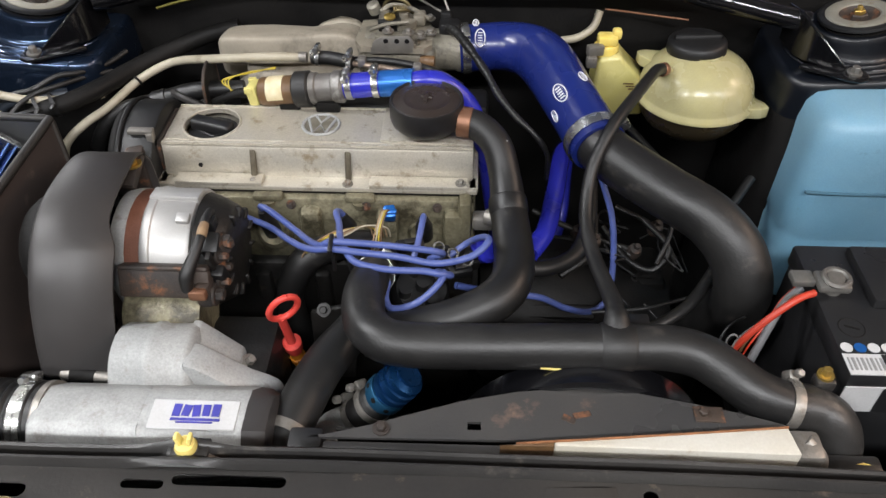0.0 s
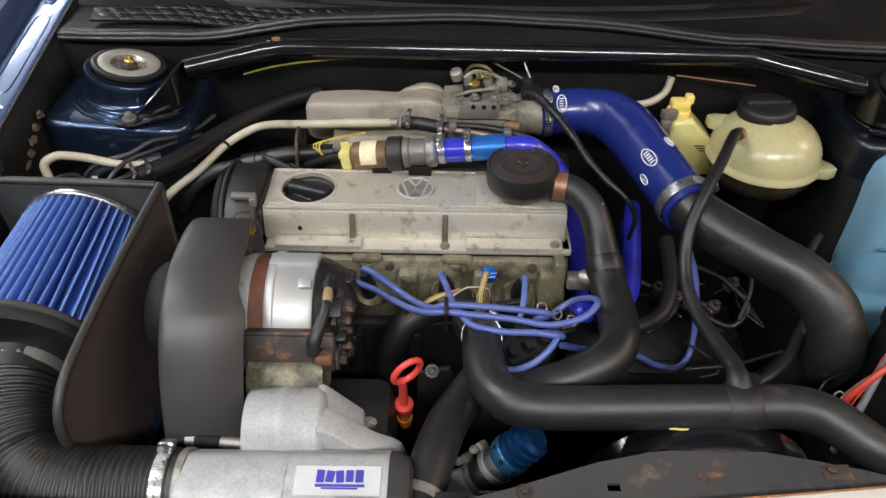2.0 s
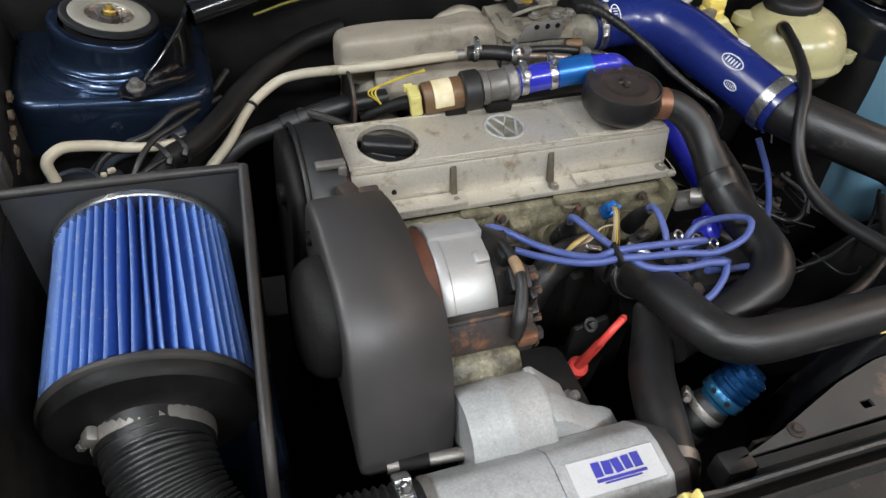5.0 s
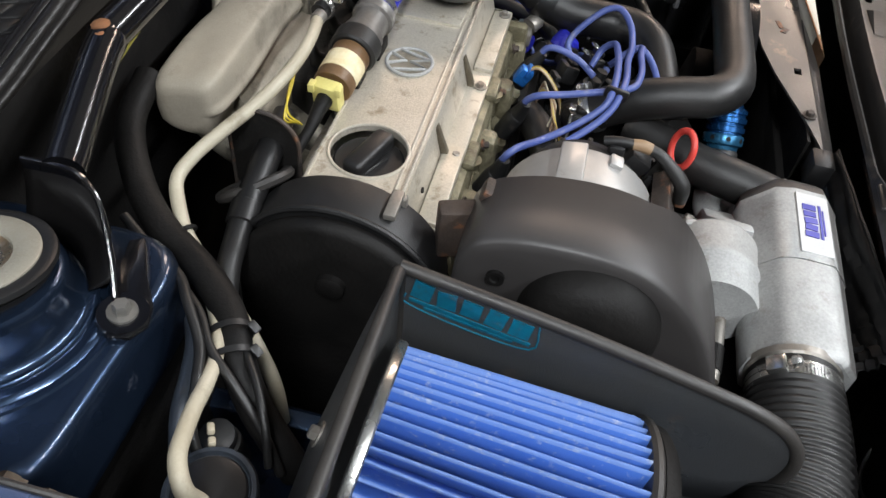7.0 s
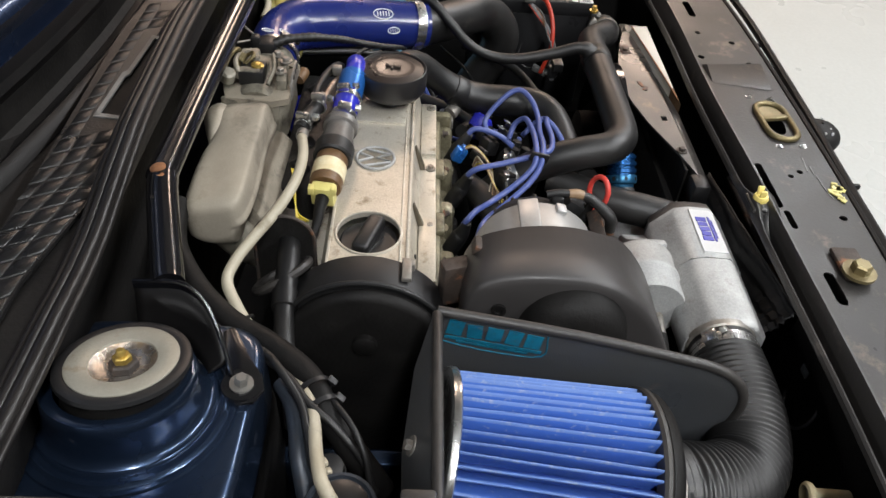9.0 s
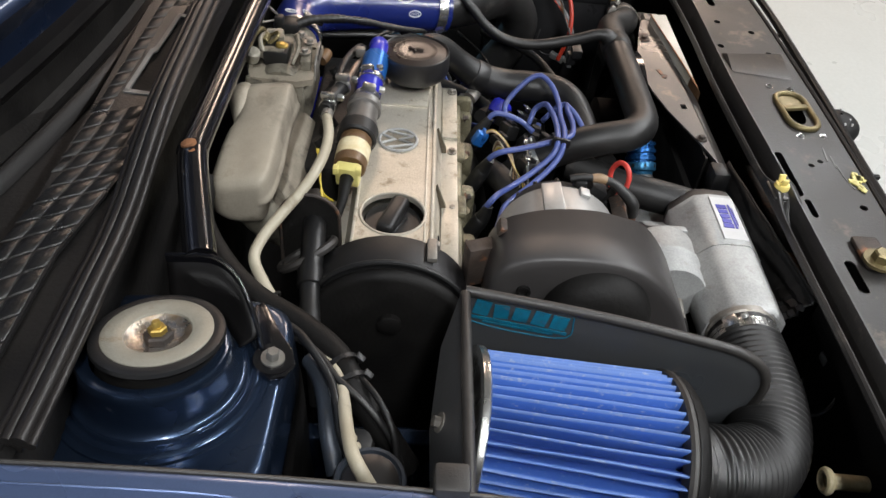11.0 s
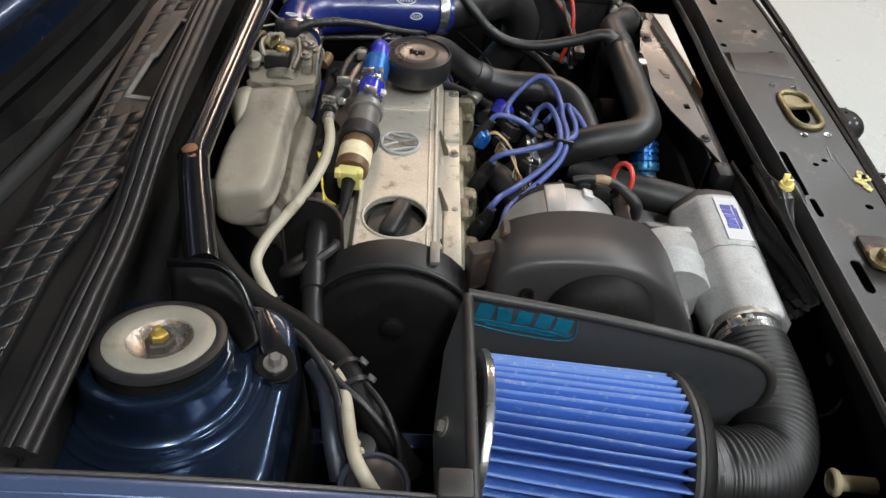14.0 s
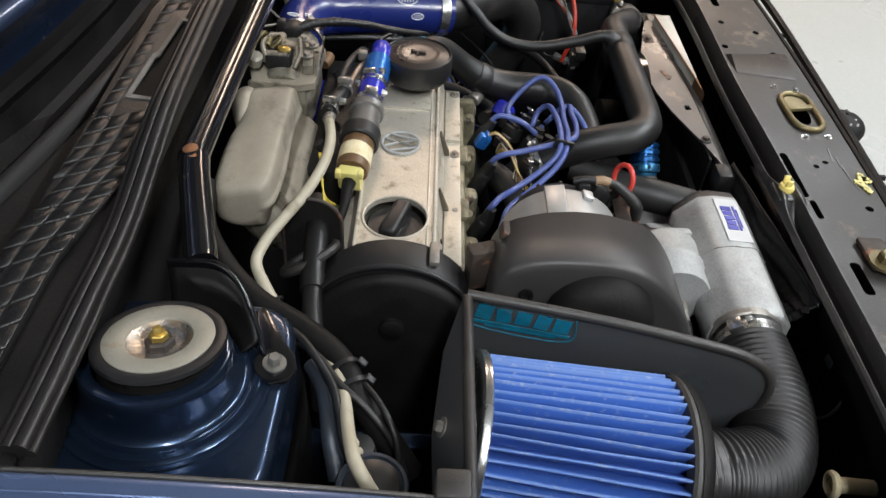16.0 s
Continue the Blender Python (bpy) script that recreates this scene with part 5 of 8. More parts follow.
tube(bm, [on_valve(0.212), on_valve(0.235), (0.150, 0.079, 0.880), (0.180, 0.078, 0.850), (0.202, 0.058, 0.800), (0.216, 0.030, 0.730), (0.235, 0.020, 0.640), (0.280, 0.06, 0.580), (0.318, 0.15, 0.600), (0.324, 0.190, 0.660), (0.322, 0.190, 0.708), (0.312, 0.150, 0.722), (0.303, 0.098, 0.720), (0.293, 0.045, 0.720), (0.280, -0.010, 0.722), (0.258, -0.050, 0.722)], 0.0128, 16)
part("long_hose", bm, M_SILICONE2, bh)

# vacuum lines along the manifold's front
vac = thing("vacuum_line", (0.03, 0.13, 0.87), "black rubber vacuum hose with small metal clips", "hose")
bm = bmesh.new()
tube(bm, [(-0.02, 0.128, 0.887), (0.0, 0.124, 0.889), (0.02, 0.118, 0.889), (0.034, 0.113, 0.888)], 0.0085, 14)
part("sleeve", bm, M_RUBBER, vac)
for p in ((-0.012, 0.126, 0.888), (0.030, 0.114, 0.888)):
    clamp("clip", vac, p, (1, -0.2, 0), 0.0086, 0.006, 90)
bm = bmesh.new()
tube(bm, [(0.034, 0.113, 0.888), (0.06, 0.108, 0.887), (0.09, 0.103, 0.885), (0.12, 0.096, 0.878)], 0.0036, 10)
part("metal_line", bm, M_PINKPIPE, vac)
bm = bmesh.new()
tube(bm, [(0.034, 0.120, 0.889), (0.07, 0.119, 0.889), (0.105, 0.114, 0.887), (0.14, 0.104, 0.882), (0.17, 0.10, 0.866)], [0.0042, 0.0042, 0.0048, 0.0050, 0.0045], 10)
part("rubber_line", bm, M_RUBBER, vac)
bm = bmesh.new()
lathe(bm, [(0, 0), (0.0065, 0), (0.0065, 0.010), (0, 0.010)], axis_m((-0.036, 0.125, 0.889), (1, -0.10, 0)), 14)
part("pale_joint", bm, M_STEEL, vac)
for p in ((0.045, 0.113, 0.891), (0.115, 0.100, 0.890)):
    bm = bmesh.new()
    rbox(bm, p, (0.010, 0.012, 0.012), 0.002)
    part("tee_clip", bm, M_STEEL, vac)

# ---- blue silicone elbow and the pipes ----
elbow = thing("intake_elbow_hose", (0.26, 0.15, 0.84), "glossy dark blue silicone elbow hose with steel clamps", "hose")
EL = [(0.164, 0.189, 0.869), (0.20, 0.193, 0.871), (0.232, 0.191, 0.873), (0.262, 0.174, 0.874), (0.282, 0.14, 0.872), (0.298, 0.09, 0.867), (0.313, 0.045, 0.861), (0.331, -0.008, 0.853)]
bm = bmesh.new()
tube(bm, EL, [0.031, 0.031, 0.032, 0.035, 0.036, 0.034, 0.033, 0.033], 32, 8)
part("hose", bm, M_SILICONE, elbow)
clamp("clamp", elbow, (0.173, 0.190, 0.8695), (1, 0.1, 0.05), 0.0322, 0.011, 120)
clamp("clamp", elbow, (0.326, 0.006, 0.855), (0.32, -0.95, -0.14), 0.0345, 0.014, 30)
# white oval maker's marks, drawn as plain outlines and bars
MARKS = [(0.192, 0.192, 0.870, (0, -0.62, 0.78), (0, 0.78, 0.62), 0.85), (0.186, 0.200, 0.872, (0, -0.1, 1.0), (0, 1, 0.1), 0.5),
         (0.307, 0.062, 0.863, (-0.62, -0.32, 0.78), (0.3, -0.9, -0.1), 1.0), (0.305, 0.074, 0.865, (0.28, 0.0, 0.96), (0.3, -0.95, -0.1), 0.6),
         (0.314, 0.046, 0.861, (-0.97, -0.30, 0.15), (0.3, -0.9, -0.1), 0.6)]
for px, py, pz, nv, av, sc in MARKS:
    nv, av = Vector(nv).normalized(), Vector(av).normalized()
    av = (av - nv * av.dot(nv)).normalized()
    bv = nv.cross(av)
    o = Vector((px, py, pz))
    R = 0.0342 if px > 0.25 else 0.0315
    bm = bmesh.new()

    def skin(u, v):
        ang = v / R
        return o + av * u + (nv * math.cos(ang) + bv * math.sin(ang)) * R * 1.006
    ol = [skin(0.0145 * sc * math.cos(a), 0.0075 * sc * math.sin(a)) for a in np.linspace(0, 2 * math.pi, 29)]
    tube(bm, ol, 0.0008, 6, 1, smooth=False, cap=False)
    for k in range(-2, 3):
        tube(bm, [skin(0.0042 * sc * k, -0.0035 * sc), skin(0.0042 * sc * k, 0.0035 * sc)], 0.0009 * sc, 6, 1, smooth=False)
    part("oval_mark", bm, M_WHITEPRINT, elbow)

BIG = [(0.327, 0.005, 0.854), (0.345, -0.022, 0.850), (0.40, -0.070, 0.839), (0.443, -0.100, 0.827), (0.471, -0.126, 0.804), (0.484, -0.143, 0.768), (0.488, -0.132, 0.725), (0.488, -0.095, 0.66), (0.480, -0.06, 0.56), (0.478, -0.05, 0.45)]
bm = bmesh.new()
tube(bm, BIG, [0.030, 0.0295, 0.0295, 0.030, 0.031, 0.031, 0.031, 0.031, 0.031, 0.031], 32, 8)
pipe = thing("large_intake_pipe", (0.45, -0.1, 0.45), "thick matt black rubber intake pipe curving down", "pipe")
part("pipe", bm, M_PIPE, pipe)
bm = bmesh.new()
for k in range(4):
    p = Vector((0.398, -0.068, 0.839)) + Vector((0.006, -0.005, -0.001)) * (k - 1.5) * 1.4
    rbox(bm, p + Vector((0.006, -0.003, 0.0318)), (0.004, 0.008, 0.001), 0.0003, 1, pose(0, 12, 0, 10, 8, -35))
part("moulded_mark", bm, M_PIPE, pipe)

boost = thing("boost_pipe", (0.24, -0.28, 0.72), "matt black painted boost pipe across the radiator", "pipe")
BP = [(0.083, -0.108, 0.736), (0.081, -0.130, 0.760), (0.079, -0.158, 0.783), (0.078, -0.190, 0.800), (0.079, -0.222, 0.810), (0.086, -0.254, 0.814), (0.104, -0.273, 0.815), (0.13, -0.279, 0.815), (0.18, -0.279, 0.815), (0.26, -0.277, 0.816),
      (0.335, -0.275, 0.816), (0.372, -0.275, 0.816), (0.400, -0.281, 0.813), (0.422, -0.295, 0.808), (0.442, -0.310, 0.802), (0.467, -0.318, 0.795), (0.498, -0.318, 0.788)]
bm = bmesh.new()
tube(bm, BP, 0.0215, 28, 6)
part("pipe", bm, M_PIPE, boost)
bm = bmesh.new()
tube(bm, [(0.3215, -0.246, 0.836), (0.322, -0.257, 0.834), (0.322, -0.269, 0.822)], [0.009, 0.012, 0.016], 16, 3)
lathe(bm, [(0.0217, -0.016), (0.0228, -0.014), (0.0228, 0.014), (0.0217, 0.016)], axis_m((0.322, -0.2755, 0.816), (1, 0, 0)), 28)
part("spigot", bm, M_RUBBER, boost)
clamp("clamp", boost, (0.0802, -0.142, 0.7705), (-0.05, -0.77, 0.64), 0.0222, 0.011, 60)
clamp("end_clamp", boost, (0.474, -0.3185, 0.793), (0.97, -0.1, -0.22), 0.0222, 0.010, 30, M_STEEL)
bm = bmesh.new()
tube(bm, [(0.476, -0.3185, 0.792), (0.498, -0.319, 0.787), (0.515, -0.326, 0.778), (0.523, -0.336, 0.755), (0.524, -0.342, 0.70), (0.522, -0.345, 0.60)], [0.022, 0.0225, 0.023, 0.0235, 0.022, 0.02], 24)
rbox(bm, (0.507, -0.302, 0.806), (0.018, 0.014, 0.014), 0.003)
rbox(bm, (0.522, -0.366, 0.762), (0.05, 0.018, 0.03), 0.004)
part("end_elbow", bm, M_DUSTY, boost)
bm = bmesh.new()
bolt(bm, (0.507, -0.300, 0.813), (0, 0, 1), 0.0045, 0.009)
part("bolt", bm, M_BRASS, boost)
bm = bmesh.new()
bolt(bm, (0.530, -0.376, 0.768), (0, -0.6, 0.8), 0.008, 0.008)
part("bolt", bm, M_BRASS, boost)

ret = thing("breather_hose", (0.22, -0.1, 0.74), "black rubber hose from the breather cap", "hose")
RH = [(0.168, 0.020, 0.867), (0.192, 0.014, 0.864), (0.213, -0.004, 0.850), (0.223, -0.030, 0.826), (0.228, -0.062, 0.803), (0.232, -0.100, 0.792), (0.233, -0.138, 0.790), (0.227, -0.172, 0.790), (0.207, -0.195, 0.785), (0.175, -0.207, 0.776), (0.14, -0.214, 0.769), (0.10, -0.222, 0.766), (0.075, -0.23, 0.766)]
bm = bmesh.new()
tube(bm, RH, [0.0165, 0.0172, 0.0180, 0.0185, 0.0212, 0.0222, 0.0225, 0.0225, 0.0222, 0.0215, 0.0210, 0.0205, 0.0205], 28, 7)
part("hose", bm, M_RUBBER, ret)
bm = bmesh.new()
lathe(bm, [(0.0195, -0.010), (0.0218, -0.008), (0.0224, -0.004), (0.0224, 0.010), (0.0217, 0.012)], axis_m((0.2275, -0.058, 0.8052), (0.14, -1, -0.55)), 28)
part("joint_ridge", bm, M_RUBBER, ret)
bm = bmesh.new()
for k in range(3):
    for j in range(5):
        rbox(bm, Vector((0.2150 + 0.0042 * k + 0.0014 * j, -0.0115 - 0.0035 * j, 0.8628 - 0.0035 * j - 0.0008 * abs(k - 1))), (0.0032, 0.0022, 0.0008), 0.0, 1, pose(0, 0, 0, 40, 10, 0))
part("print_marks", bm, M_TEXTGREY, ret, "grey printed marks")

low = thing("lower_boost_hose", (0.03, -0.29, 0.68), "black rubber hose from the silver canister", "hose")
bm = bmesh.new()
tube(bm, [(0.082, -0.185, 0.764), (0.066, -0.215, 0.762), (0.046, -0.249, 0.760), (0.034, -0.280, 0.760), (0.026, -0.308, 0.759), (0.016, -0.342, 0.755), (0.008, -0.366, 0.742)], [0.019, 0.0205, 0.0215, 0.022, 0.022, 0.022, 0.022], 26)
part("hose", bm, M_RUBBER, low)
clamp("clamp", low, (0.017, -0.340, 0.7555), (-0.28, -0.90, -0.12), 0.0225, 0.010, 200, M_STEEL)

thin = thing("vent_hose", (0.34, -0.05, 0.82), "thin brown-black rubber hose from the expansion tank", "hose")
bm = bmesh.new()
tube(bm, [(0.4255, 0.134, 0.8750), (0.419, 0.126, 0.880), (0.407, 0.107, 0.886), (0.374, 0.043, 0.892), (0.343, -0.012, 0.889), (0.321, -0.047, 0.864), (0.313, -0.072, 0.840), (0.310, -0.105, 0.822), (0.314, -0.151, 0.816), (0.320, -0.205, 0.825), (0.3215, -0.238, 0.835), (0.3215, -0.252, 0.836)], [0.0075, 0.0075, 0.0072, 0.0072, 0.0072, 0.0072, 0.0072, 0.0075, 0.008, 0.0085, 0.009, 0.009], 16)
part("hose", bm, M_RUBBER, thin)
bm = bmesh.new()
lathe(bm, [(0.0078, -0.005), (0.0088, -0.004), (0.0088, 0.004), (0.0078, 0.005)], axis_m((0.4235, 0.1315, 0.8765), (0.6, 0.7, -0.3)), 16)
part("copper_clip", bm, M_COPPER, thin)

# ---- tanks ----
tank = thing("expansion_tank", (0.482, 0.16, 0.77), "yellowed round plastic expansion tank with black cap", "expansion tank")
TC = Vector((0.481, 0.166, 0.828))
bm = bmesh.new()
prof = [(0.076, -0.010), (0.0785, -0.008), (0.0785, -0.003), (0.075, 0.0)]
prof += [(0.0745 * math.cos(a) ** 0.80, 0.0555 * math.sin(a) ** 0.95) for a in np.linspace(0.05, 1.30, 18)] + [(0.024, 0.0545), (0.024, 0.056), (0, 0.056)]
lathe(bm, prof, Matrix.Translation(TC), 56)
part("upper_shell", bm, M_YELLOWTANK, tank, "", 50)
bm = bmesh.new()
lathe(bm, [(0.076, -0.010)] + [(0.073 * math.cos(a), -0.010 - 0.055 * math.sin(a)) for a in np.linspace(0.0, 1.5, 12)] + [(0, -0.065)], Matrix.Translation(TC), 48)
part("lower_shell", bm, M_DARKBROWN, tank, "dark brown lower shell")
bm = bmesh.new()
m = axis_m(TC + Vector((-0.006, 0.016, 0.048)), (-0.06, 0.05, 1))
lathe(bm, [(0, 0), (0.037, 0), (0.0385, 0.003), (0.0375, 0.014), (0.035, 0.017), (0.026, 0.019), (0, 0.0195)], m, 40)
rbox(bm, m @ Vector((0, 0, 0.020)), (0.060, 0.012, 0.009), 0.004, 2, (m.to_3x3() @ Matrix.Rotation(radians(-52), 3, "Z")).to_4x4())
part("cap", bm, M_PLASTIC, tank, "black screw cap with a moulded grip bar")
for nm, ang, r0, r1, zz in (("ear", -26, 0.074, 0.097, -0.006), ("ear", 150, 0.062, 0.088, 0.026)):
    bm = bmesh.new()
    a = radians(ang)
    d = Vector((math.cos(a), math.sin(a), 0))
    s = Vector((-d.y, d.x, 0))
    p = [TC + d * (r0 - 0.012) + s * 0.022, TC + d * (r1 - 0.008) + s * 0.010, TC + d * r1, TC + d * (r1 - 0.008) - s * 0.010, TC + d * (r0 - 0.012) - s * 0.022]
    prism(bm, [(q.x, q.y) for q in p], "z", TC.z + zz - 0.008, TC.z + zz + 0.007, 0.002)
    torus(bm, Matrix.Translation(TC + d * (r1 - 0.011) + Vector((0, 0, zz + 0.004))), 0.006, 0.002, 16, 6)
    part(nm, bm, M_YELLOWTANK, tank)
bm = bmesh.new()
tube(bm, [TC + Vector((-0.042, -0.024, 0.038)), TC + Vector((-0.050, -0.029, 0.045)), TC + Vector((-0.057, -0.033, 0.0485))], 0.0055, 14)
part("nipple", bm, M_YELLOWTANK, tank)

brk = thing("brake_fluid_reservoir", (0.385, 0.205, 0.77), "yellow plastic brake fluid reservoir with yellow cap", "reservoir")
bm = bmesh.new()
prism(bm, [(0.350, 0.855), (0.352, 0.862), (0.380, 0.866), (0.386, 0.858), (0.410, 0.835), (0.420, 0.822), (0.422, 0.775), (0.345, 0.775)], "y", 0.182, 0.232, 0.006, 3)
brk_body = part("body", bm, M_BRAKE, brk)
bm = bmesh.new()
m = Matrix.Translation((0.362, 0.203, 0))
lathe(bm, [(0.0165, 0.858), (0.0165, 0.872), (0.015, 0.874), (0.0, 0.874)], m, 28)
rbox(bm, (0.362, 0.203, 0.880), (0.026, 0.022, 0.014), 0.004, 2)
rbox(bm, (0.374, 0.206, 0.887), (0.012, 0.014, 0.013), 0.003, 2)
part("cap", bm, M_YELLOW, brk)
bm = bmesh.new()
rbox(bm, (0.345, 0.188, 0.872), (0.022, 0.012, 0.014), 0.002, 2, pose(0, 0, 0, 0, 0, 15))
rbox(bm, (0.341, 0.182, 0.858), (0.014, 0.010, 0.016), 0.002)
part("sensor_plug", bm, M_STEEL, brk)
bm = bmesh.new()
for k in range(3):
    rbox(bm, (0.395 + 0.004 * k, 0.1815, 0.826 - 0.004 * k), (0.014, 0.001, 0.0016), 0)
part("print_marks", bm, M_BROWN, brk)

wash = thing("washer_bottle", (0.66, 0.06, 0.62), "pale blue translucent plastic washer bottle", "washer bottle")
bm = bmesh.new()
rows = []
for z, gx, gy, ox in ((0.60, 0.110, 0.055, 0.0), (0.63, 0.114, 0.058, 0.0), (0.70, 0.116, 0.060, 0.0), (0.705, 0.1145, 0.0588, 0), (0.715, 0.1145, 0.0588, 0), (0.72, 0.116, 0.060, 0.0), (0.80, 0.114, 0.061, 0.001), (0.85, 0.115, 0.061, 0.002), (0.874, 0.112, 0.058, 0.003), (0.886, 0.105, 0.052, 0.005), (0.8905, 0.090, 0.042, 0.008), (0.892, 0.05, 0.022, 0.012)):
    row = []
    for j in range(44):
        a = 2 * math.pi * j / 44
        c, s = math.cos(a), math.sin(a)
        k = (abs(c) ** 5 + abs(s) ** 5) ** (-1 / 5)
        row.append(bm.verts.new((0.710 + ox + gx * k * c, 0.080 + gy * k * s, z - 0.02)))
    rows.append(row)
for a, b in zip(rows, rows[1:]):
    for j in range(44):
        bm.faces.new((a[j], a[(j + 1) % 44], b[(j + 1) % 44], b[j]))
bm.faces.new(rows[-1]), bm.faces.new(rows[0][::-1])
part("body", bm, M_WASHER, wash, "", 60)
bm = bmesh.new()
lathe(bm, [(0, 0), (0.026, 0), (0.027, 0.004), (0.024, 0.010), (0, 0.012)], axis_m((0.727, 0.090, 0.868), (0.05, 0.0, 1)), 28)
rbox(bm, (0.745, 0.093, 0.876), (0.05, 0.016, 0.006), 0.003)
part("lid", bm, M_DISC, wash, "grey filler lid")

bm = bmesh.new()
tube(bm, [(0.600, 0.0215, 0.772), (0.64, 0.0185, 0.772), (0.71, 0.018, 0.772), (0.78, 0.0185, 0.772)], 0.0022, 8, 4)
part("mould_seam", bm, M_SEAMBLUE, wash, "darker moulded seam")
# ---- battery ----
bat = thing("battery", (0.64, -0.21, 0.58), "black car battery with white label and bare terminal", "battery")
bm = bmesh.new()
rbox(bm, (0.652, -0.215, 0.705), (0.246, 0.172, 0.18), 0.006, 2)
part("case", bm, M_BATTERY, bat)
bm = bmesh.new()
rbox(bm, (0.652, -0.215, 0.805), (0.250, 0.176, 0.026), 0.005, 2)
rbox(bm, (0.666, -0.180, 0.823), (0.18, 0.08, 0.014), 0.004, 2)
part("lid", bm, M_BATTERY, bat)
for k in range(4):
    bm = bmesh.new()
    lathe(bm, [(0, 0), (0.0056, 0), (0.0056, 0.0008), (0, 0.0008)], Matrix.Translation((0.5345 + 0.0125 * k, -0.270, 0.818)), 20)
    part("badge", bm, M_LABEL if k != 1 else M_TEEBLUE, bat, "small round hazard badge")
bm = bmesh.new()
rbox(bm, (0.590, -0.3035, 0.785), (0.125, 0.0012, 0.036), 0.0)
rbox(bm, (0.590, -0.290, 0.8185), (0.125, 0.024, 0.0012), 0.0)
lab = part("label", bm, M_LABEL, bat, "white printed battery label")
bm = bmesh.new()
rbox(bm, (0.602, -0.3045, 0.785), (0.08, 0.001, 0.034), 0.0)
rbox(bm, (0.602, -0.290, 0.8193), (0.080, 0.022, 0.001), 0.0)
part("label_band", bm, M_BATTERY, lab)
bm = bmesh.new()
for k in range(8):
    rbox(bm, (0.5305 + 0.0042 * k, -0.290, 0.8195), (0.0015 + 0.001 * (k % 2), 0.014, 0.0006), 0.0)
part("print_bars", bm, M_TEXTGREY, lab)
bm = bmesh.new()
lathe(bm, [(0, 0), (0.009, 0), (0.0085, 0.018), (0, 0.018)], Matrix.Translation((0.545, -0.195, 0.818)), 20)
rbox(bm, (0.543, -0.194, 0.828), (0.032, 0.026, 0.009), 0.003, 2)
torus(bm, Matrix.Translation((0.545, -0.195, 0.835)), 0.012, 0.003, 20, 6)
rbox(bm, (0.516, -0.188, 0.826), (0.022, 0.018, 0.008), 0.002)
part("terminal", bm, M_LEADMETAL, bat, "dull lead battery terminal clamp")
bm = bmesh.new()
rbox(bm, (0.655, -0.225, 0.595), (0.30, 0.24, 0.04), 0.004)
part("tray", bm, M_DARK, bat)
for bx in (0.548, 0.60):
    bm = bmesh.new()
    torus(bm, Matrix.Translation((bx, -0.245, 0.8181)), 0.012, 0.0006, 28, 6)
    rbox(bm, (bx, -0.245, 0.8184), (0.014, 0.0016, 0.0008), 0, 1, pose(0, 0, 0, 0, 0, -20))
    part("moulded_symbol", bm, M_DARK, bat)
wire = thing("battery_cables", (0.51, -0.19, 0.75), "red and grey battery cables", "cable")
bm = bmesh.new()
tube(bm, [(0.522, -0.208, 0.826), (0.505, -0.216, 0.826), (0.484, -0.224, 0.812), (0.466, -0.228, 0.788), (0.456, -0.226, 0.760), (0.452, -0.215, 0.72)], 0.0036, 12)
part("red_cable", bm, M_REDWIRE, wire, "thick red cable")
bm = bmesh.new()
tube(bm, [(0.518, -0.190, 0.815), (0.500, -0.203, 0.805), (0.484, -0.222, 0.785), (0.472, -0.236, 0.755), (0.466, -0.24, 0.70)], 0.0042, 12)
part("grey_cable", bm, M_GREYWIRE, wire)
for k, mm in enumerate((M_REDWIRE, M_BROWN, M_BRONZE, M_FOIL)):
    bm = bmesh.new()
    tube(bm, [(0.515, -0.188 - 0.003 * k, 0.815), (0.498, -0.20 - 0.004 * k, 0.806), (0.482 - 0.003 * k, -0.218, 0.788), (0.468 - 0.005 * k, -0.228, 0.765), (0.462, -0.23, 0.72)], 0.0013, 8)
    part("thin_wire", bm, mm, wire)
bm = bmesh.new()
tube(bm, [(0.462, -0.228, 0.772), (0.452, -0.224, 0.780), (0.446, -0.226, 0.772), (0.450, -0.230, 0.758)], 0.0011, 8)
part("white_wire", bm, M_FOIL, wire)

# ---- alternator, belt guard, blower casting, canister ----
alt = thing("alternator", (-0.12, -0.138, 0.73), "alternator with silver band and rust-brown ring", "alternator")
AO = Vector((0, -0.138, 0.798))


def alt_ring(name, x0, x1, prof, mat, label=""):
    bm = bmesh.new()
    L = x1 - x0
    lathe(bm, [(0, 0)] + [(r, h * L) for r, h in prof] + [(0, L)], axis_m((x0, AO.y, AO.z), (1, 0, 0)), 48)
    return part(name, bm, mat, alt, label)


alt_ring("front_casing", -0.186, -0.166, [(0.050, 0), (0.064, 0.2), (0.066, 0.6), (0.066, 1.0)], M_SILVER)
alt_ring("rust_ring", -0.166, -0.150, [(0.0655, 0), (0.0655, 1.0)], M_RUSTBAND, "rust-brown laminated ring")
bm = bmesh.new()
lathe(bm, [(0, 0), (0.0672, 0), (0.0688, 0.003), (0.0688, 0.009), (0.0672, 0.0105), (0.0672, 0.047), (0.0655, 0.050), (0.05, 0.052), (0, 0.052)], axis_m((-0.150, AO.y, AO.z), (1, 0, 0)), 48)
rbox(bm, (-0.124, -0.125, 0.8625), (0.052, 0.022, 0.010), 0.002, 2, pose(0, 0, 0, -10, 0, 0))
rbox(bm, (-0.108, -0.160, 0.8605), (0.014, 0.012, 0.010), 0.002, 2, pose(0, 0, 0, 15, 0, 0))
part("stator_band", bm, M_ALT, alt, "bright silver alternator band")
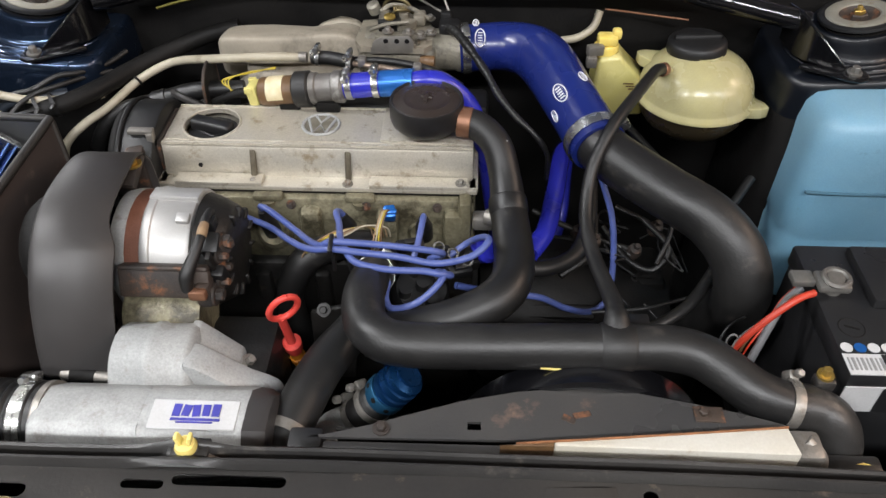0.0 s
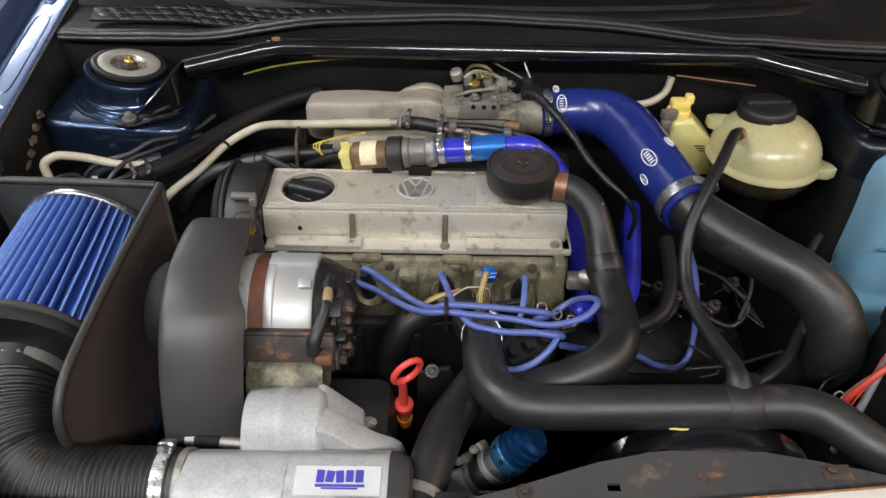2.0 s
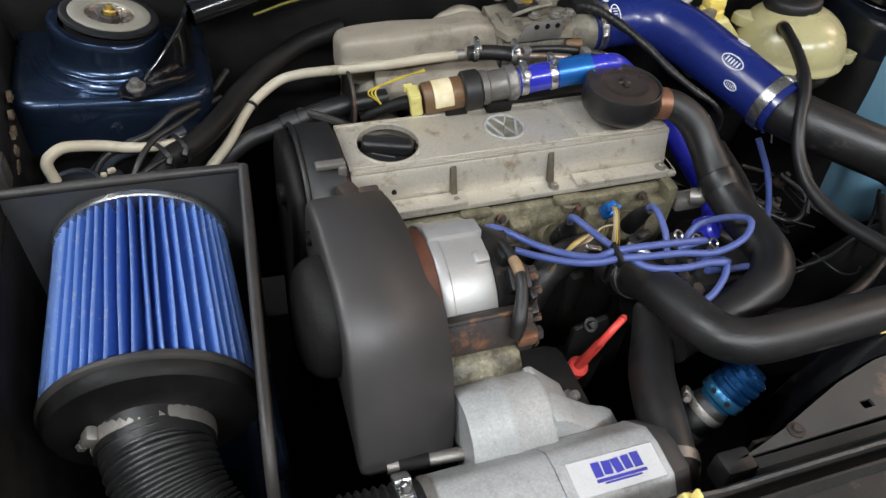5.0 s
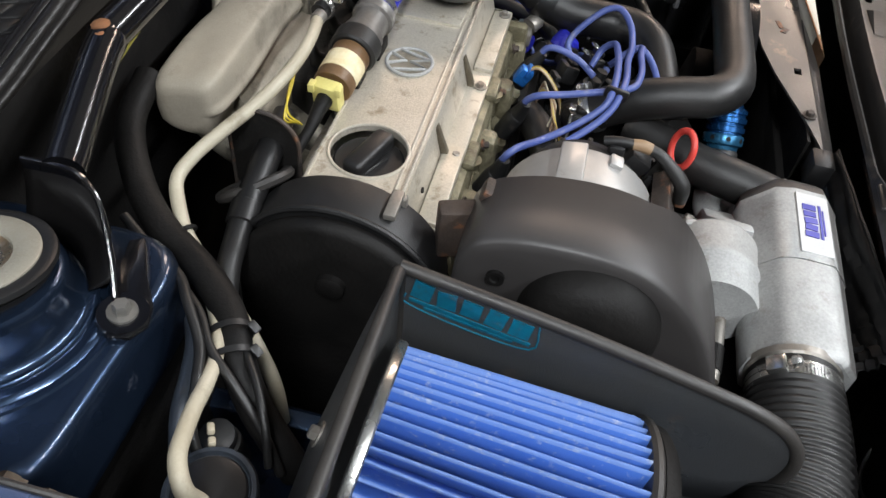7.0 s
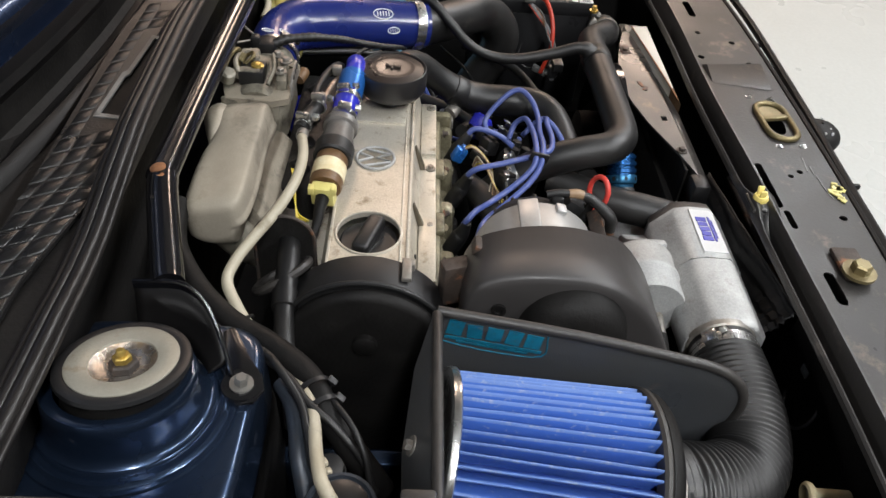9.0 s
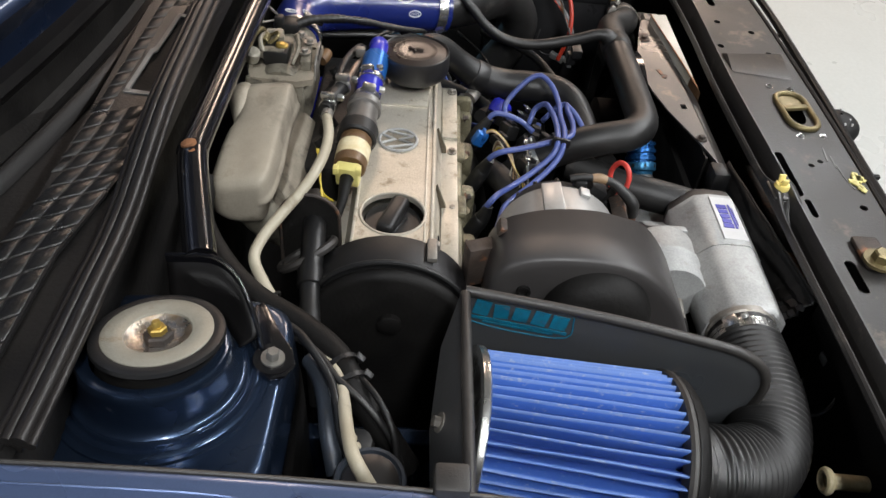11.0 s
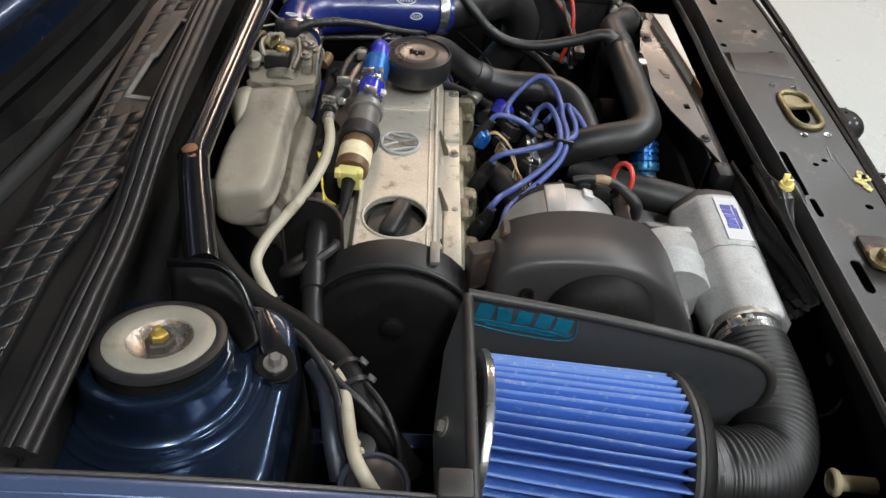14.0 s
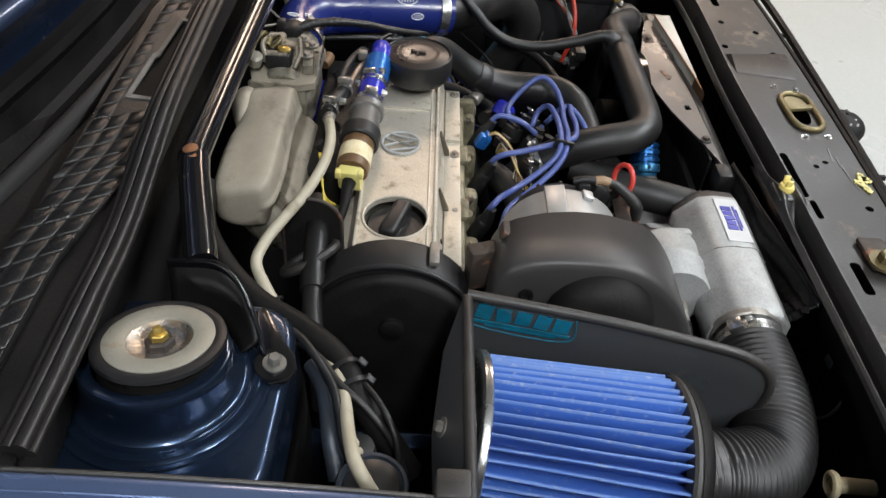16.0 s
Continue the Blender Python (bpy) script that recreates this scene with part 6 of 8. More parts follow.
alt_ring("rear_casing", -0.098, -0.066, [(0.063, 0), (0.060, 0.3), (0.050, 0.9), (0.044, 1.0)], M_OILY)
for k in range(12):
    a = 2 * math.pi * k / 12
    bm = bmesh.new()
    rbox(bm, (-0.074, AO.y + 0.043 * math.cos(a), AO.z + 0.043 * math.sin(a)), (0.022, 0.014, 0.005), 0.0015, 1, pose(0, 0, 0, math.degrees(a), 0, 0))
    part("cooling_rib", bm, M_OILY, alt)
bm = bmesh.new()
rbox(bm, (-0.078, -0.178, 0.842), (0.020, 0.022, 0.024), 0.003, 2, pose(0, 0, 0, 30, 0, 0))
rbox(bm, (-0.072, -0.195, 0.815), (0.018, 0.014, 0.03), 0.003, 2, pose(0, 0, 0, 20, 0, 0))
part("regulator", bm, M_PLASTIC, alt)
bm = bmesh.new()
tube(bm, [(-0.082, -0.186, 0.863), (-0.083, -0.196, 0.860), (-0.086, -0.206, 0.8535), (-0.090, -0.216, 0.846), (-0.093, -0.222, 0.838), (-0.094, -0.224, 0.824)], [0.0046, 0.0050, 0.0058, 0.0066, 0.0072, 0.0060], 12)
part("cable_boot", bm, M_RUBBER, alt)
bm = bmesh.new()
tube(bm, [(-0.0825, -0.172, 0.8645), (-0.082, -0.180, 0.8645), (-0.082, -0.188, 0.8625)], [0.0048, 0.0054, 0.0052], 12)
part("tan_sleeve", bm, M_TAN, alt, "tan plastic cable sleeve")
bm = bmesh.new()
tube(bm, [(-0.083, -0.148, 0.862), (-0.083, -0.160, 0.8650), (-0.0825, -0.174, 0.8645)], 0.0044, 12)
rbox(bm, (-0.083, -0.160, 0.856), (0.016, 0.014, 0.014), 0.003, 2)
part("terminal_boot", bm, M_PLASTIC, alt)
for yy, zz in ((-0.172, 0.846), (-0.190, 0.838), (-0.186, 0.820), (-0.200, 0.812)):
    bm = bmesh.new()
    bolt(bm, (-0.070, yy, zz), (1, -0.15, 0.2), 0.0042, 0.010)
    part("terminal_nut", bm, M_RUST, alt, "rusty terminal nut")
bm = bmesh.new()
rbox(bm, (-0.074, -0.196, 0.828), (0.006, 0.010, 0.052), 0.002, 2, pose(0, 0, 0, 18, 0, 0))
rbox(bm, (-0.080, -0.205, 0.805), (0.014, 0.012, 0.022), 0.003, 2)
part("terminal_strap", bm, M_OILY, alt)
bm = bmesh.new()
rbox(bm, (-0.084, -0.226, 0.820), (0.018, 0.010, 0.012), 0.003)
part("copper_lug", bm, M_COPPER, alt)
bm = bmesh.new()
rbox(bm, (-0.120, -0.2135, 0.822), (0.092, 0.010, 0.030), 0.003, 2, pose(0, 0, 0, -24, 0, 0))
rbox(bm, (-0.120, -0.205, 0.836), (0.090, 0.016, 0.005), 0.002, 2, pose(0, 0, 0, -30, 0, 0))
rbox(bm, (-0.081, -0.214, 0.812), (0.016, 0.020, 0.030), 0.004, 2)
part("bracket", bm, M_RUST, alt, "rusty steel alternator bracket")
bm = bmesh.new()
bolt(bm, (-0.073, -0.214, 0.808), (1, 0, 0), 0.007, 0.009)
part("bolt", bm, M_RUST, alt)
bm = bmesh.new()
bolt(bm, (-0.066, -0.175, 0.842), (1, -0.2, 0.3), 0.006, 0.008)
part("bolt", bm, M_RUST, alt)
bm = bmesh.new()
lathe(bm, [(0, 0), (0.034, 0), (0.036, 0.004), (0.036, 0.07), (0.032, 0.078), (0, 0.078)], axis_m((-0.165, -0.208, 0.772), (1, 0, 0)), 32)
part("tensioner_body", bm, M_HEAD, alt)
bm = bmesh.new()
rbox(bm, (-0.196, -0.048, 0.835), (0.018, 0.034, 0.05), 0.003, 2, pose(0, 0, 0, 0, 0, 20))
rbox(bm, (-0.186, -0.085, 0.866), (0.02, 0.05, 0.012), 0.003, 2, pose(0, 0, 0, 20, 0, 0))
part("mounting_arm", bm, M_RUST, alt, "brown rusty mounting arm")
bm = bmesh.new()
bolt(bm, (-0.183, -0.085, 0.872), (0, 0, 1), 0.006, 0.008)
part("arm_bolt", bm, M_BRASS, alt)

guard = thing("belt_guard", (-0.21, -0.16, 0.74), "satin dark grey plastic belt guard", "belt guard")
PROF = [(-0.052, 0.805), (-0.054, 0.845), (-0.058, 0.862), (-0.068, 0.876), (-0.085, 0.8845), (-0.11, 0.889), (-0.14, 0.890), (-0.168, 0.8875), (-0.196, 0.878), (-0.223, 0.858), (-0.245, 0.830), (-0.262, 0.798), (-0.275, 0.766), (-0.280, 0.750)]
CEN = Vector((0, -0.15, 0.79))
bm = bmesh.new()
PROF = [(p.y, p.z) for p in smooth_line([(0, *q) for q in PROF], 4)]


def guard_edge(y, z):
    """The guard's inner edge steps out below its shoulder."""
    upper = np.interp(y, (-0.19, -0.167, -0.14, -0.11, -0.085), (-0.1695, -0.170, -0.1705, -0.1725, -0.176))
    lower = np.interp(z, (0.750, 0.795, 0.87), (-0.1655, -0.1610, -0.1588))
    return float(upper + (lower - upper) * min(1.0, max(0.0, (0.882 - z) / 0.014)) * (1.0 if y < -0.17 else 0.0))


cols = [(None, 1.0), (-0.2350, 1.0), (-0.2395, 0.994), (-0.2425, 0.983), (-0.2442, 0.965), (-0.2452, 0.90), (-0.2448, 0.80)]
rows = []
for x, k in cols:
    rows.append([bm.verts.new((guard_edge(y, z) if x is None else x, CEN.y + (y - CEN.y) * k, CEN.z + (z - CEN.z) * k)) for y, z in PROF])
for a, b in zip(rows, rows[1:]):
    for j in range(len(PROF) - 1):
        bm.faces.new((a[j], a[j + 1], b[j + 1], b[j]))
bm.faces.new(rows[-1])
ob = part("shell", bm, M_GUARD, guard, "", 50)
so = ob.modifiers.new("thickness", "SOLIDIFY")
so.thickness, so.offset = 0.003, -1
bm = bmesh.new()
lathe(bm, [(0.054, -0.002), (0.0535, 0.010), (0.050, 0.018), (0.044, 0.0245), (0.034, 0.0285), (0.016, 0.0305), (0, 0.0308)], axis_m((-0.2440, -0.160, 0.822), (-1, 0, 0.05)), 48)
part("pulley_dome", bm, M_DARK, guard, "black rounded pulley cover")
bm = bmesh.new()
lathe(bm, [(0, 0), (0.007, 0), (0.007, 0.004), (0.004, 0.004), (0.0035, 0.002), (0, 0.002)], axis_m((-0.2445, -0.0865, 0.846), (-1, 0, 0.05)), 16)
part("screw", bm, M_DARK, guard)

blow = thing("blower_casting", (-0.1, -0.27, 0.68), "silver cast alloy blower housing", "blower")
bm = bmesh.new()
lathe(bm, [(0, 0), (0.040, 0), (0.0415, 0.003), (0.0415, 0.030), (0.0435, 0.033), (0.0435, 0.040), (0.0415, 0.043), (0.0425, 0.070), (0.039, 0.076), (0.030, 0.080), (0, 0.080)], axis_m((-0.157, -0.270, 0.763), (1, 0, 0)), 44)
part("drum", bm, M_SILVER, blow)
bm = bmesh.new()
prism(bm, [(-0.085, 0.800), (-0.074, 0.797), (-0.053, 0.779), (-0.030, 0.760), (-0.014, 0.752), (-0.004, 0.744), (0.006, 0.708), (-0.09, 0.690)], "y", -0.300, -0.268, 0.004, 2)
prism(bm, [(-0.09, 0.797), (-0.082, 0.797), (-0.045, 0.757), (-0.04, 0.70), (-0.09, 0.70)], "y", -0.270, -0.238, 0.003, 2)
part("gusset", bm, M_SILVER, blow)
bm = bmesh.new()
tube(bm, [(-0.222, -0.276, 0.752), (-0.195, -0.279, 0.753), (-0.14, -0.284, 0.755), (-0.10, -0.287, 0.757)], [0.0065, 0.0065, 0.006, 0.006], 14)
part("rod", bm, M_STEEL, blow)
bm = bmesh.new()
tube(bm, [(-0.212, -0.277, 0.752), (-0.186, -0.2795, 0.753)], 0.0078, 14, 1, smooth=False)
part("rod_sleeve", bm, M_DARK, blow)
bm = bmesh.new()
bolt(bm, (-0.040, -0.252, 0.748), (0.5, -0.2, 0.8), 0.005, 0.010)
part("bolt", bm, M_STEEL, blow)
bm = bmesh.new()
rbox(bm, (-0.105, -0.23, 0.70), (0.18, 0.10, 0.10), 0.02, 2)
part("lower_body", bm, M_OILY, blow)

can = thing("silencer_canister", (-0.1, -0.34, 0.70), "silver cast intake canister with white sticker", "canister")
SEC = [(-0.297, 0.752), (-0.298, 0.770), (-0.3225, 0.7970), (-0.340, 0.8005), (-0.368, 0.7990), (-0.387, 0.778), (-0.388, 0.753), (-0.37, 0.726), (-0.33, 0.718), (-0.304, 0.730)]
bm = bmesh.new()
cy, cz = -0.341, 0.761
rows = []
for x, k in ((-0.206, 0.86), (-0.203, 0.94), (-0.196, 0.97), (-0.105, 0.985), (-0.1045, 1.0), (-0.02, 1.0), (-0.012, 0.99)):
    rows.append([bm.verts.new((x, cy + (y - cy) * k, cz + (z - cz) * k)) for y, z in SEC])
for a, b in zip(rows, rows[1:]):
    for j in range(len(SEC)):
        bm.faces.new((a[j], a[(j + 1) % len(SEC)], b[(j + 1) % len(SEC)], b[j]))
bm.faces.new(rows[0])
es = [e for e in bm.edges if abs(e.verts[0].co.x - e.verts[1].co.x) > 0.01]
bmesh.ops.bevel(bm, geom=es, offset=0.006, segments=3, profile=0.5, affect="EDGES")
part("shell", bm, M_SILVER, can)
bm = bmesh.new()
rows = []
for x, k in ((-0.0125, 0.985), (-0.002, 0.95), (0.007, 0.82), (0.010, 0.6)):
    rows.append([bm.verts.new((x, cy + (y - cy) * k, cz + (z - cz) * k)) for y, z in SEC])
for a, b in zip(rows, rows[1:]):
    for j in range(len(SEC)):
        bm.faces.new((a[j], a[(j + 1) % len(SEC)], b[(j + 1) % len(SEC)], b[j]))
bm.faces.new(rows[-1])
part("end_cap", bm, M_GUARD, can, "dark grey end cap")
bm = bmesh.new()
lathe(bm, [(0, 0), (0.034, 0), (0.034, 0.022), (0.038, 0.026), (0.038, 0.032), (0, 0.032)], axis_m((-0.232, -0.339, 0.762), (1, 0, 0)), 36)
part("neck", bm, M_STEEL, can)
# sticker on the sloping top facet
sm = Matrix.Translation((-0.057, -0.3535, 0.8004)) @ pose(0, 0, 0, 3.0, 0, 0)
bm = bmesh.new()
rbox(bm, sm @ Vector((0, 0, -0.0005)), (0.078, 0.030, 0.0016), 0.0005, 1, sm.to_3x3().to_4x4())
stick = part("sticker", bm, M_LABEL, can, "white sticker with a blue hand-drawn mark")


def scrawl(parent, m, w, h, mat, name, seed, thick, n=5):
    """A maker's mark as a row of plain slanted strokes over bars, not lettered."""
    rnd = random.Random(seed)
    turn = m.to_3x3().to_4x4()
    for k in range(n):
        x0, cell = -w / 2 + w * k / n, w / n
        lo, hi = -h * 0.12 + h * rnd.uniform(-0.03, 0.03), h * 0.46 + h * rnd.uniform(-0.07, 0.0)
        tall, lean = hi - lo, pose(0, 0, 0, 0, 0, rnd.uniform(-6, 6))
        bm = bmesh.new()
        rbox(bm, m @ Vector((x0 + cell * 0.5, (lo + hi) / 2, 0)), (cell * rnd.uniform(0.74, 0.84), tall, thick), 0, 1, turn @ lean)
        part(name + "_block", bm, mat, parent)
    for v, a, b in ((-0.27, 1.0, 0.11), (-0.40, 0.74, 0.06)):
        bm = bmesh.new()
        rbox(bm, m @ Vector((w * 0.01, h * v, 0)), (w * a, h * b, thick), 0, 1, turn)
        part(name + "_bar", bm, mat, parent)


scrawl(stick, sm @ pose(0.002, 0.0005, 0.0008), 0.044, 0.022, M_INK, "blue_mark", 3, 0.0008)
clamp("hose_clamp", can, (-0.222, -0.339, 0.762), (1, 0, 0), 0.0365, 0.014, (0, 0.62, 0.78), M_CLAMP)

cor = bmesh.new()
tube(cor, [(-0.212, -0.339, 0.762), (-0.235, -0.339, 0.7615), (-0.265, -0.339, 0.760), (-0.30, -0.338, 0.758), (-0.338, -0.329, 0.757), (-0.366, -0.310, 0.761), (-0.385, -0.280, 0.773), (-0.394, -0.25, 0.784), (-0.3985, -0.222, 0.790)],
     [0.036, 0.0375, 0.039, 0.039, 0.039, 0.0395, 0.040, 0.041, 0.041], 40, 10, step=0.0011, wave=lambda s: 1.0 + 0.042 * math.sin(2 * math.pi * s / 0.0068))
corr = thing("corrugated_hose", (-0.33, -0.34, 0.71), "black corrugated rubber air intake hose", "hose")
part("bellows", cor, M_RUBBER, corr, "", 80)
bm = bmesh.new()
tube(bm, [(-0.205, -0.339, 0.762), (-0.240, -0.339, 0.7613)], 0.0362, 36, 1, smooth=False)
part("cuff", bm, M_RUBBER, corr)
bm = bmesh.new()
tube(bm, [(-0.396, -0.238, 0.786), (-0.398, -0.212, 0.791)], 0.0432, 36, 1, smooth=False)
part("cuff", bm, M_RUBBER, corr)

# ---- air filter and heat shield ----
fil = thing("air_filter", (-0.387, -0.12, 0.70), "blue pleated cone air filter with steel end ring", "air filter")
FA, FB = Vector((-0.391, -0.0330, 0.8140)), Vector((-0.3965, -0.1975, 0.7890))
fw = (FB - FA).normalized()
fm = axis_m(FA, fw)
FL = (FB - FA).length
bm = bmesh.new()
rows = []
NP = 50
rnd = random.Random(5)
jit = [rnd.uniform(-0.12, 0.12) for _ in range(NP)]
dep = [rnd.uniform(0.88, 1.12) for _ in range(NP)]
lean = [rnd.uniform(-0.10, 0.10) for _ in range(NP)]
for k in range(13):
    t = k / 12
    R = 0.0752 + (0.0845 - 0.0752) * t
    row = []
    for j in range(NP):
        for q, rr in ((0.0, -3.8), (0.14, -3.0), (0.29, -0.7), (0.37, 0.50), (0.44, 0.93), (0.5, 1.0), (0.56, 0.93), (0.63, 0.50), (0.71, -0.7), (0.86, -3.0)):
            a = 2 * math.pi * (j + q + (jit[j] + lean[j] * (t - 0.5) + 0.05 * math.sin(5 * t + 2.3 * j) if 0.1 < q < 0.9 else 0)) / NP
            r = R - 0.0055 + 0.0055 * rr * (dep[j] if rr > 0 else 1.0)
            row.append(bm.verts.new(fm @ Vector((r * math.cos(a), r * math.sin(a), 0.0005 + (FL - 0.0045) * t))))
    rows.append(row)
n = len(rows[0])
for a, b in zip(rows, rows[1:]):
    for j in range(n):
        f = bm.faces.new((a[j], a[(j + 1) % n], b[(j + 1) % n], b[j]))
        f.material_index = 1 if 3 <= j % 10 <= 6 else 0
el = part("pleated_element", bm, M_FILTER, fil, "bright blue pleated cotton element", 60)
el.data.materials.append(M_RIDGE)
bm = bmesh.new()
lathe(bm, [(0, -0.007), (0.068, -0.007), (0.0750, -0.0068), (0.0775, -0.0055), (0.0782, -0.003), (0.0782, 0.0), (0.0770, 0.0012), (0.070, 0.0012), (0, 0.001)], fm, 60)
part("end_ring", bm, M_CLAMP, fil, "bright steel end ring")
bm = bmesh.new()
lathe(bm, [(0.072, FL - 0.008), (0.0848, FL - 0.0075), (0.0868, FL - 0.005), (0.0868, FL - 0.002), (0.0848, FL + 0.000), (0.076, FL + 0.003)], fm, 60)
part("rim", bm, M_TRIM, fil, "thin dull metal rim")
bm = bmesh.new()
lathe(bm, [(0.0842, FL + 0.001), (0.0835, FL + 0.008), (0.080, FL + 0.012), (0.062, FL + 0.014), (0.050, FL + 0.015), (0.0465, FL + 0.018), (0.0455, FL + 0.036), (0.03, FL + 0.036)], fm, 60)
part("rubber_flange", bm, M_DARK, fil, "black moulded rubber flange")
clamp("hose_clamp", fil, FA + fw * (FL + 0.024), fw, 0.0455, 0.012, 150, M_STEEL)

sh = thing("heat_shield", (-0.33, -0.1, 0.56), "black sheet heat shield with rubber edge trim", "heat shield")
SIDE = [(-0.026, 0.889), (-0.15, 0.876), (-0.245, 0.860), (-0.278, 0.852), (-0.298, 0.840), (-0.310, 0.822), (-0.313, 0.80), (-0.308, 0.77), (-0.300, 0.735), (-0.288, 0.70), (-0.27, 0.66), (-0.25, 0.56), (-0.026, 0.56)]


def shield_x(y):
    return -0.2935 - 0.055 * max(0.0, -0.03 - y) * 1.6


bm = bmesh.new()
lo = [bm.verts.new((shield_x(y), y, z)) for y, z in SIDE]
hi = [bm.verts.new((shield_x(y) + 0.002, y, z)) for y, z in SIDE]
bm.faces.new(lo), bm.faces.new(hi[::-1])
for i in range(len(SIDE)):
    j = (i + 1) % len(SIDE)
    bm.faces.new((lo[i], lo[j], hi[j], hi[i]))
side = part("side_plate", bm, M_SHIELD, sh, "satin black plate with turquoise print")
# added sheet over the black plate; its brown is a painted warm reflection
bm = bmesh.new()
INNER = [(-0.030, 0.884), (-0.15, 0.8715), (-0.243, 0.8555), (-0.275, 0.848), (-0.294, 0.836), (-0.305, 0.820), (-0.308, 0.80), (-0.303, 0.77), (-0.295, 0.735), (-0.283, 0.70), (-0.265, 0.66), (-0.246, 0.57), (-0.030, 0.57)]
lo = [bm.verts.new((shield_x(y) + 0.0021, y, z)) for y, z in INNER]
hi = [bm.verts.new((shield_x(y) + 0.0028, y, z)) for y, z in INNER]
bm.faces.new(lo), bm.faces.new(hi[::-1])
for i in range(len(INNER)):
    j = (i + 1) % len(INNER)
    bm.faces.new((lo[i], lo[j], hi[j], hi[i]))
part("outer_coat", bm, M_BROWNREFLECT, sh, "added thin sheet coloured as the warm reflection on the engine side")
bm = bmesh.new()
prism(bm, [(-0.2915, 0.889), (-0.492, 0.893), (-0.492, 0.56), (-0.2915, 0.56)], "y", -0.027, -0.025)
part("rear_plate", bm, M_SHIELD, sh)
bm = bmesh.new()
vs = [[bm.verts.new((x, y + o, z)) for x, y, z in ((-0.294, -0.0235, 0.884), (-0.488, -0.0235, 0.888), (-0.488, -0.004, 0.842), (-0.400, -0.002, 0.836), (-0.320, -0.010, 0.845))] for o in (0.0, 0.0018)]
bm.faces.new(vs[0]), bm.faces.new(vs[1][::-1])
for i in range(5):
    j = (i + 1) % 5
    bm.faces.new((vs[0][i], vs[0][j], vs[1][j], vs[1][i]))
part("stay_plate", bm, M_SHIELD, sh, "slanted grey stay plate behind the shield")
bm = bmesh.new()
tube(bm, [(shield_x(y) + 0.001, y, z + 0.001) for y, z in SIDE[:-2]], 0.0048, 10, 4)
part("edge_trim", bm, M_TRIM, sh)
bm = bmesh.new()
tube(bm, [(-0.2925, -0.026, 0.60), (-0.2925, -0.026, 0.886), (-0.297, -0.026, 0.890), (-0.36, -0.026, 0.892), (-0.492, -0.026, 0.894)], 0.0045, 10, 1, smooth=False)
part("rear_trim", bm, M_TRIM, sh)
pm = Matrix.Translation((shield_x(-0.077) - 0.0006, -0.077, 0.864)) @ pose(0, 0, 0, 90, 0, -95.03) @ pose(0, 0, 0, 0, 0, -6)
scrawl(side, pm, 0.088, 0.030, M_TURQ, "turquoise_mark", 8, 0.0010)
bm = bmesh.new()
tube(bm, [pm @ Vector(p) for p in ((-0.046, -0.004, 0), (-0.044, -0.014, 0), (0.0, -0.018, 0), (0.046, -0.013, 0), (0.046, 0.014, 0))], 0.0007, 6, 4)
part("turquoise_outline", bm, M_TURQ, side)
bm = bmesh.new()
bolt(bm, (-0.405, -0.0085, 0.8535), (0.0, 0.92, 0.38), 0.005, 0.006)
part("bolt", bm, M_STEEL, sh)

# ---- dipstick, valve, ignition ----
dip = thing("dipstick", (0.0, -0.2, 0.62), "red plastic dipstick with loop handle", "dipstick")
bm = bmesh.new()
lc = Vector((0.000, -0.2295, 0.807))
dn = Vector((0.505, -0.825, -0.253)).normalized()
du = Vector((0.20, -0.10, 0.56))
du = (du - dn * du.dot(dn)).normalized()
dv = dn.cross(du)
pts = [lc + du * (0.0185 * math.cos(a)) + dv * (0.0150 * math.sin(a)) for a in np.linspace(0, 2 * math.pi, 33)]
tube(bm, pts, 0.0034, 10, 1, smooth=False, cap=False)
st = lc - du * 0.0175
du = (st - Vector((-0.006, -0.196, 0.690))).normalized()
tube(bm, [st, st - du * 0.030, st - du * 0.068], [0.0042, 0.0046, 0.0052], 12)
lc = st
part("handle", bm, M_RED, dip)
bm = bmesh.new()
lathe(bm, [(0, 0), (0.0075, 0), (0.010, 0.010), (0.0105, 0.024), (0.008, 0.026), (0, 0.026)], axis_m(lc - du * 0.086, du), 18)
part("collar", bm, M_RED, dip)
bm = bmesh.new()
lathe(bm, [(0, 0), (0.0075, 0), (0.0075, 0.012), (0.009, 0.013), (0.009, 0.020), (0.0075, 0.021), (0.0075, 0.034), (0, 0.034)], axis_m(lc - du * 0.120, du), 18)
part("funnel", bm, M_ORANGE, dip, "orange plastic dipstick funnel")
bm = bmesh.new()
tube(bm, [lc - du * 0.118, lc - du * 0.16, (-0.01, -0.12, 0.60), (-0.01, -0.07, 0.54)], 0.005, 10)
part("tube", bm, M_DARK, dip)

dvt = thing("diverter_valve", (0.12, -0.29, 0.69), "blue anodised diverter valve with stepped rings", "valve")
da = Vector((0.62, 0.05, 0.78)).normalized()
do = Vector((0.098, -0.289, 0.743))
bm = bmesh.new()
lathe(bm, [(0.014, 0.016), (0.0185, 0.016), (0.0185, 0.019), (0.0208, 0.020), (0.0208, 0.025), (0.0185, 0.026), (0.0185, 0.029), (0.0208, 0.030), (0.0208, 0.035), (0.0185, 0.036), (0.0185, 0.039), (0.0200, 0.040), (0.0200, 0.044), (0.014, 0.047), (0.014, 0.050), (0, 0.050)], axis_m(do, da), 40)
part("body", bm, M_DV, dvt)
bm = bmesh.new()
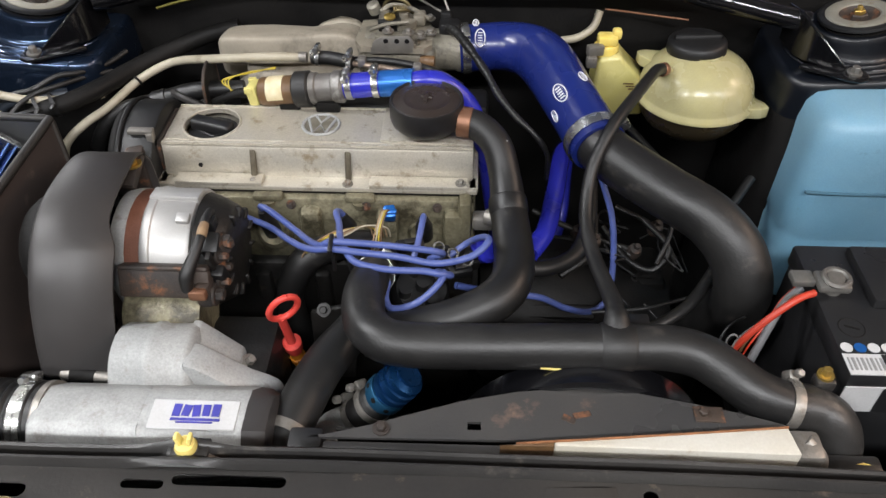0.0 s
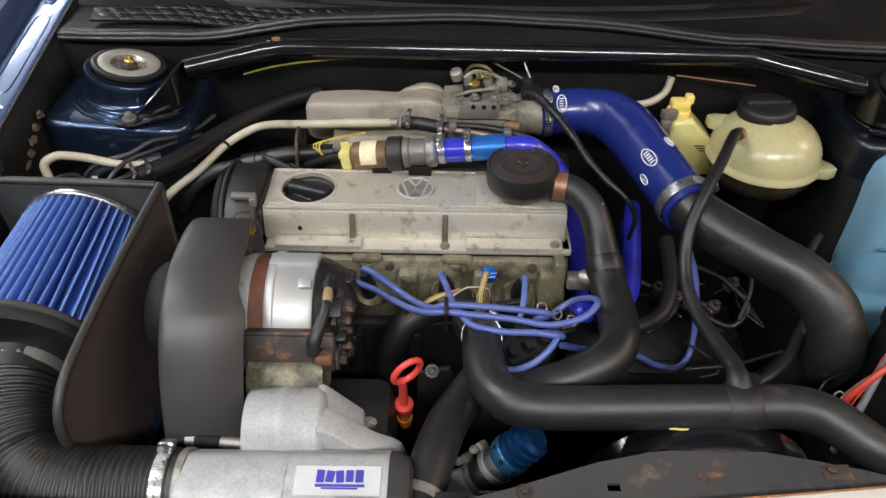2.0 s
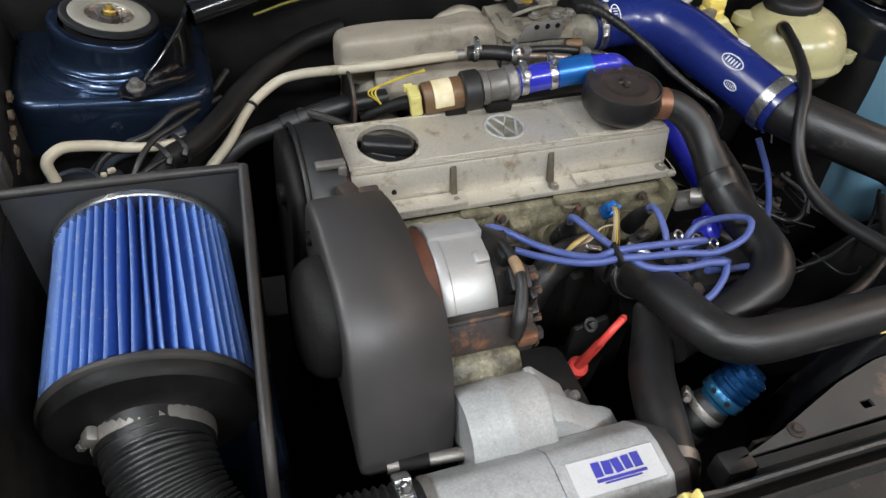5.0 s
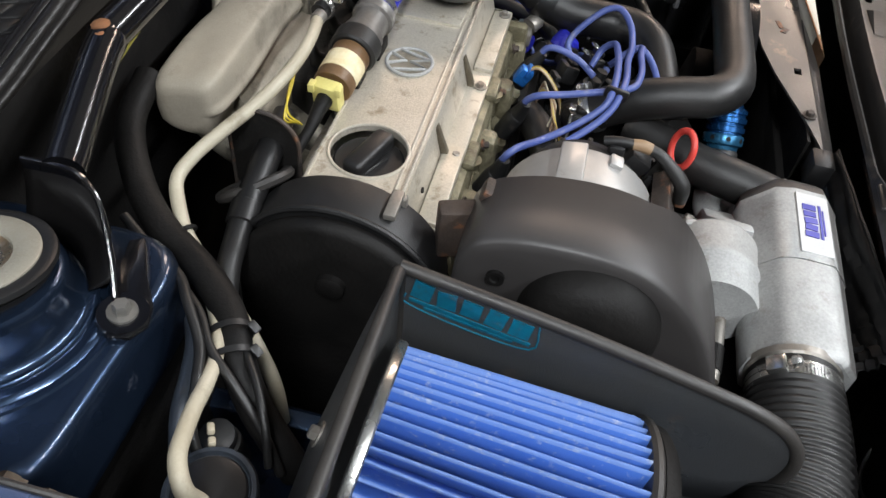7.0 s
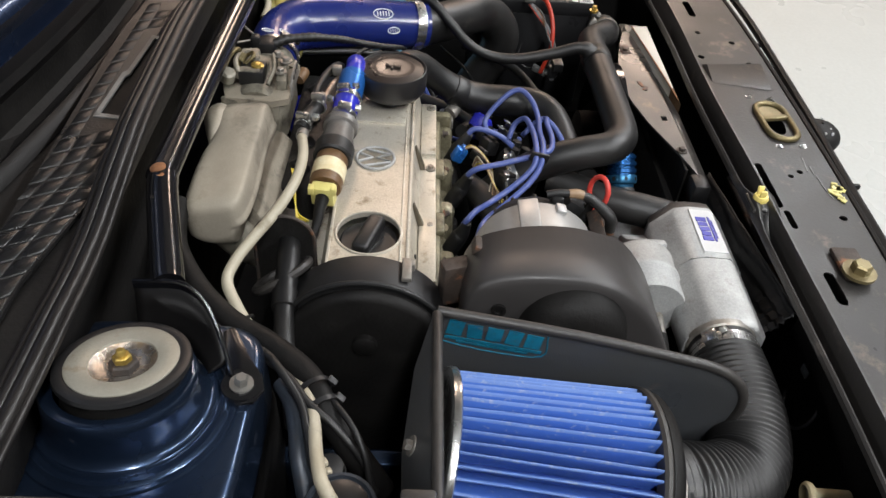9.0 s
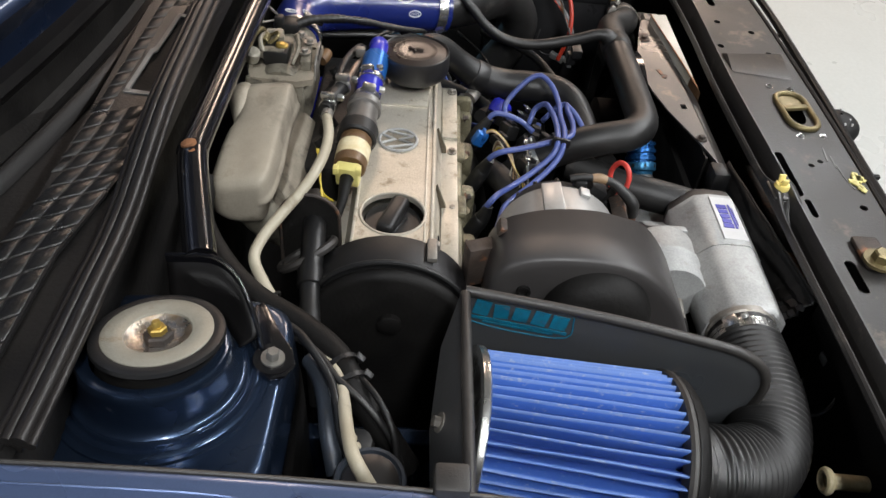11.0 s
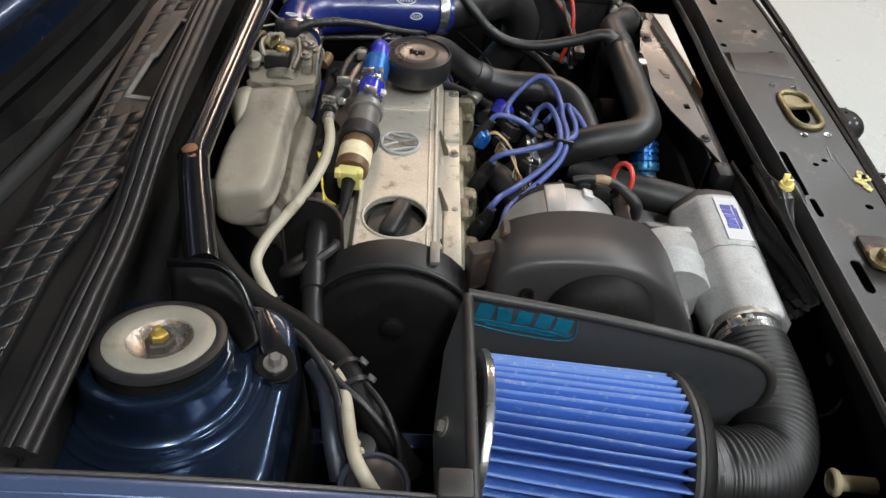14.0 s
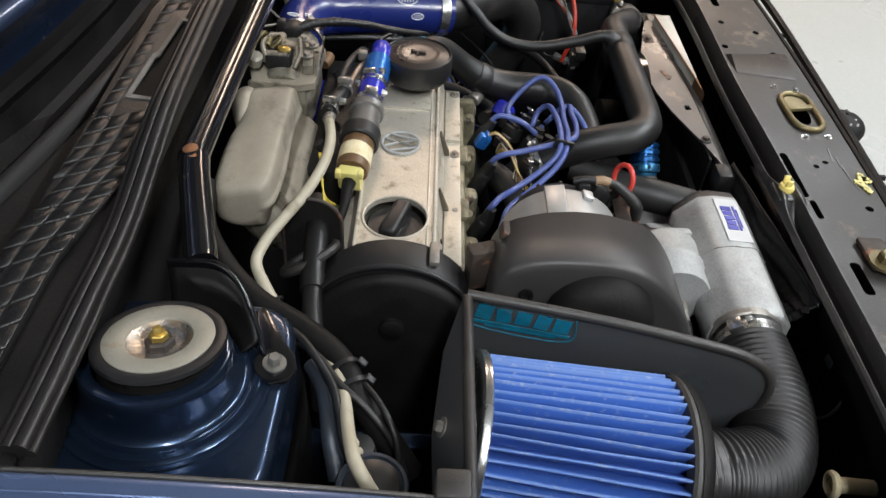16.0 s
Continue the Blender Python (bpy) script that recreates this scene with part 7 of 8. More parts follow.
lathe(bm, [(0, 0), (0.0170, 0), (0.0175, 0.004), (0.0212, 0.006), (0.0216, 0.008), (0.0216, 0.015), (0.0210, 0.0165), (0, 0.0165)], axis_m(do, da), 40)
part("vent_ring", bm, M_DVRING, dvt, "paler turquoise vent ring")
for k in range(8):
    a = 2 * math.pi * k / 8
    bm = bmesh.new()
    q = axis_m(do, da) @ Vector((0.0213 * math.cos(a), 0.0213 * math.sin(a), 0.0115))
    lathe(bm, [(0, 0), (0.0026, 0), (0.0026, 0.0006), (0, 0.0006)], axis_m(q, da.to_track_quat("Z", "Y") @ Vector((math.cos(a), math.sin(a), 0))), 10)
    part("vent_hole", bm, M_DARK, dvt)
bm = bmesh.new()
lathe(bm, [(0, -0.05), (0.0175, -0.05), (0.0188, -0.047), (0.0188, -0.003), (0.017, 0.0), (0, 0.0)], axis_m(do, da), 28)
part("rubber_neck", bm, M_RUBBER, dvt)
clamp("clamp", dvt, do - da * 0.012, da, 0.0190, 0.008, 40, M_STEEL)
clamp("clamp", dvt, do - da * 0.036, da, 0.0190, 0.008, 40, M_STEEL)
bm = bmesh.new()
tube(bm, [do - da * 0.045, do - da * 0.06 + Vector((-0.01, -0.006, 0)), (0.052, -0.318, 0.70), (0.03, -0.335, 0.70)], [0.019, 0.022, 0.024, 0.024], 20)
part("alloy_stub", bm, M_SILVER, dvt, "silver alloy stub pipe")

dis = thing("distributor", (0.11, -0.13, 0.68), "black distributor with cap under the leads", "distributor")
m = axis_m((0.122, -0.135, 0.70), (0.15, -0.25, 0.9))
bm = bmesh.new()
lathe(bm, [(0, 0), (0.034, 0), (0.036, 0.01), (0.036, 0.035), (0.032, 0.04), (0, 0.04)], m, 28)
part("body", bm, M_OILY, dis)
bm = bmesh.new()
lathe(bm, [(0.033, 0.040), (0.033, 0.055), (0.028, 0.065), (0, 0.066)], m, 28)
for k in range(5):
    a = 2 * math.pi * k / 4
    r = 0.021 if k < 4 else 0.0
    lathe(bm, [(0.007, 0.062), (0.007, 0.078), (0, 0.078)], m @ Matrix.Translation((r * math.cos(a), r * math.sin(a), 0)), 12)
part("cap", bm, M_PLASTIC, dis)

leads = []
PLUGS = [(-0.142, -0.062, 0.778), (-0.056, -0.062, 0.778), (0.040, -0.066, 0.778), (0.130, -0.066, 0.780)]
PATHS = [
    [(-0.142, -0.062, 0.786), (-0.125, -0.069, 0.802), (-0.09, -0.077, 0.800), (-0.048, -0.088, 0.791), (-0.02, -0.115, 0.797), (0.003, -0.140, 0.808), (0.022, -0.155, 0.818), (0.040, -0.161, 0.825), (0.07, -0.165, 0.825), (0.11, -0.165, 0.820), (0.150, -0.168, 0.815), (0.185, -0.162, 0.820), (0.203, -0.146, 0.826), (0.200, -0.125, 0.815), (0.184, -0.100, 0.785), (0.16, -0.11, 0.77)],
    [(-0.056, -0.062, 0.790), (-0.058, -0.068, 0.803), (-0.045, -0.077, 0.804), (-0.015, -0.097, 0.795), (0.008, -0.125, 0.803), (0.025, -0.147, 0.817), (0.040, -0.153, 0.828), (0.08, -0.155, 0.828), (0.12, -0.153, 0.822), (0.148, -0.149, 0.814), (0.155, -0.138, 0.800), (0.14, -0.13, 0.785)],
    [(0.039, -0.068, 0.790), (0.034, -0.074, 0.803), (0.033, -0.086, 0.811), (0.039, -0.105, 0.812), (0.045, -0.135, 0.818), (0.053, -0.156, 0.820), (0.067, -0.175, 0.820), (0.10, -0.181, 0.817), (0.135, -0.179, 0.814), (0.155, -0.180, 0.811), (0.165, -0.170, 0.800), (0.15, -0.15, 0.785)],
    [(0.130, -0.070, 0.790), (0.131, -0.079, 0.803), (0.130, -0.095, 0.804), (0.127, -0.117, 0.797), (0.122, -0.135, 0.785)],
    [(0.098, -0.170, 0.788), (0.097, -0.190, 0.783), (0.106, -0.203, 0.782), (0.13, -0.203, 0.791), (0.150, -0.191, 0.803), (0.158, -0.176, 0.808), (0.15, -0.16, 0.795)],
]
for k, ln in enumerate(PATHS):
    ld = thing("ignition_lead", ln[0], "blue silicone ignition lead", "ignition lead", "ignition leads")
    bm = bmesh.new()
    tube(bm, ln, 0.0037, 12, 7)
    part("cable", bm, M_LEAD, ld)
    if k < 4:
        bm = bmesh.new()
        p = Vector(PLUGS[k])
        q = Vector(ln[1])
        tube(bm, [p + Vector((0, 0.014, -0.03)), p + Vector((0, 0.004, -0.008)), p, p + (q - p) * 0.7], [0.0105, 0.0105, 0.009, 0.0055], 14)
        part("boot", bm, M_PLASTIC, ld)
bm = bmesh.new()
rbox(bm, (0.039, -0.157, 0.8265), (0.005, 0.024, 0.013), 0.002, 2, pose(0, 0, 0, 10, 0, 0))
rbox(bm, (0.039, -0.153, 0.805), (0.004, 0.006, 0.035), 0.001)
solo("lead_comb", bm, M_PLASTIC, "black clip that holds the ignition leads together", "clip")

inj = thing("sensor_plug", (0.09, -0.058, 0.77), "light blue sensor plug with thin wires", "plug")
bm = bmesh.new()
rbox(bm, (0.090, -0.060, 0.790), (0.014, 0.016, 0.020), 0.003, 2, pose(0, 0, 0, 30, 0, 10))
rbox(bm, (0.090, -0.066, 0.797), (0.018, 0.006, 0.010), 0.002, 2, pose(0, 0, 0, 30, 0, 10))
part("body", bm, M_TEEBLUE, inj)
for k, mm in enumerate((M_TAN, M_WHITEHOSE, M_YELLOWWIRE, M_BROWN)):
    bm = bmesh.new()
    tube(bm, [(0.086 + 0.002 * k, -0.064, 0.798), (0.083 + 0.002 * k, -0.076, 0.806), (0.078 + 0.002 * k, -0.092, 0.796), (0.073 + 0.003 * k, -0.105, 0.775), (0.07, -0.11, 0.75)], 0.0009, 6)
    part("wire", bm, mm, inj)

hw = thing("hall_sensor_wiring", (0.05, -0.10, 0.74), "thin tan and white wires beside the distributor", "wiring")
for k, mm in enumerate((M_TAN, M_YELLOWWIRE, M_WHITEHOSE, M_BROWN, M_TAN, M_WHITEHOSE)):
    bm = bmesh.new()
    o = 0.004 * (k - 2.5)
    tube(bm, [(0.082 + o, -0.080, 0.772), (0.078 + o, -0.084, 0.789), (0.058 + o * 0.6, -0.092 + 0.2 * o, 0.796), (0.034 + o, -0.102, 0.792), (0.008 + o, -0.108 + o, 0.778), (-0.010, -0.110, 0.745)], 0.0010, 6)
    part("wire", bm, mm, hw)
bm = bmesh.new()
rbox(bm, (0.040, -0.119, 0.799), (0.020, 0.007, 0.004), 0.0015, 2, pose(0, 0, 0, 0, 20, 0))
rbox(bm, (0.018, -0.119, 0.790), (0.032, 0.0035, 0.003), 0.001, 2, pose(0, 0, 0, 0, -20, 0))
part("spade_lug", bm, M_CLAMP, hw, "bright metal spade lug")
clutter = thing("coolant_sensor_group", (0.17, -0.11, 0.70), "dark sensors and plugs beside the distributor", "sensor")
for c, sz, mm in (((0.150, -0.105, 0.765), (0.026, 0.020, 0.022), M_PLASTIC), ((0.172, -0.132, 0.772), (0.030, 0.018, 0.016), M_PLASTIC), ((0.185, -0.102, 0.760), (0.018, 0.024, 0.020), M_OILY), ((0.060, -0.125, 0.770), (0.022, 0.026, 0.018), M_PLASTIC), ((0.115, -0.090, 0.768), (0.034, 0.014, 0.014), M_PLASTIC)):
    bm = bmesh.new()
    rbox(bm, c, sz, 0.004, 2, pose(0, 0, 0, 20, 10, 25))
    rbox(bm, (c[0] + 0.004, c[1] - 0.004, c[2] + 0.010), (sz[0] * 0.6, sz[1] * 0.5, 0.006), 0.0015, 2, pose(0, 0, 0, 20, 10, 25))
    part("plug_body", bm, mm, clutter)
bm = bmesh.new()
for k in range(3):
    torus(bm, axis_m((0.150 + 0.016 * k, -0.112 - 0.010 * k, 0.786), (0.3, -0.5, 0.8)), 0.006, 0.0014, 18, 6)
part("wire_clip", bm, M_CLAMP, clutter, "bright wire clips")
mb = thing("engine_mount_bracket", (0.02, -0.16, 0.60), "dark steel engine bracket with a single bolt", "bracket")
bm = bmesh.new()
prism(bm, [(0.008, 0.735), (0.046, 0.745), (0.060, 0.700), (0.050, 0.62), (0.004, 0.62)], "y", -0.170, -0.162, 0.003, 2)
part("plate", bm, M_OILY, mb)
bm = bmesh.new()
bolt(bm, (0.0245, -0.170, 0.741), (0, -0.7, 0.7), 0.0046, 0.006)
part("bolt", bm, M_OILY, mb)
rail = thing("chassis_rail", (-0.30, -0.05, 0.60), "dark blue painted chassis rail below the filter", "chassis rail")
bm = bmesh.new()
prism(bm, [(-0.44, 0.665), (-0.300, 0.665), (-0.293, 0.655), (-0.293, 0.58), (-0.44, 0.58)], "y", -0.40, 0.20, 0.004, 2)
part("rail", bm, M_BLUE, rail)
bm = bmesh.new()
prism(bm, [(-0.345, 0.731), (-0.331, 0.734), (-0.327, 0.731), (-0.327, 0.64), (-0.345, 0.64)], "y", -0.02, 0.16, 0.0015, 2)
part("rail_flange", bm, M_BLUE, rail, "blue painted upright flange of the rail")

# ---- white hoses and black looms by the tower ----
wh = bmesh.new()
tube(wh, [(-0.036, 0.124, 0.889), (-0.073, 0.118, 0.892), (-0.106, 0.119, 0.8895), (-0.136, 0.127, 0.8835), (-0.160, 0.139, 0.8755), (-0.183, 0.154, 0.8665), (-0.205, 0.167, 0.8575), (-0.226, 0.172, 0.850), (-0.248, 0.161, 0.843), (-0.269, 0.144, 0.834), (-0.296, 0.106, 0.820), (-0.318, 0.080, 0.812), (-0.335, 0.060, 0.800), (-0.343, 0.050, 0.78), (-0.345, 0.047, 0.74)], 0.0056, 14)
solo("vacuum_hose", wh, M_WHITEHOSE, "aged white vacuum hose from the manifold", "hose")
bm = bmesh.new()
torus(bm, axis_m((-0.264, 0.148, 0.8365), (0.6, 0.7, 0.35)), 0.0068, 0.0018, 20, 6)
solo("cable_tie", bm, M_DARK, "black cable tie round the white hose", "cable tie")
wh2 = bmesh.new()
tube(wh2, [(-0.300, 0.118, 0.832), (-0.325, 0.100, 0.839), (-0.348, 0.084, 0.846), (-0.369, 0.0745, 0.850), (-0.3935, 0.069, 0.857), (-0.412, 0.066, 0.864), (-0.432, 0.062, 0.870), (-0.450, 0.057, 0.873), (-0.463, 0.048, 0.866), (-0.460, 0.043, 0.846)], [0.0034, 0.0038, 0.0044, 0.0048, 0.0052, 0.0053, 0.0053, 0.0054, 0.0056, 0.0056], 14)
solo("vacuum_hose", wh2, M_WHITEHOSE, "aged white hose running down beside the strut tower", "hose")
lm = thing("wiring_loom", (-0.33, 0.12, 0.82), "black taped wiring loom with cable ties", "wiring loom")
for r, ln in ((0.0118, [(-0.14, 0.236, 0.872), (-0.19, 0.228, 0.862), (-0.235, 0.20, 0.852), (-0.272, 0.163, 0.846), (-0.300, 0.119, 0.844), (-0.330, 0.084, 0.842), (-0.359, 0.066, 0.838), (-0.382, 0.045, 0.82), (-0.395, 0.015, 0.77)]),
              (0.0036, [(-0.284, 0.182, 0.862), (-0.302, 0.154, 0.858), (-0.324, 0.120, 0.864), (-0.345, 0.103, 0.868), (-0.370, 0.084, 0.860), (-0.395, 0.075, 0.856), (-0.42, 0.068, 0.845), (-0.435, 0.055, 0.82)]),
              (0.0032, [(-0.296, 0.150, 0.850), (-0.320, 0.125, 0.855), (-0.345, 0.096, 0.858), (-0.368, 0.078, 0.856), (-0.385, 0.055, 0.848), (-0.400, 0.032, 0.825), (-0.408, 0.02, 0.79)]),
              (0.0075, [(-0.340, 0.104, 0.842), (-0.362, 0.092, 0.845), (-0.385, 0.085, 0.845), (-0.410, 0.080, 0.840), (-0.435, 0.072, 0.82)]),
              (0.0028, [(-0.355, 0.062, 0.846), (-0.378, 0.044, 0.846), (-0.400, 0.030, 0.836), (-0.415, 0.024, 0.812)])):
    bm = bmesh.new()
    tube(bm, ln, r, 14)
    part("loom", bm, M_DARK if r > 0.01 else M_FLANGE if r > 0.007 else M_RUBBER, lm)
for p, way in (((-0.346, 0.076, 0.843), (-0.8, -0.5, -0.1)), ((-0.362, 0.068, 0.841), (-0.8, -0.5, -0.2))):
    bm = bmesh.new()
    m = axis_m(p, way)
    lathe(bm, [(0.0150, -0.0022), (0.0162, -0.0022), (0.0162, 0.0022), (0.0150, 0.0022), (0.0150, -0.0022)], m, 24)
    rbox(bm, Vector(p) + Vector((0.006, -0.015, 0.006)), (0.006, 0.009, 0.005), 0.0012, 2, pose(0, 0, 0, 30, 0, -25))
    part("cable_tie", bm, M_PLASTIC, lm)
dk = thing("heater_hose", (-0.19, 0.12, 0.80), "black rubber hose behind the valve cover", "hose")
bm = bmesh.new()
tube(bm, [(-0.115, 0.128, 0.841), (-0.164, 0.123, 0.840), (-0.19, 0.121, 0.836), (-0.22, 0.120, 0.828), (-0.25, 0.117, 0.821), (-0.275, 0.113, 0.815), (-0.305, 0.105, 0.795), (-0.325, 0.10, 0.76)], [0.010, 0.0118, 0.0118, 0.0110, 0.0098, 0.0095, 0.0095, 0.0095], 16)
part("hose", bm, M_RUBBER, dk)
bm = bmesh.new()
lathe(bm, [(0.0112, -0.010), (0.0128, -0.009), (0.0128, 0.009), (0.0112, 0.010)], axis_m((-0.226, 0.1195, 0.8265), (-1, -0.1, -0.25)), 20)
part("sleeve_end", bm, M_RUBBER, dk)
bm = bmesh.new()
torus(bm, axis_m((-0.185, 0.128, 0.82), (0.4, 0.5, 0.75)), 0.030, 0.005, 28, 8)
solo("breather_ring", bm, M_TRIM, "black rubber ring behind the timing cover", "ring")
cup = thing("vacuum_canister", (-0.449, 0.044, 0.775), "small dark capped vacuum canister with a blue-grey rim", "canister")
m = axis_m((-0.449, 0.044, 0.834), (-0.1, 0, 1))
bm = bmesh.new()
lathe(bm, [(0, -0.06), (0.020, -0.06), (0.022, -0.05), (0.022, -0.010), (0.0262, -0.007), (0.0282, -0.003), (0.0285, 0.001), (0.0272, 0.0045), (0.0245, 0.0050), (0.0232, 0.002), (0, 0.001)], m, 40)
part("body", bm, M_FLANGE, cup)
bm = bmesh.new()
lathe(bm, [(0.0228, 0.0015), (0.0215, 0.0042), (0.017, 0.0060), (0.009, 0.0078), (0, 0.0082)], m, 36)
part("lid", bm, M_BREATHER, cup, "glossy black domed lid")
bm = bmesh.new()
m = axis_m((-0.4115, 0.0555, 0.822), (-0.2, 0.1, 1))
lathe(bm, [(0, -0.03), (0.0105, -0.03), (0.0105, -0.006), (0.0125, -0.005), (0.0125, 0.001), (0.010, 0.002), (0.010, 0.006), (0.0118, 0.007), (0.0118, 0.012), (0.006, 0.014), (0, 0.014)], m, 24)
part("nozzle", bm, M_PLASTIC, cup)
for px, py, w in ((-0.004, 0.001, 0.008), (0.003, -0.004, 0.006)):
    bm = bmesh.new()
    rbox(bm, m @ Vector((px, py, 0.0165)), (w, 0.005, 0.005), 0.0015, 2, pose(0, 0, 0, 10, 15, 30))
    part("pale_tab", bm, M_WHITEHOSE, cup, "chipped pale plastic tab")
bm = bmesh.new()
rbox(bm, (-0.492, -0.012, 0.905), (0.022, 0.024, 0.03), 0.003)
solo("rubber_buffer", bm, M_TRIM, "grey rubber bonnet buffer on the wing flange", "buffer")
yw = thing("thin_yellow_wires", (-0.12, 0.11, 0.85), "thin yellow wires at the idle valve plug", "wire")
for k in range(3):
    bm = bmesh.new()
    tube(bm, [(-0.125, 0.108 + 0.003 * k, 0.843), (-0.13 - 0.004 * k, 0.118, 0.858), (-0.105 + 0.004 * k, 0.125, 0.866), (-0.07, 0.128 + 0.002 * k, 0.870)], 0.0009, 6)
    part("wire", bm, M_YELLOWWIRE, yw)
bm = bmesh.new()
tube(bm, [(-0.245, 0.222, 0.905), (-0.20, 0.226, 0.916), (-0.14, 0.229, 0.924), (-0.09, 0.230, 0.928)], 0.0015, 8)
solo("bonnet_cable", bm, M_WIRE, "yellow-green cable under the brace", "cable")
wv = thing("throttle_cable", (0.2, 0.15, 0.86), "black corrugated throttle wiring with rubber boot", "cable")
bm = bmesh.new()
tube(bm, [(0.150, 0.185, 0.902), (0.162, 0.165, 0.905), (0.180, 0.130, 0.900), (0.200, 0.095, 0.888), (0.215, 0.065, 0.876), (0.235, 0.038, 0.864), (0.258, 0.020, 0.850), (0.276, 0.022, 0.820), (0.28, 0.04, 0.77)], [0.0055, 0.006, 0.0052, 0.0046, 0.0042, 0.0034, 0.0032, 0.003], 14, step=0.002, wave=lambda s: 1 + 0.07 * math.sin(2 * math.pi * s / 0.008) + 0.08 * math.sin(2 * math.pi * s / 0.043))
part("loom", bm, M_RUBBER, wv)
bm = bmesh.new()
rbox(bm, (0.152, 0.192, 0.899), (0.028, 0.024, 0.018), 0.005, 2)
rbox(bm, (0.147, 0.205, 0.907), (0.014, 0.012, 0.016), 0.003, 2)
part("connector", bm, M_PLASTIC, wv)
bm = bmesh.new()
tube(bm, [(0.152, 0.205, 0.91), (0.145, 0.215, 0.925), (0.14, 0.222, 0.935)], 0.0016, 6)
tube(bm, [(0.150, 0.205, 0.908), (0.125, 0.222, 0.915), (0.10, 0.23, 0.925)], 0.0014, 6)
part("inner_cable", bm, M_STEEL, wv)
bm = bmesh.new()
tube(bm, [(0.300, 0.225, 0.865), (0.325, 0.222, 0.872), (0.345, 0.228, 0.885), (0.352, 0.235, 0.905)], 0.0052, 12)
solo("servo_hose", bm, M_WHITEHOSE, "short pale brake servo hose", "hose")
bm = bmesh.new()
tube(bm, [(0.36, 0.24, 0.905), (0.42, 0.235, 0.90), (0.47, 0.228, 0.897)], 0.0013, 8)
solo("brake_pipe", bm, M_COPPER, "thin copper brake pipe", "pipe")

# ---- right-hand clutter under the pipes ----
gb = thing("gearbox", (0.32, -0.02, 0.45), "grimy dark gearbox casing below the hoses", "gearbox")
bm = bmesh.new()
lathe(bm, [(0, 0), (0.10, 0), (0.11, 0.02), (0.10, 0.12), (0.07, 0.2), (0.05, 0.26), (0, 0.26)], axis_m((0.20, 0.01, 0.56), (1, 0, 0)), 28)
casing = part("casing", bm, M_DARK, gb)
for k in range(8):
    a = 2 * math.pi * k / 8
    bm = bmesh.new()
    rbox(bm, (0.28, 0.01 + 0.10 * math.cos(a), 0.56 + 0.10 * math.sin(a)), (0.14, 0.01, 0.02), 0.003, 1, pose(0, 0, 0, math.degrees(a), 0, 0))
    part("casing_rib", bm, M_DARK, casing)
for c, sz in (((0.36, -0.18, 0.56), (0.16, 0.06, 0.10)), ((0.42, 0.04, 0.58), (0.07, 0.08, 0.09))):
    bm = bmesh.new()
    rbox(bm, c, sz, 0.01)
    part("mount", bm, M_DARK, gb)
for lab, mm, r, ln in (("black rubber coolant hose beside the gearbox", M_RUBBER, 0.010, [(0.215, -0.07, 0.745), (0.26, -0.085, 0.73), (0.31, -0.055, 0.722), (0.335, 0.0, 0.727), (0.345, 0.08, 0.735)]),
                       ("thin black hose low in the bay", M_RUBBER, 0.007, [(0.20, -0.19, 0.73), (0.27, -0.21, 0.735), (0.34, -0.20, 0.735), (0.42, -0.16, 0.745), (0.48, -0.08, 0.75)]),
                       ("blue coil lead looping under the pipes", M_LEAD, 0.0040, [(0.17, -0.15, 0.765), (0.215, -0.135, 0.74), (0.267, -0.118, 0.716), (0.302, -0.100, 0.680), (0.335, -0.078, 0.650), (0.356, -0.060, 0.642), (0.367, -0.045, 0.652), (0.368, -0.028, 0.695), (0.362, -0.005, 0.745), (0.345, 0.02, 0.79)]),
                       ("black wiring low in the bay", M_RUBBER, 0.004, [(0.36, 0.03, 0.70), (0.39, -0.01, 0.68), (0.42, -0.03, 0.68), (0.44, -0.01, 0.70), (0.41, 0.02, 0.72)]),
                       ("thin dull cable low in the bay", M_RUBBER, 0.0016, [(0.40, -0.09, 0.68), (0.43, -0.12, 0.665), (0.46, -0.12, 0.665), (0.48, -0.08, 0.67)]),
                       ("thin black cable low in the bay", M_RUBBER, 0.0024, [(0.33, -0.125, 0.70), (0.39, -0.117, 0.70), (0.432, -0.103, 0.70), (0.485, -0.083, 0.705), (0.53, -0.04, 0.72)]),
                       ("black hose beside the brake servo", M_RUBBER, 0.006, [(0.40, 0.19, 0.76), (0.44, 0.12, 0.745), (0.47, 0.07, 0.73), (0.52, 0.05, 0.72), (0.56, 0.09, 0.74)]),
                       ("thin black cable under the expansion tank", M_PLASTIC, 0.003, [(0.36, 0.10, 0.78), (0.40, 0.08, 0.775), (0.43, 0.05, 0.76), (0.44, 0.0, 0.73), (0.42, -0.04, 0.70)]),
                       ("black coolant hose below the alternator", M_RUBBER, 0.017, [(0.07, -0.075, 0.755), (0.035, -0.090, 0.765), (0.003, -0.104, 0.762), (-0.018, -0.115, 0.740), (-0.028, -0.12, 0.70), (-0.02, -0.12, 0.62)]),
                       ("thin pale wire beside the gearbox", M_FOIL, 0.0012, [(0.352, 0.075, 0.795), (0.368, 0.060, 0.797), (0.378, 0.040, 0.788), (0.375, 0.025, 0.775)])):
    bm = bmesh.new()
    tube(bm, ln, r, 12)
    solo("hose" if "hose" in lab else "cable", bm, mm, lab, "hose" if "hose" in lab else "cable")
bm = bmesh.new()
rbox(bm, (0.352, -0.222, 0.79), (0.026, 0.016, 0.014), 0.002)
rbox(bm, (0.352, -0.216, 0.778), (0.014, 0.014, 0.02), 0.002)
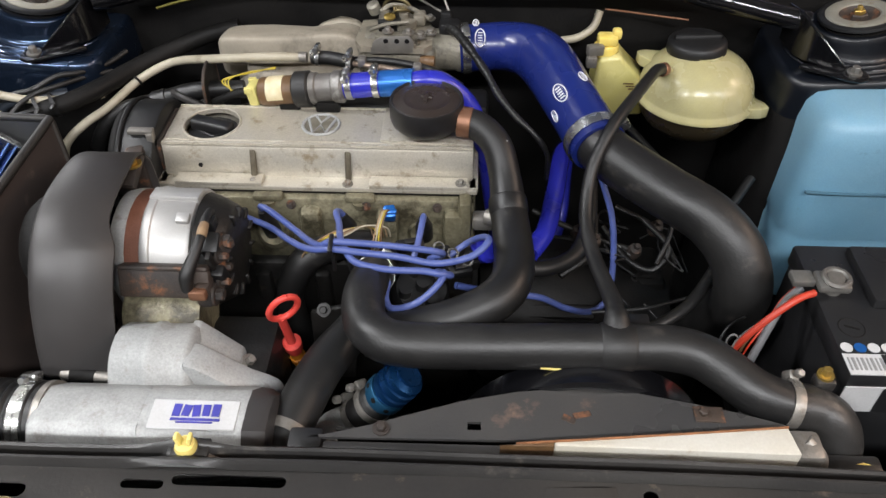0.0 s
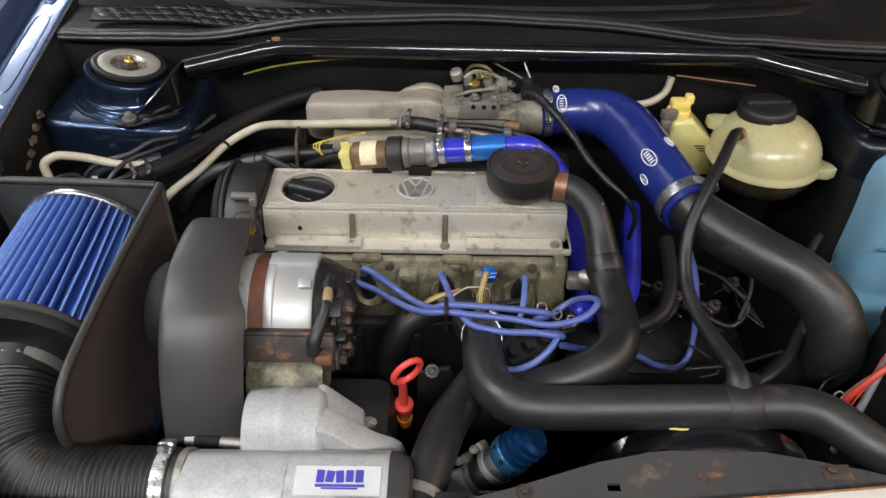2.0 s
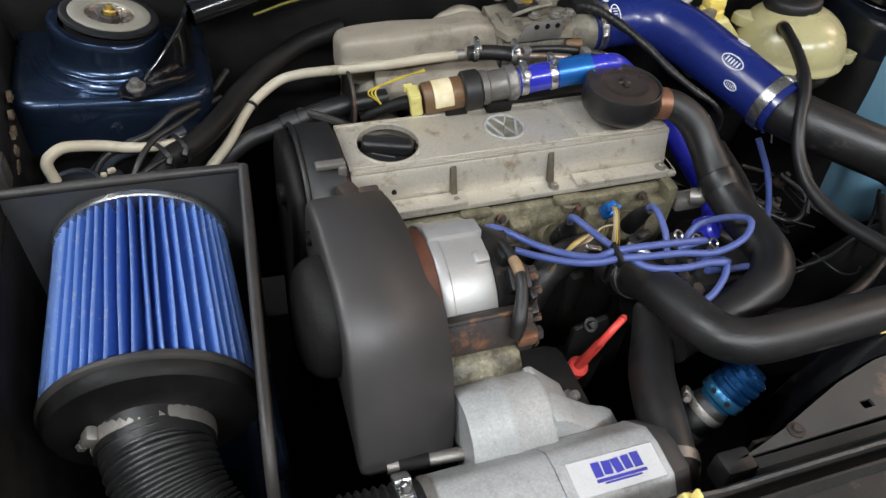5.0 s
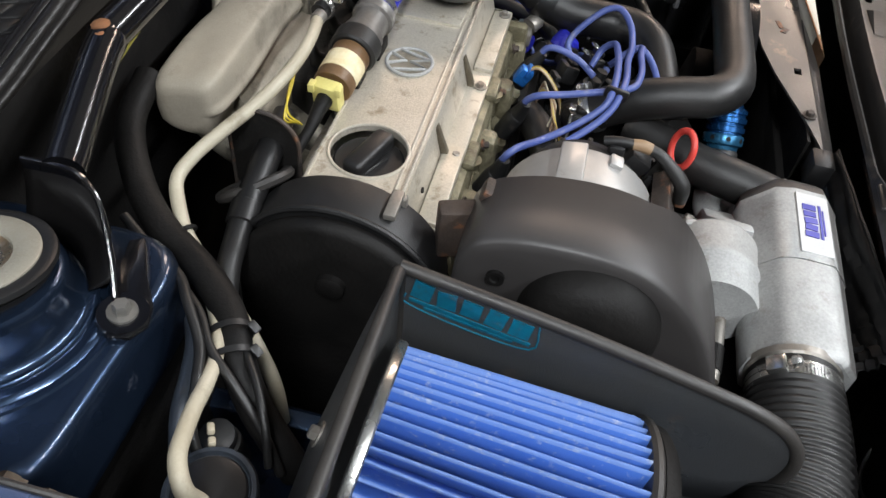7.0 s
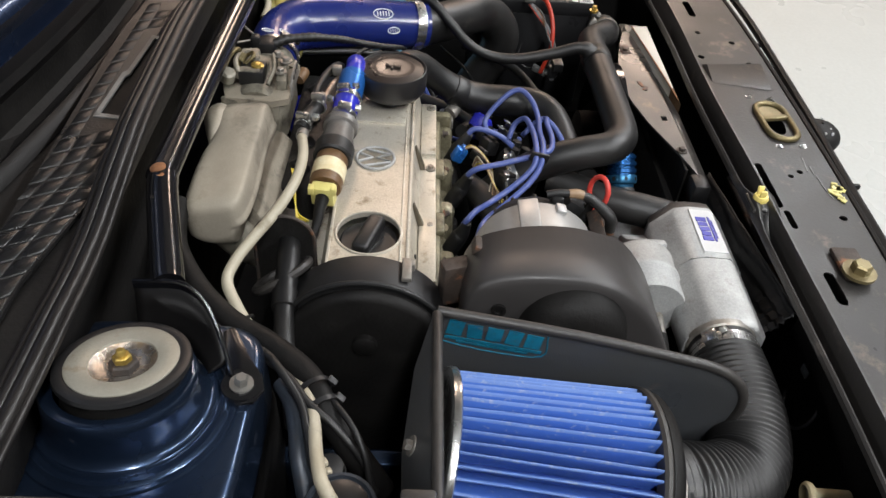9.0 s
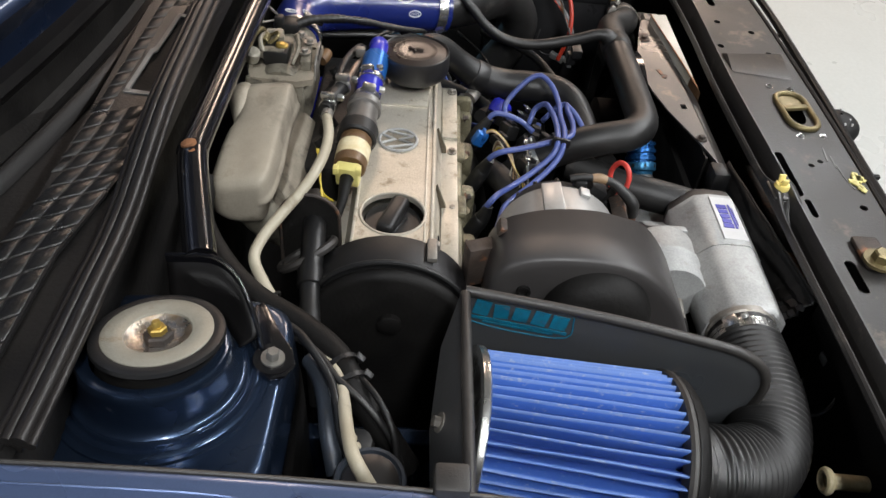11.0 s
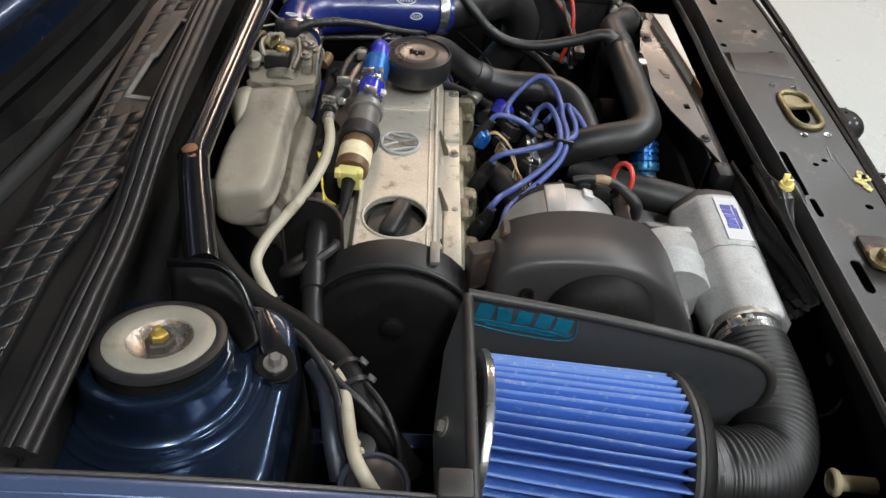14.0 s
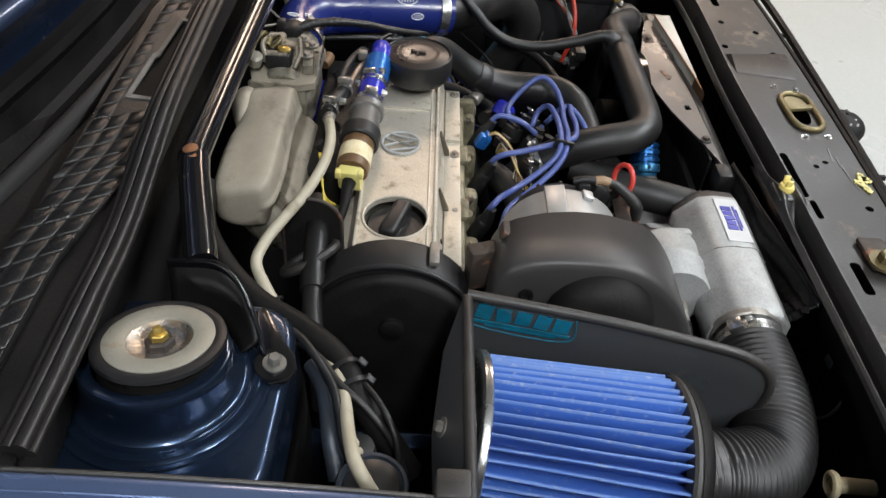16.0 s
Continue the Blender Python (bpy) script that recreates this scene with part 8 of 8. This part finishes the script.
solo("pipe_bracket", bm, M_PLASTIC, "small black plastic cable bracket", "bracket")
pc = thing("pale_connector", (0.462, -0.21, 0.71), "pale grey wiring connector hanging in the bay", "connector")
bm = bmesh.new()
rbox(bm, (0.462, -0.214, 0.72), (0.012, 0.026, 0.010), 0.002, 2, pose(0, 0, 0, 20, 0, -15))
rbox(bm, (0.466, -0.229, 0.715), (0.009, 0.012, 0.008), 0.0015, 2, pose(0, 0, 0, 20, 0, -15))
part("shell", bm, M_FOIL, pc)
bm = bmesh.new()
tube(bm, [(0.459, -0.201, 0.724), (0.46, -0.185, 0.728), (0.47, -0.175, 0.74), (0.48, -0.18, 0.76)], 0.0014, 8)
part("wire", bm, M_RUBBER, pc)
lc2 = thing("loose_connector", (0.385, 0.045, 0.785), "loose black wiring connector with white end", "connector")
bm = bmesh.new()
rbox(bm, (0.386, 0.050, 0.790), (0.024, 0.014, 0.012), 0.003, 2, pose(0, 0, 0, 0, -10, -60))
part("body", bm, M_PLASTIC, lc2)
bm = bmesh.new()
rbox(bm, (0.379, 0.034, 0.789), (0.011, 0.004, 0.004), 0.001, 2, pose(0, 0, 0, 0, 0, -10))
part("tip", bm, M_LABEL, lc2)
bm = bmesh.new()
rbox(bm, (0.205, -0.045, 0.770), (0.036, 0.02, 0.018), 0.004)
lathe(bm, [(0, 0), (0.010, 0), (0.010, 0.014), (0.007, 0.018), (0, 0.018)], axis_m((0.205, -0.05, 0.78), (0.6, -0.4, 0.2)), 14)
solo("coolant_flange", bm, M_STEEL, "grey coolant flange with sensor", "flange")
bm = bmesh.new()
lathe(bm, [(0, 0), (0.014, 0), (0.016, 0.006), (0.016, 0.018), (0.012, 0.022), (0, 0.022)], axis_m((0.196, -0.09, 0.762), (0.5, -0.5, 0.6)), 20)
solo("blue_stopper", bm, M_SILICONE2, "bright blue silicone end cap", "cap")

link = thing("gear_linkage", (0.33, 0.0, 0.66), "grimy steel gear linkage rods on the gearbox", "linkage")
for r, ln in ((0.004, [(0.27, 0.06, 0.70), (0.33, 0.03, 0.69), (0.40, 0.0, 0.685)]), (0.005, [(0.30, -0.05, 0.685), (0.34, -0.02, 0.70), (0.35, 0.04, 0.71)]), (0.0035, [(0.38, 0.06, 0.71), (0.43, 0.03, 0.70), (0.45, -0.03, 0.69)])):
    bm = bmesh.new()
    tube(bm, ln, r, 10)
    part("rod", bm, M_OILY, link)
for p in ((0.33, 0.03, 0.69), (0.345, 0.0, 0.70), (0.40, 0.0, 0.685), (0.43, 0.03, 0.70)):
    bm = bmesh.new()
    lathe(bm, [(0, -0.008), (0.009, -0.008), (0.010, 0.0), (0.008, 0.007), (0.004, 0.009), (0.004, 0.014), (0, 0.014)], axis_m(p, (0.2, -0.3, 1)), 14)
    part("ball_joint", bm, M_RUST, link)
wl = thing("bay_wiring", (0.36, 0.02, 0.70), "small tangle of thin wires beside the gearbox", "wiring")
rnd = random.Random(11)
for k in range(9):
    p = Vector((rnd.uniform(0.33, 0.44), rnd.uniform(-0.06, 0.10), rnd.uniform(0.66, 0.70)))
    ln = [p]
    for q in range(3):
        p = p + Vector((rnd.uniform(-0.03, 0.04), rnd.uniform(-0.04, 0.02), rnd.uniform(-0.012, 0.012)))
        ln.append(p)
    bm = bmesh.new()
    tube(bm, ln, rnd.uniform(0.0010, 0.0022), 6)
    part("wire", bm, (M_RUBBER, M_PLASTIC, M_RUBBER, M_DARK, M_PLASTIC)[k % 5], wl)

# ---- radiator, shroud and fan ----
rad = thing("radiator", (0.28, -0.37, 0.45), "radiator with stained white top tank", "radiator")
bm = bmesh.new()
prism(bm, [(0.258, -0.3818), (0.462, -0.3835), (0.458, -0.3568), (0.36, -0.3675), (0.258, -0.3781)], "z", 0.745, 0.813, 0.0015, 2)
part("top_tank", bm, M_RAD, rad, "stained white top tank")
bm = bmesh.new()
prism(bm, [(0.212, -0.3822), (0.2578, -0.3819), (0.2578, -0.3781), (0.226, -0.3812)], "z", 0.745, 0.8122, 0.0005, 1)
part("tank_corner", bm, M_BROWN, rad, "brown stained corner of the tank")
bm = bmesh.new()
prism(bm, [(0.06, -0.3835), (0.226, -0.3835), (0.357, -0.3715), (0.06, -0.373)], "z", 0.745, 0.797, 0.002, 2)
part("tank_end", bm, M_SHROUD, rad, "dusty dark end of the tank")
bm = bmesh.new()
tube(bm, [(0.226, -0.3805, 0.8125), (0.28, -0.3755, 0.8130), (0.36, -0.3672, 0.8130), (0.458, -0.3566, 0.8130)], 0.0011, 8)
part("rust_line", bm, M_BRONZE, rad, "rusty seam along the tank")
bm = bmesh.new()
rbox(bm, (0.28, -0.365, 0.60), (0.42, 0.03, 0.28), 0.004)
part("core", bm, M_DARK, rad)
bm = bmesh.new()
rbox(bm, (0.474, -0.365, 0.788), (0.03, 0.03, 0.03), 0.006)
tube(bm, [(0.475, -0.36, 0.80), (0.487, -0.37, 0.79), (0.49, -0.375, 0.77)], 0.007, 12)
part("side_lug", bm, M_STEEL, rad)
shr = thing("fan_shroud", (0.27, -0.34, 0.6), "dusty black fan shroud with curved rim", "fan shroud")
bm = bmesh.new()
plate(bm, [(0.045, -0.372), (0.47, -0.366), (0.462, -0.345), (0.425, -0.334), (0.385, -0.325), (0.33, -0.314), (0.28, -0.312), (0.23, -0.318), (0.18, -0.330), (0.145, -0.342), (0.10, -0.358), (0.065, -0.368)], [[(0.185, -0.360), (0.197, -0.360), (0.197, -0.352), (0.185, -0.352)]], 0.800, 0.003)
part("top_plate", bm, M_SHROUD, shr)
bm = bmesh.new()
prism(bm, [(0.07, 0.7965), (0.47, 0.7965), (0.47, 0.60), (0.07, 0.60)], "y", -0.362, -0.359)
part("back_plate", bm, M_DARK, shr)
bm = bmesh.new()
rings = [(0.122, 0.0), (0.127, 0.002), (0.127, 0.028), (0.124, 0.031), (0.119, 0.031), (0.117, 0.028), (0.119, 0.0)]
lathe(bm, rings + [rings[0]], axis_m((0.297, -0.316, 0.685), (0, 1, 0)), 72)
part("rim", bm, M_GLOSS, shr, "curved black fan rim")
for c in ((0.110, -0.362, 0.800), (0.393, -0.336, 0.800)):
    bm = bmesh.new()
    bolt(bm, c, (0, 0, 1), 0.0045, 0.005)
    part("bolt", bm, M_RUST, shr)
bm = bmesh.new()
rbox(bm, (0.398, -0.337, 0.8005), (0.026, 0.016, 0.0015), 0.0005)
part("rust_flake", bm, M_RUST, shr)
bm = bmesh.new()
rbox(bm, (0.286, -0.341, 0.8003), (0.016, 0.006, 0.001), 0.0003, 1, pose(0, 0, 0, 0, 0, 15))
part("rust_flake", bm, M_RUST, shr)
bm = bmesh.new()
rbox(bm, (0.274, -0.346, 0.8003), (0.012, 0.007, 0.001), 0.0003, 1, pose(0, 0, 0, 0, 0, -25))
part("rust_flake", bm, M_RUST, shr)
bm = bmesh.new()
lathe(bm, [(0, 0), (0.05, 0), (0.05, 0.05), (0.02, 0.06), (0, 0.06)], axis_m((0.297, -0.312, 0.685), (0, 1, 0)), 28)
fan = part("fan_hub", bm, M_DARK, shr)
for k in range(6):
    a = 2 * math.pi * k / 6
    bm = bmesh.new()
    rbox(bm, (0.297 + 0.075 * math.cos(a), -0.300, 0.685 + 0.075 * math.sin(a)), (0.08, 0.004, 0.045), 0.001, 1, pose(0, 0, 0, 0, -math.degrees(a), 0) @ pose(0, 0, 0, 30, 0, 0))
    part("fan_blade", bm, M_DARK, fan)
bm = bmesh.new()
rbox(bm, (0.262, -0.295, 0.8085), (0.022, 0.007, 0.0025), 0.0006, 1, pose(0, 0, 0, 0, 6, 0))
part("yellow_sticker", bm, M_YELLOW, shr)
lb = thing("radiator_side_bracket", (0.0, -0.42, 0.6), "rusty black steel bracket beside the radiator", "bracket")
bm = bmesh.new()
rnd = random.Random(31)
rows = []
for i in range(61):
    x = 0.075 - 0.255 * i / 60
    ytop = -0.3955 - 0.118 * (0.050 - x)
    foot = 0.70 if x > -0.12 else 0.70 + 0.9 * (-0.12 - x) + rnd.uniform(-0.006, 0.006)
    rows.append([bm.verts.new((x + (rnd.uniform(-0.003, 0.003) if i == 60 else 0), ytop + 0.030 * v + 0.0016 * math.sin(33 * v + 1.5 * math.sin(40 * x)) + rnd.uniform(-0.0004, 0.0004), 0.790 + (foot - 0.790) * v)) for v in np.linspace(0, 1, 19)])
for a, b in zip(rows, rows[1:]):
    for j in range(18):
        bm.faces.new((a[j], a[j + 1], b[j + 1], b[j]))
sheet = part("side_sheet", bm, M_PLASTIC, lb, "crinkled black sheet with a torn end")
so = sheet.modifiers.new("thickness", "SOLIDIFY")
so.thickness = 0.0012
bm = bmesh.new()
tube(bm, [(x, -0.3955 - 0.118 * (0.050 - x) - 0.0006, 0.7905 + 0.0006 * math.sin(90 * x)) for x in np.linspace(0.075, -0.17, 40)], 0.0013, 6, 1, smooth=False)
part("sheet_edge", bm, M_DUSTY, lb, "worn pale sheet edge")
bm = bmesh.new()
prism(bm, [(0.10, -0.4300), (0.10, -0.470), (-0.13, -0.470), (-0.13, -0.4300)], "z", 0.766, 0.770, 0.001, 1)
part("ledge", bm, M_RUST, lb, "rusty brown ledge behind the sheet")
bm = bmesh.new()
rbox(bm, (0.045, -0.372, 0.785), (0.03, 0.022, 0.03), 0.004)
part("corner_block", bm, M_PLASTIC, lb)
bm = bmesh.new()
rbox(bm, (-0.100, -0.438, 0.7712), (0.040, 0.014, 0.0016), 0.0006)
part("rust_patch", bm, M_BRONZE, lb)
clp = thing("bonnet_stay_clip", (-0.039, -0.409, 0.832), "yellow plastic bonnet stay clip on the front panel", "clip")
bm = bmesh.new()
lathe(bm, [(0, 0), (0.0085, 0), (0.0092, 0.003), (0.0078, 0.007), (0, 0.008)], Matrix.Translation((-0.039, -0.410, 0.836)), 20)
rbox(bm, (-0.0435, -0.409, 0.8465), (0.0035, 0.008, 0.012), 0.0015, 2, pose(0, 0, 0, 0, -12, 0))
rbox(bm, (-0.0345, -0.409, 0.8465), (0.0035, 0.008, 0.012), 0.0015, 2, pose(0, 0, 0, 0, 12, 0))
rbox(bm, (-0.039, -0.410, 0.833), (0.010, 0.010, 0.010), 0.002)
part("body", bm, M_YELLOW, clp)
bm = bmesh.new()
rbox(bm, (-0.039, -0.407, 0.8315), (0.034, 0.018, 0.005), 0.002, 3)
part("base", bm, M_DUSTY, clp)
hl = thing("lamp_fitting", (-0.37, -0.41, 0.74), "cream plastic headlamp adjuster below the panel", "lamp fitting")
bm = bmesh.new()
lathe(bm, [(0, 0), (0.008, 0), (0.008, 0.045), (0, 0.045)], axis_m((-0.358, -0.395, 0.722), (-0.05, -1, 0)), 18)
torus(bm, axis_m((-0.358, -0.395, 0.722), (-0.05, -1, 0)), 0.010, 0.004, 20, 8)
part("adjuster", bm, M_CREAM, hl)
bm = bmesh.new()
rbox(bm, (-0.28, -0.46, 0.70), (0.24, 0.05, 0.20), 0.01)
part("lamp_housing", bm, M_DARK, hl)
bm = bmesh.new()
tube(bm, [(-0.30, -0.36, 0.70), (-0.29, -0.37, 0.74), (-0.27, -0.38, 0.75), (-0.25, -0.375, 0.73)], 0.003, 8)
tube(bm, [(-0.33, -0.37, 0.74), (-0.315, -0.365, 0.75), (-0.30, -0.37, 0.748)], 0.0016, 8)
part("wires", bm, M_YELLOWWIRE, hl)
bm = bmesh.new()
torus(bm, axis_m((-0.235, -0.437, 0.715), (0.2, 1, 0.3)), 0.034, 0.0018, 30, 6)
rbox(bm, (-0.219, -0.440, 0.742), (0.016, 0.014, 0.012), 0.003, 2)
part("bulb_clip", bm, M_GREYWIRE, hl, "grey wire bulb clip")
for nm, c, s in (("front_valance", (0.12, -0.50, 0.50), (1.4, 0.02, 0.40)),):
    bm = bmesh.new()
    rbox(bm, c, s, 0.004)
    part(nm, bm, M_DARK, body)
for sx in (-0.36, 0.55):
    bm = bmesh.new()
    lathe(bm, [(0.20, -0.08), (0.30, -0.09), (0.31, -0.07), (0.31, 0.07), (0.30, 0.09), (0.20, 0.08)], axis_m((0.137 + (0.62 if sx > 0 else -0.62), 0.12, 0.31), (1, 0, 0)), 48)
    part("wheel", bm, M_RUBBER, body, "black tyre under the wing")
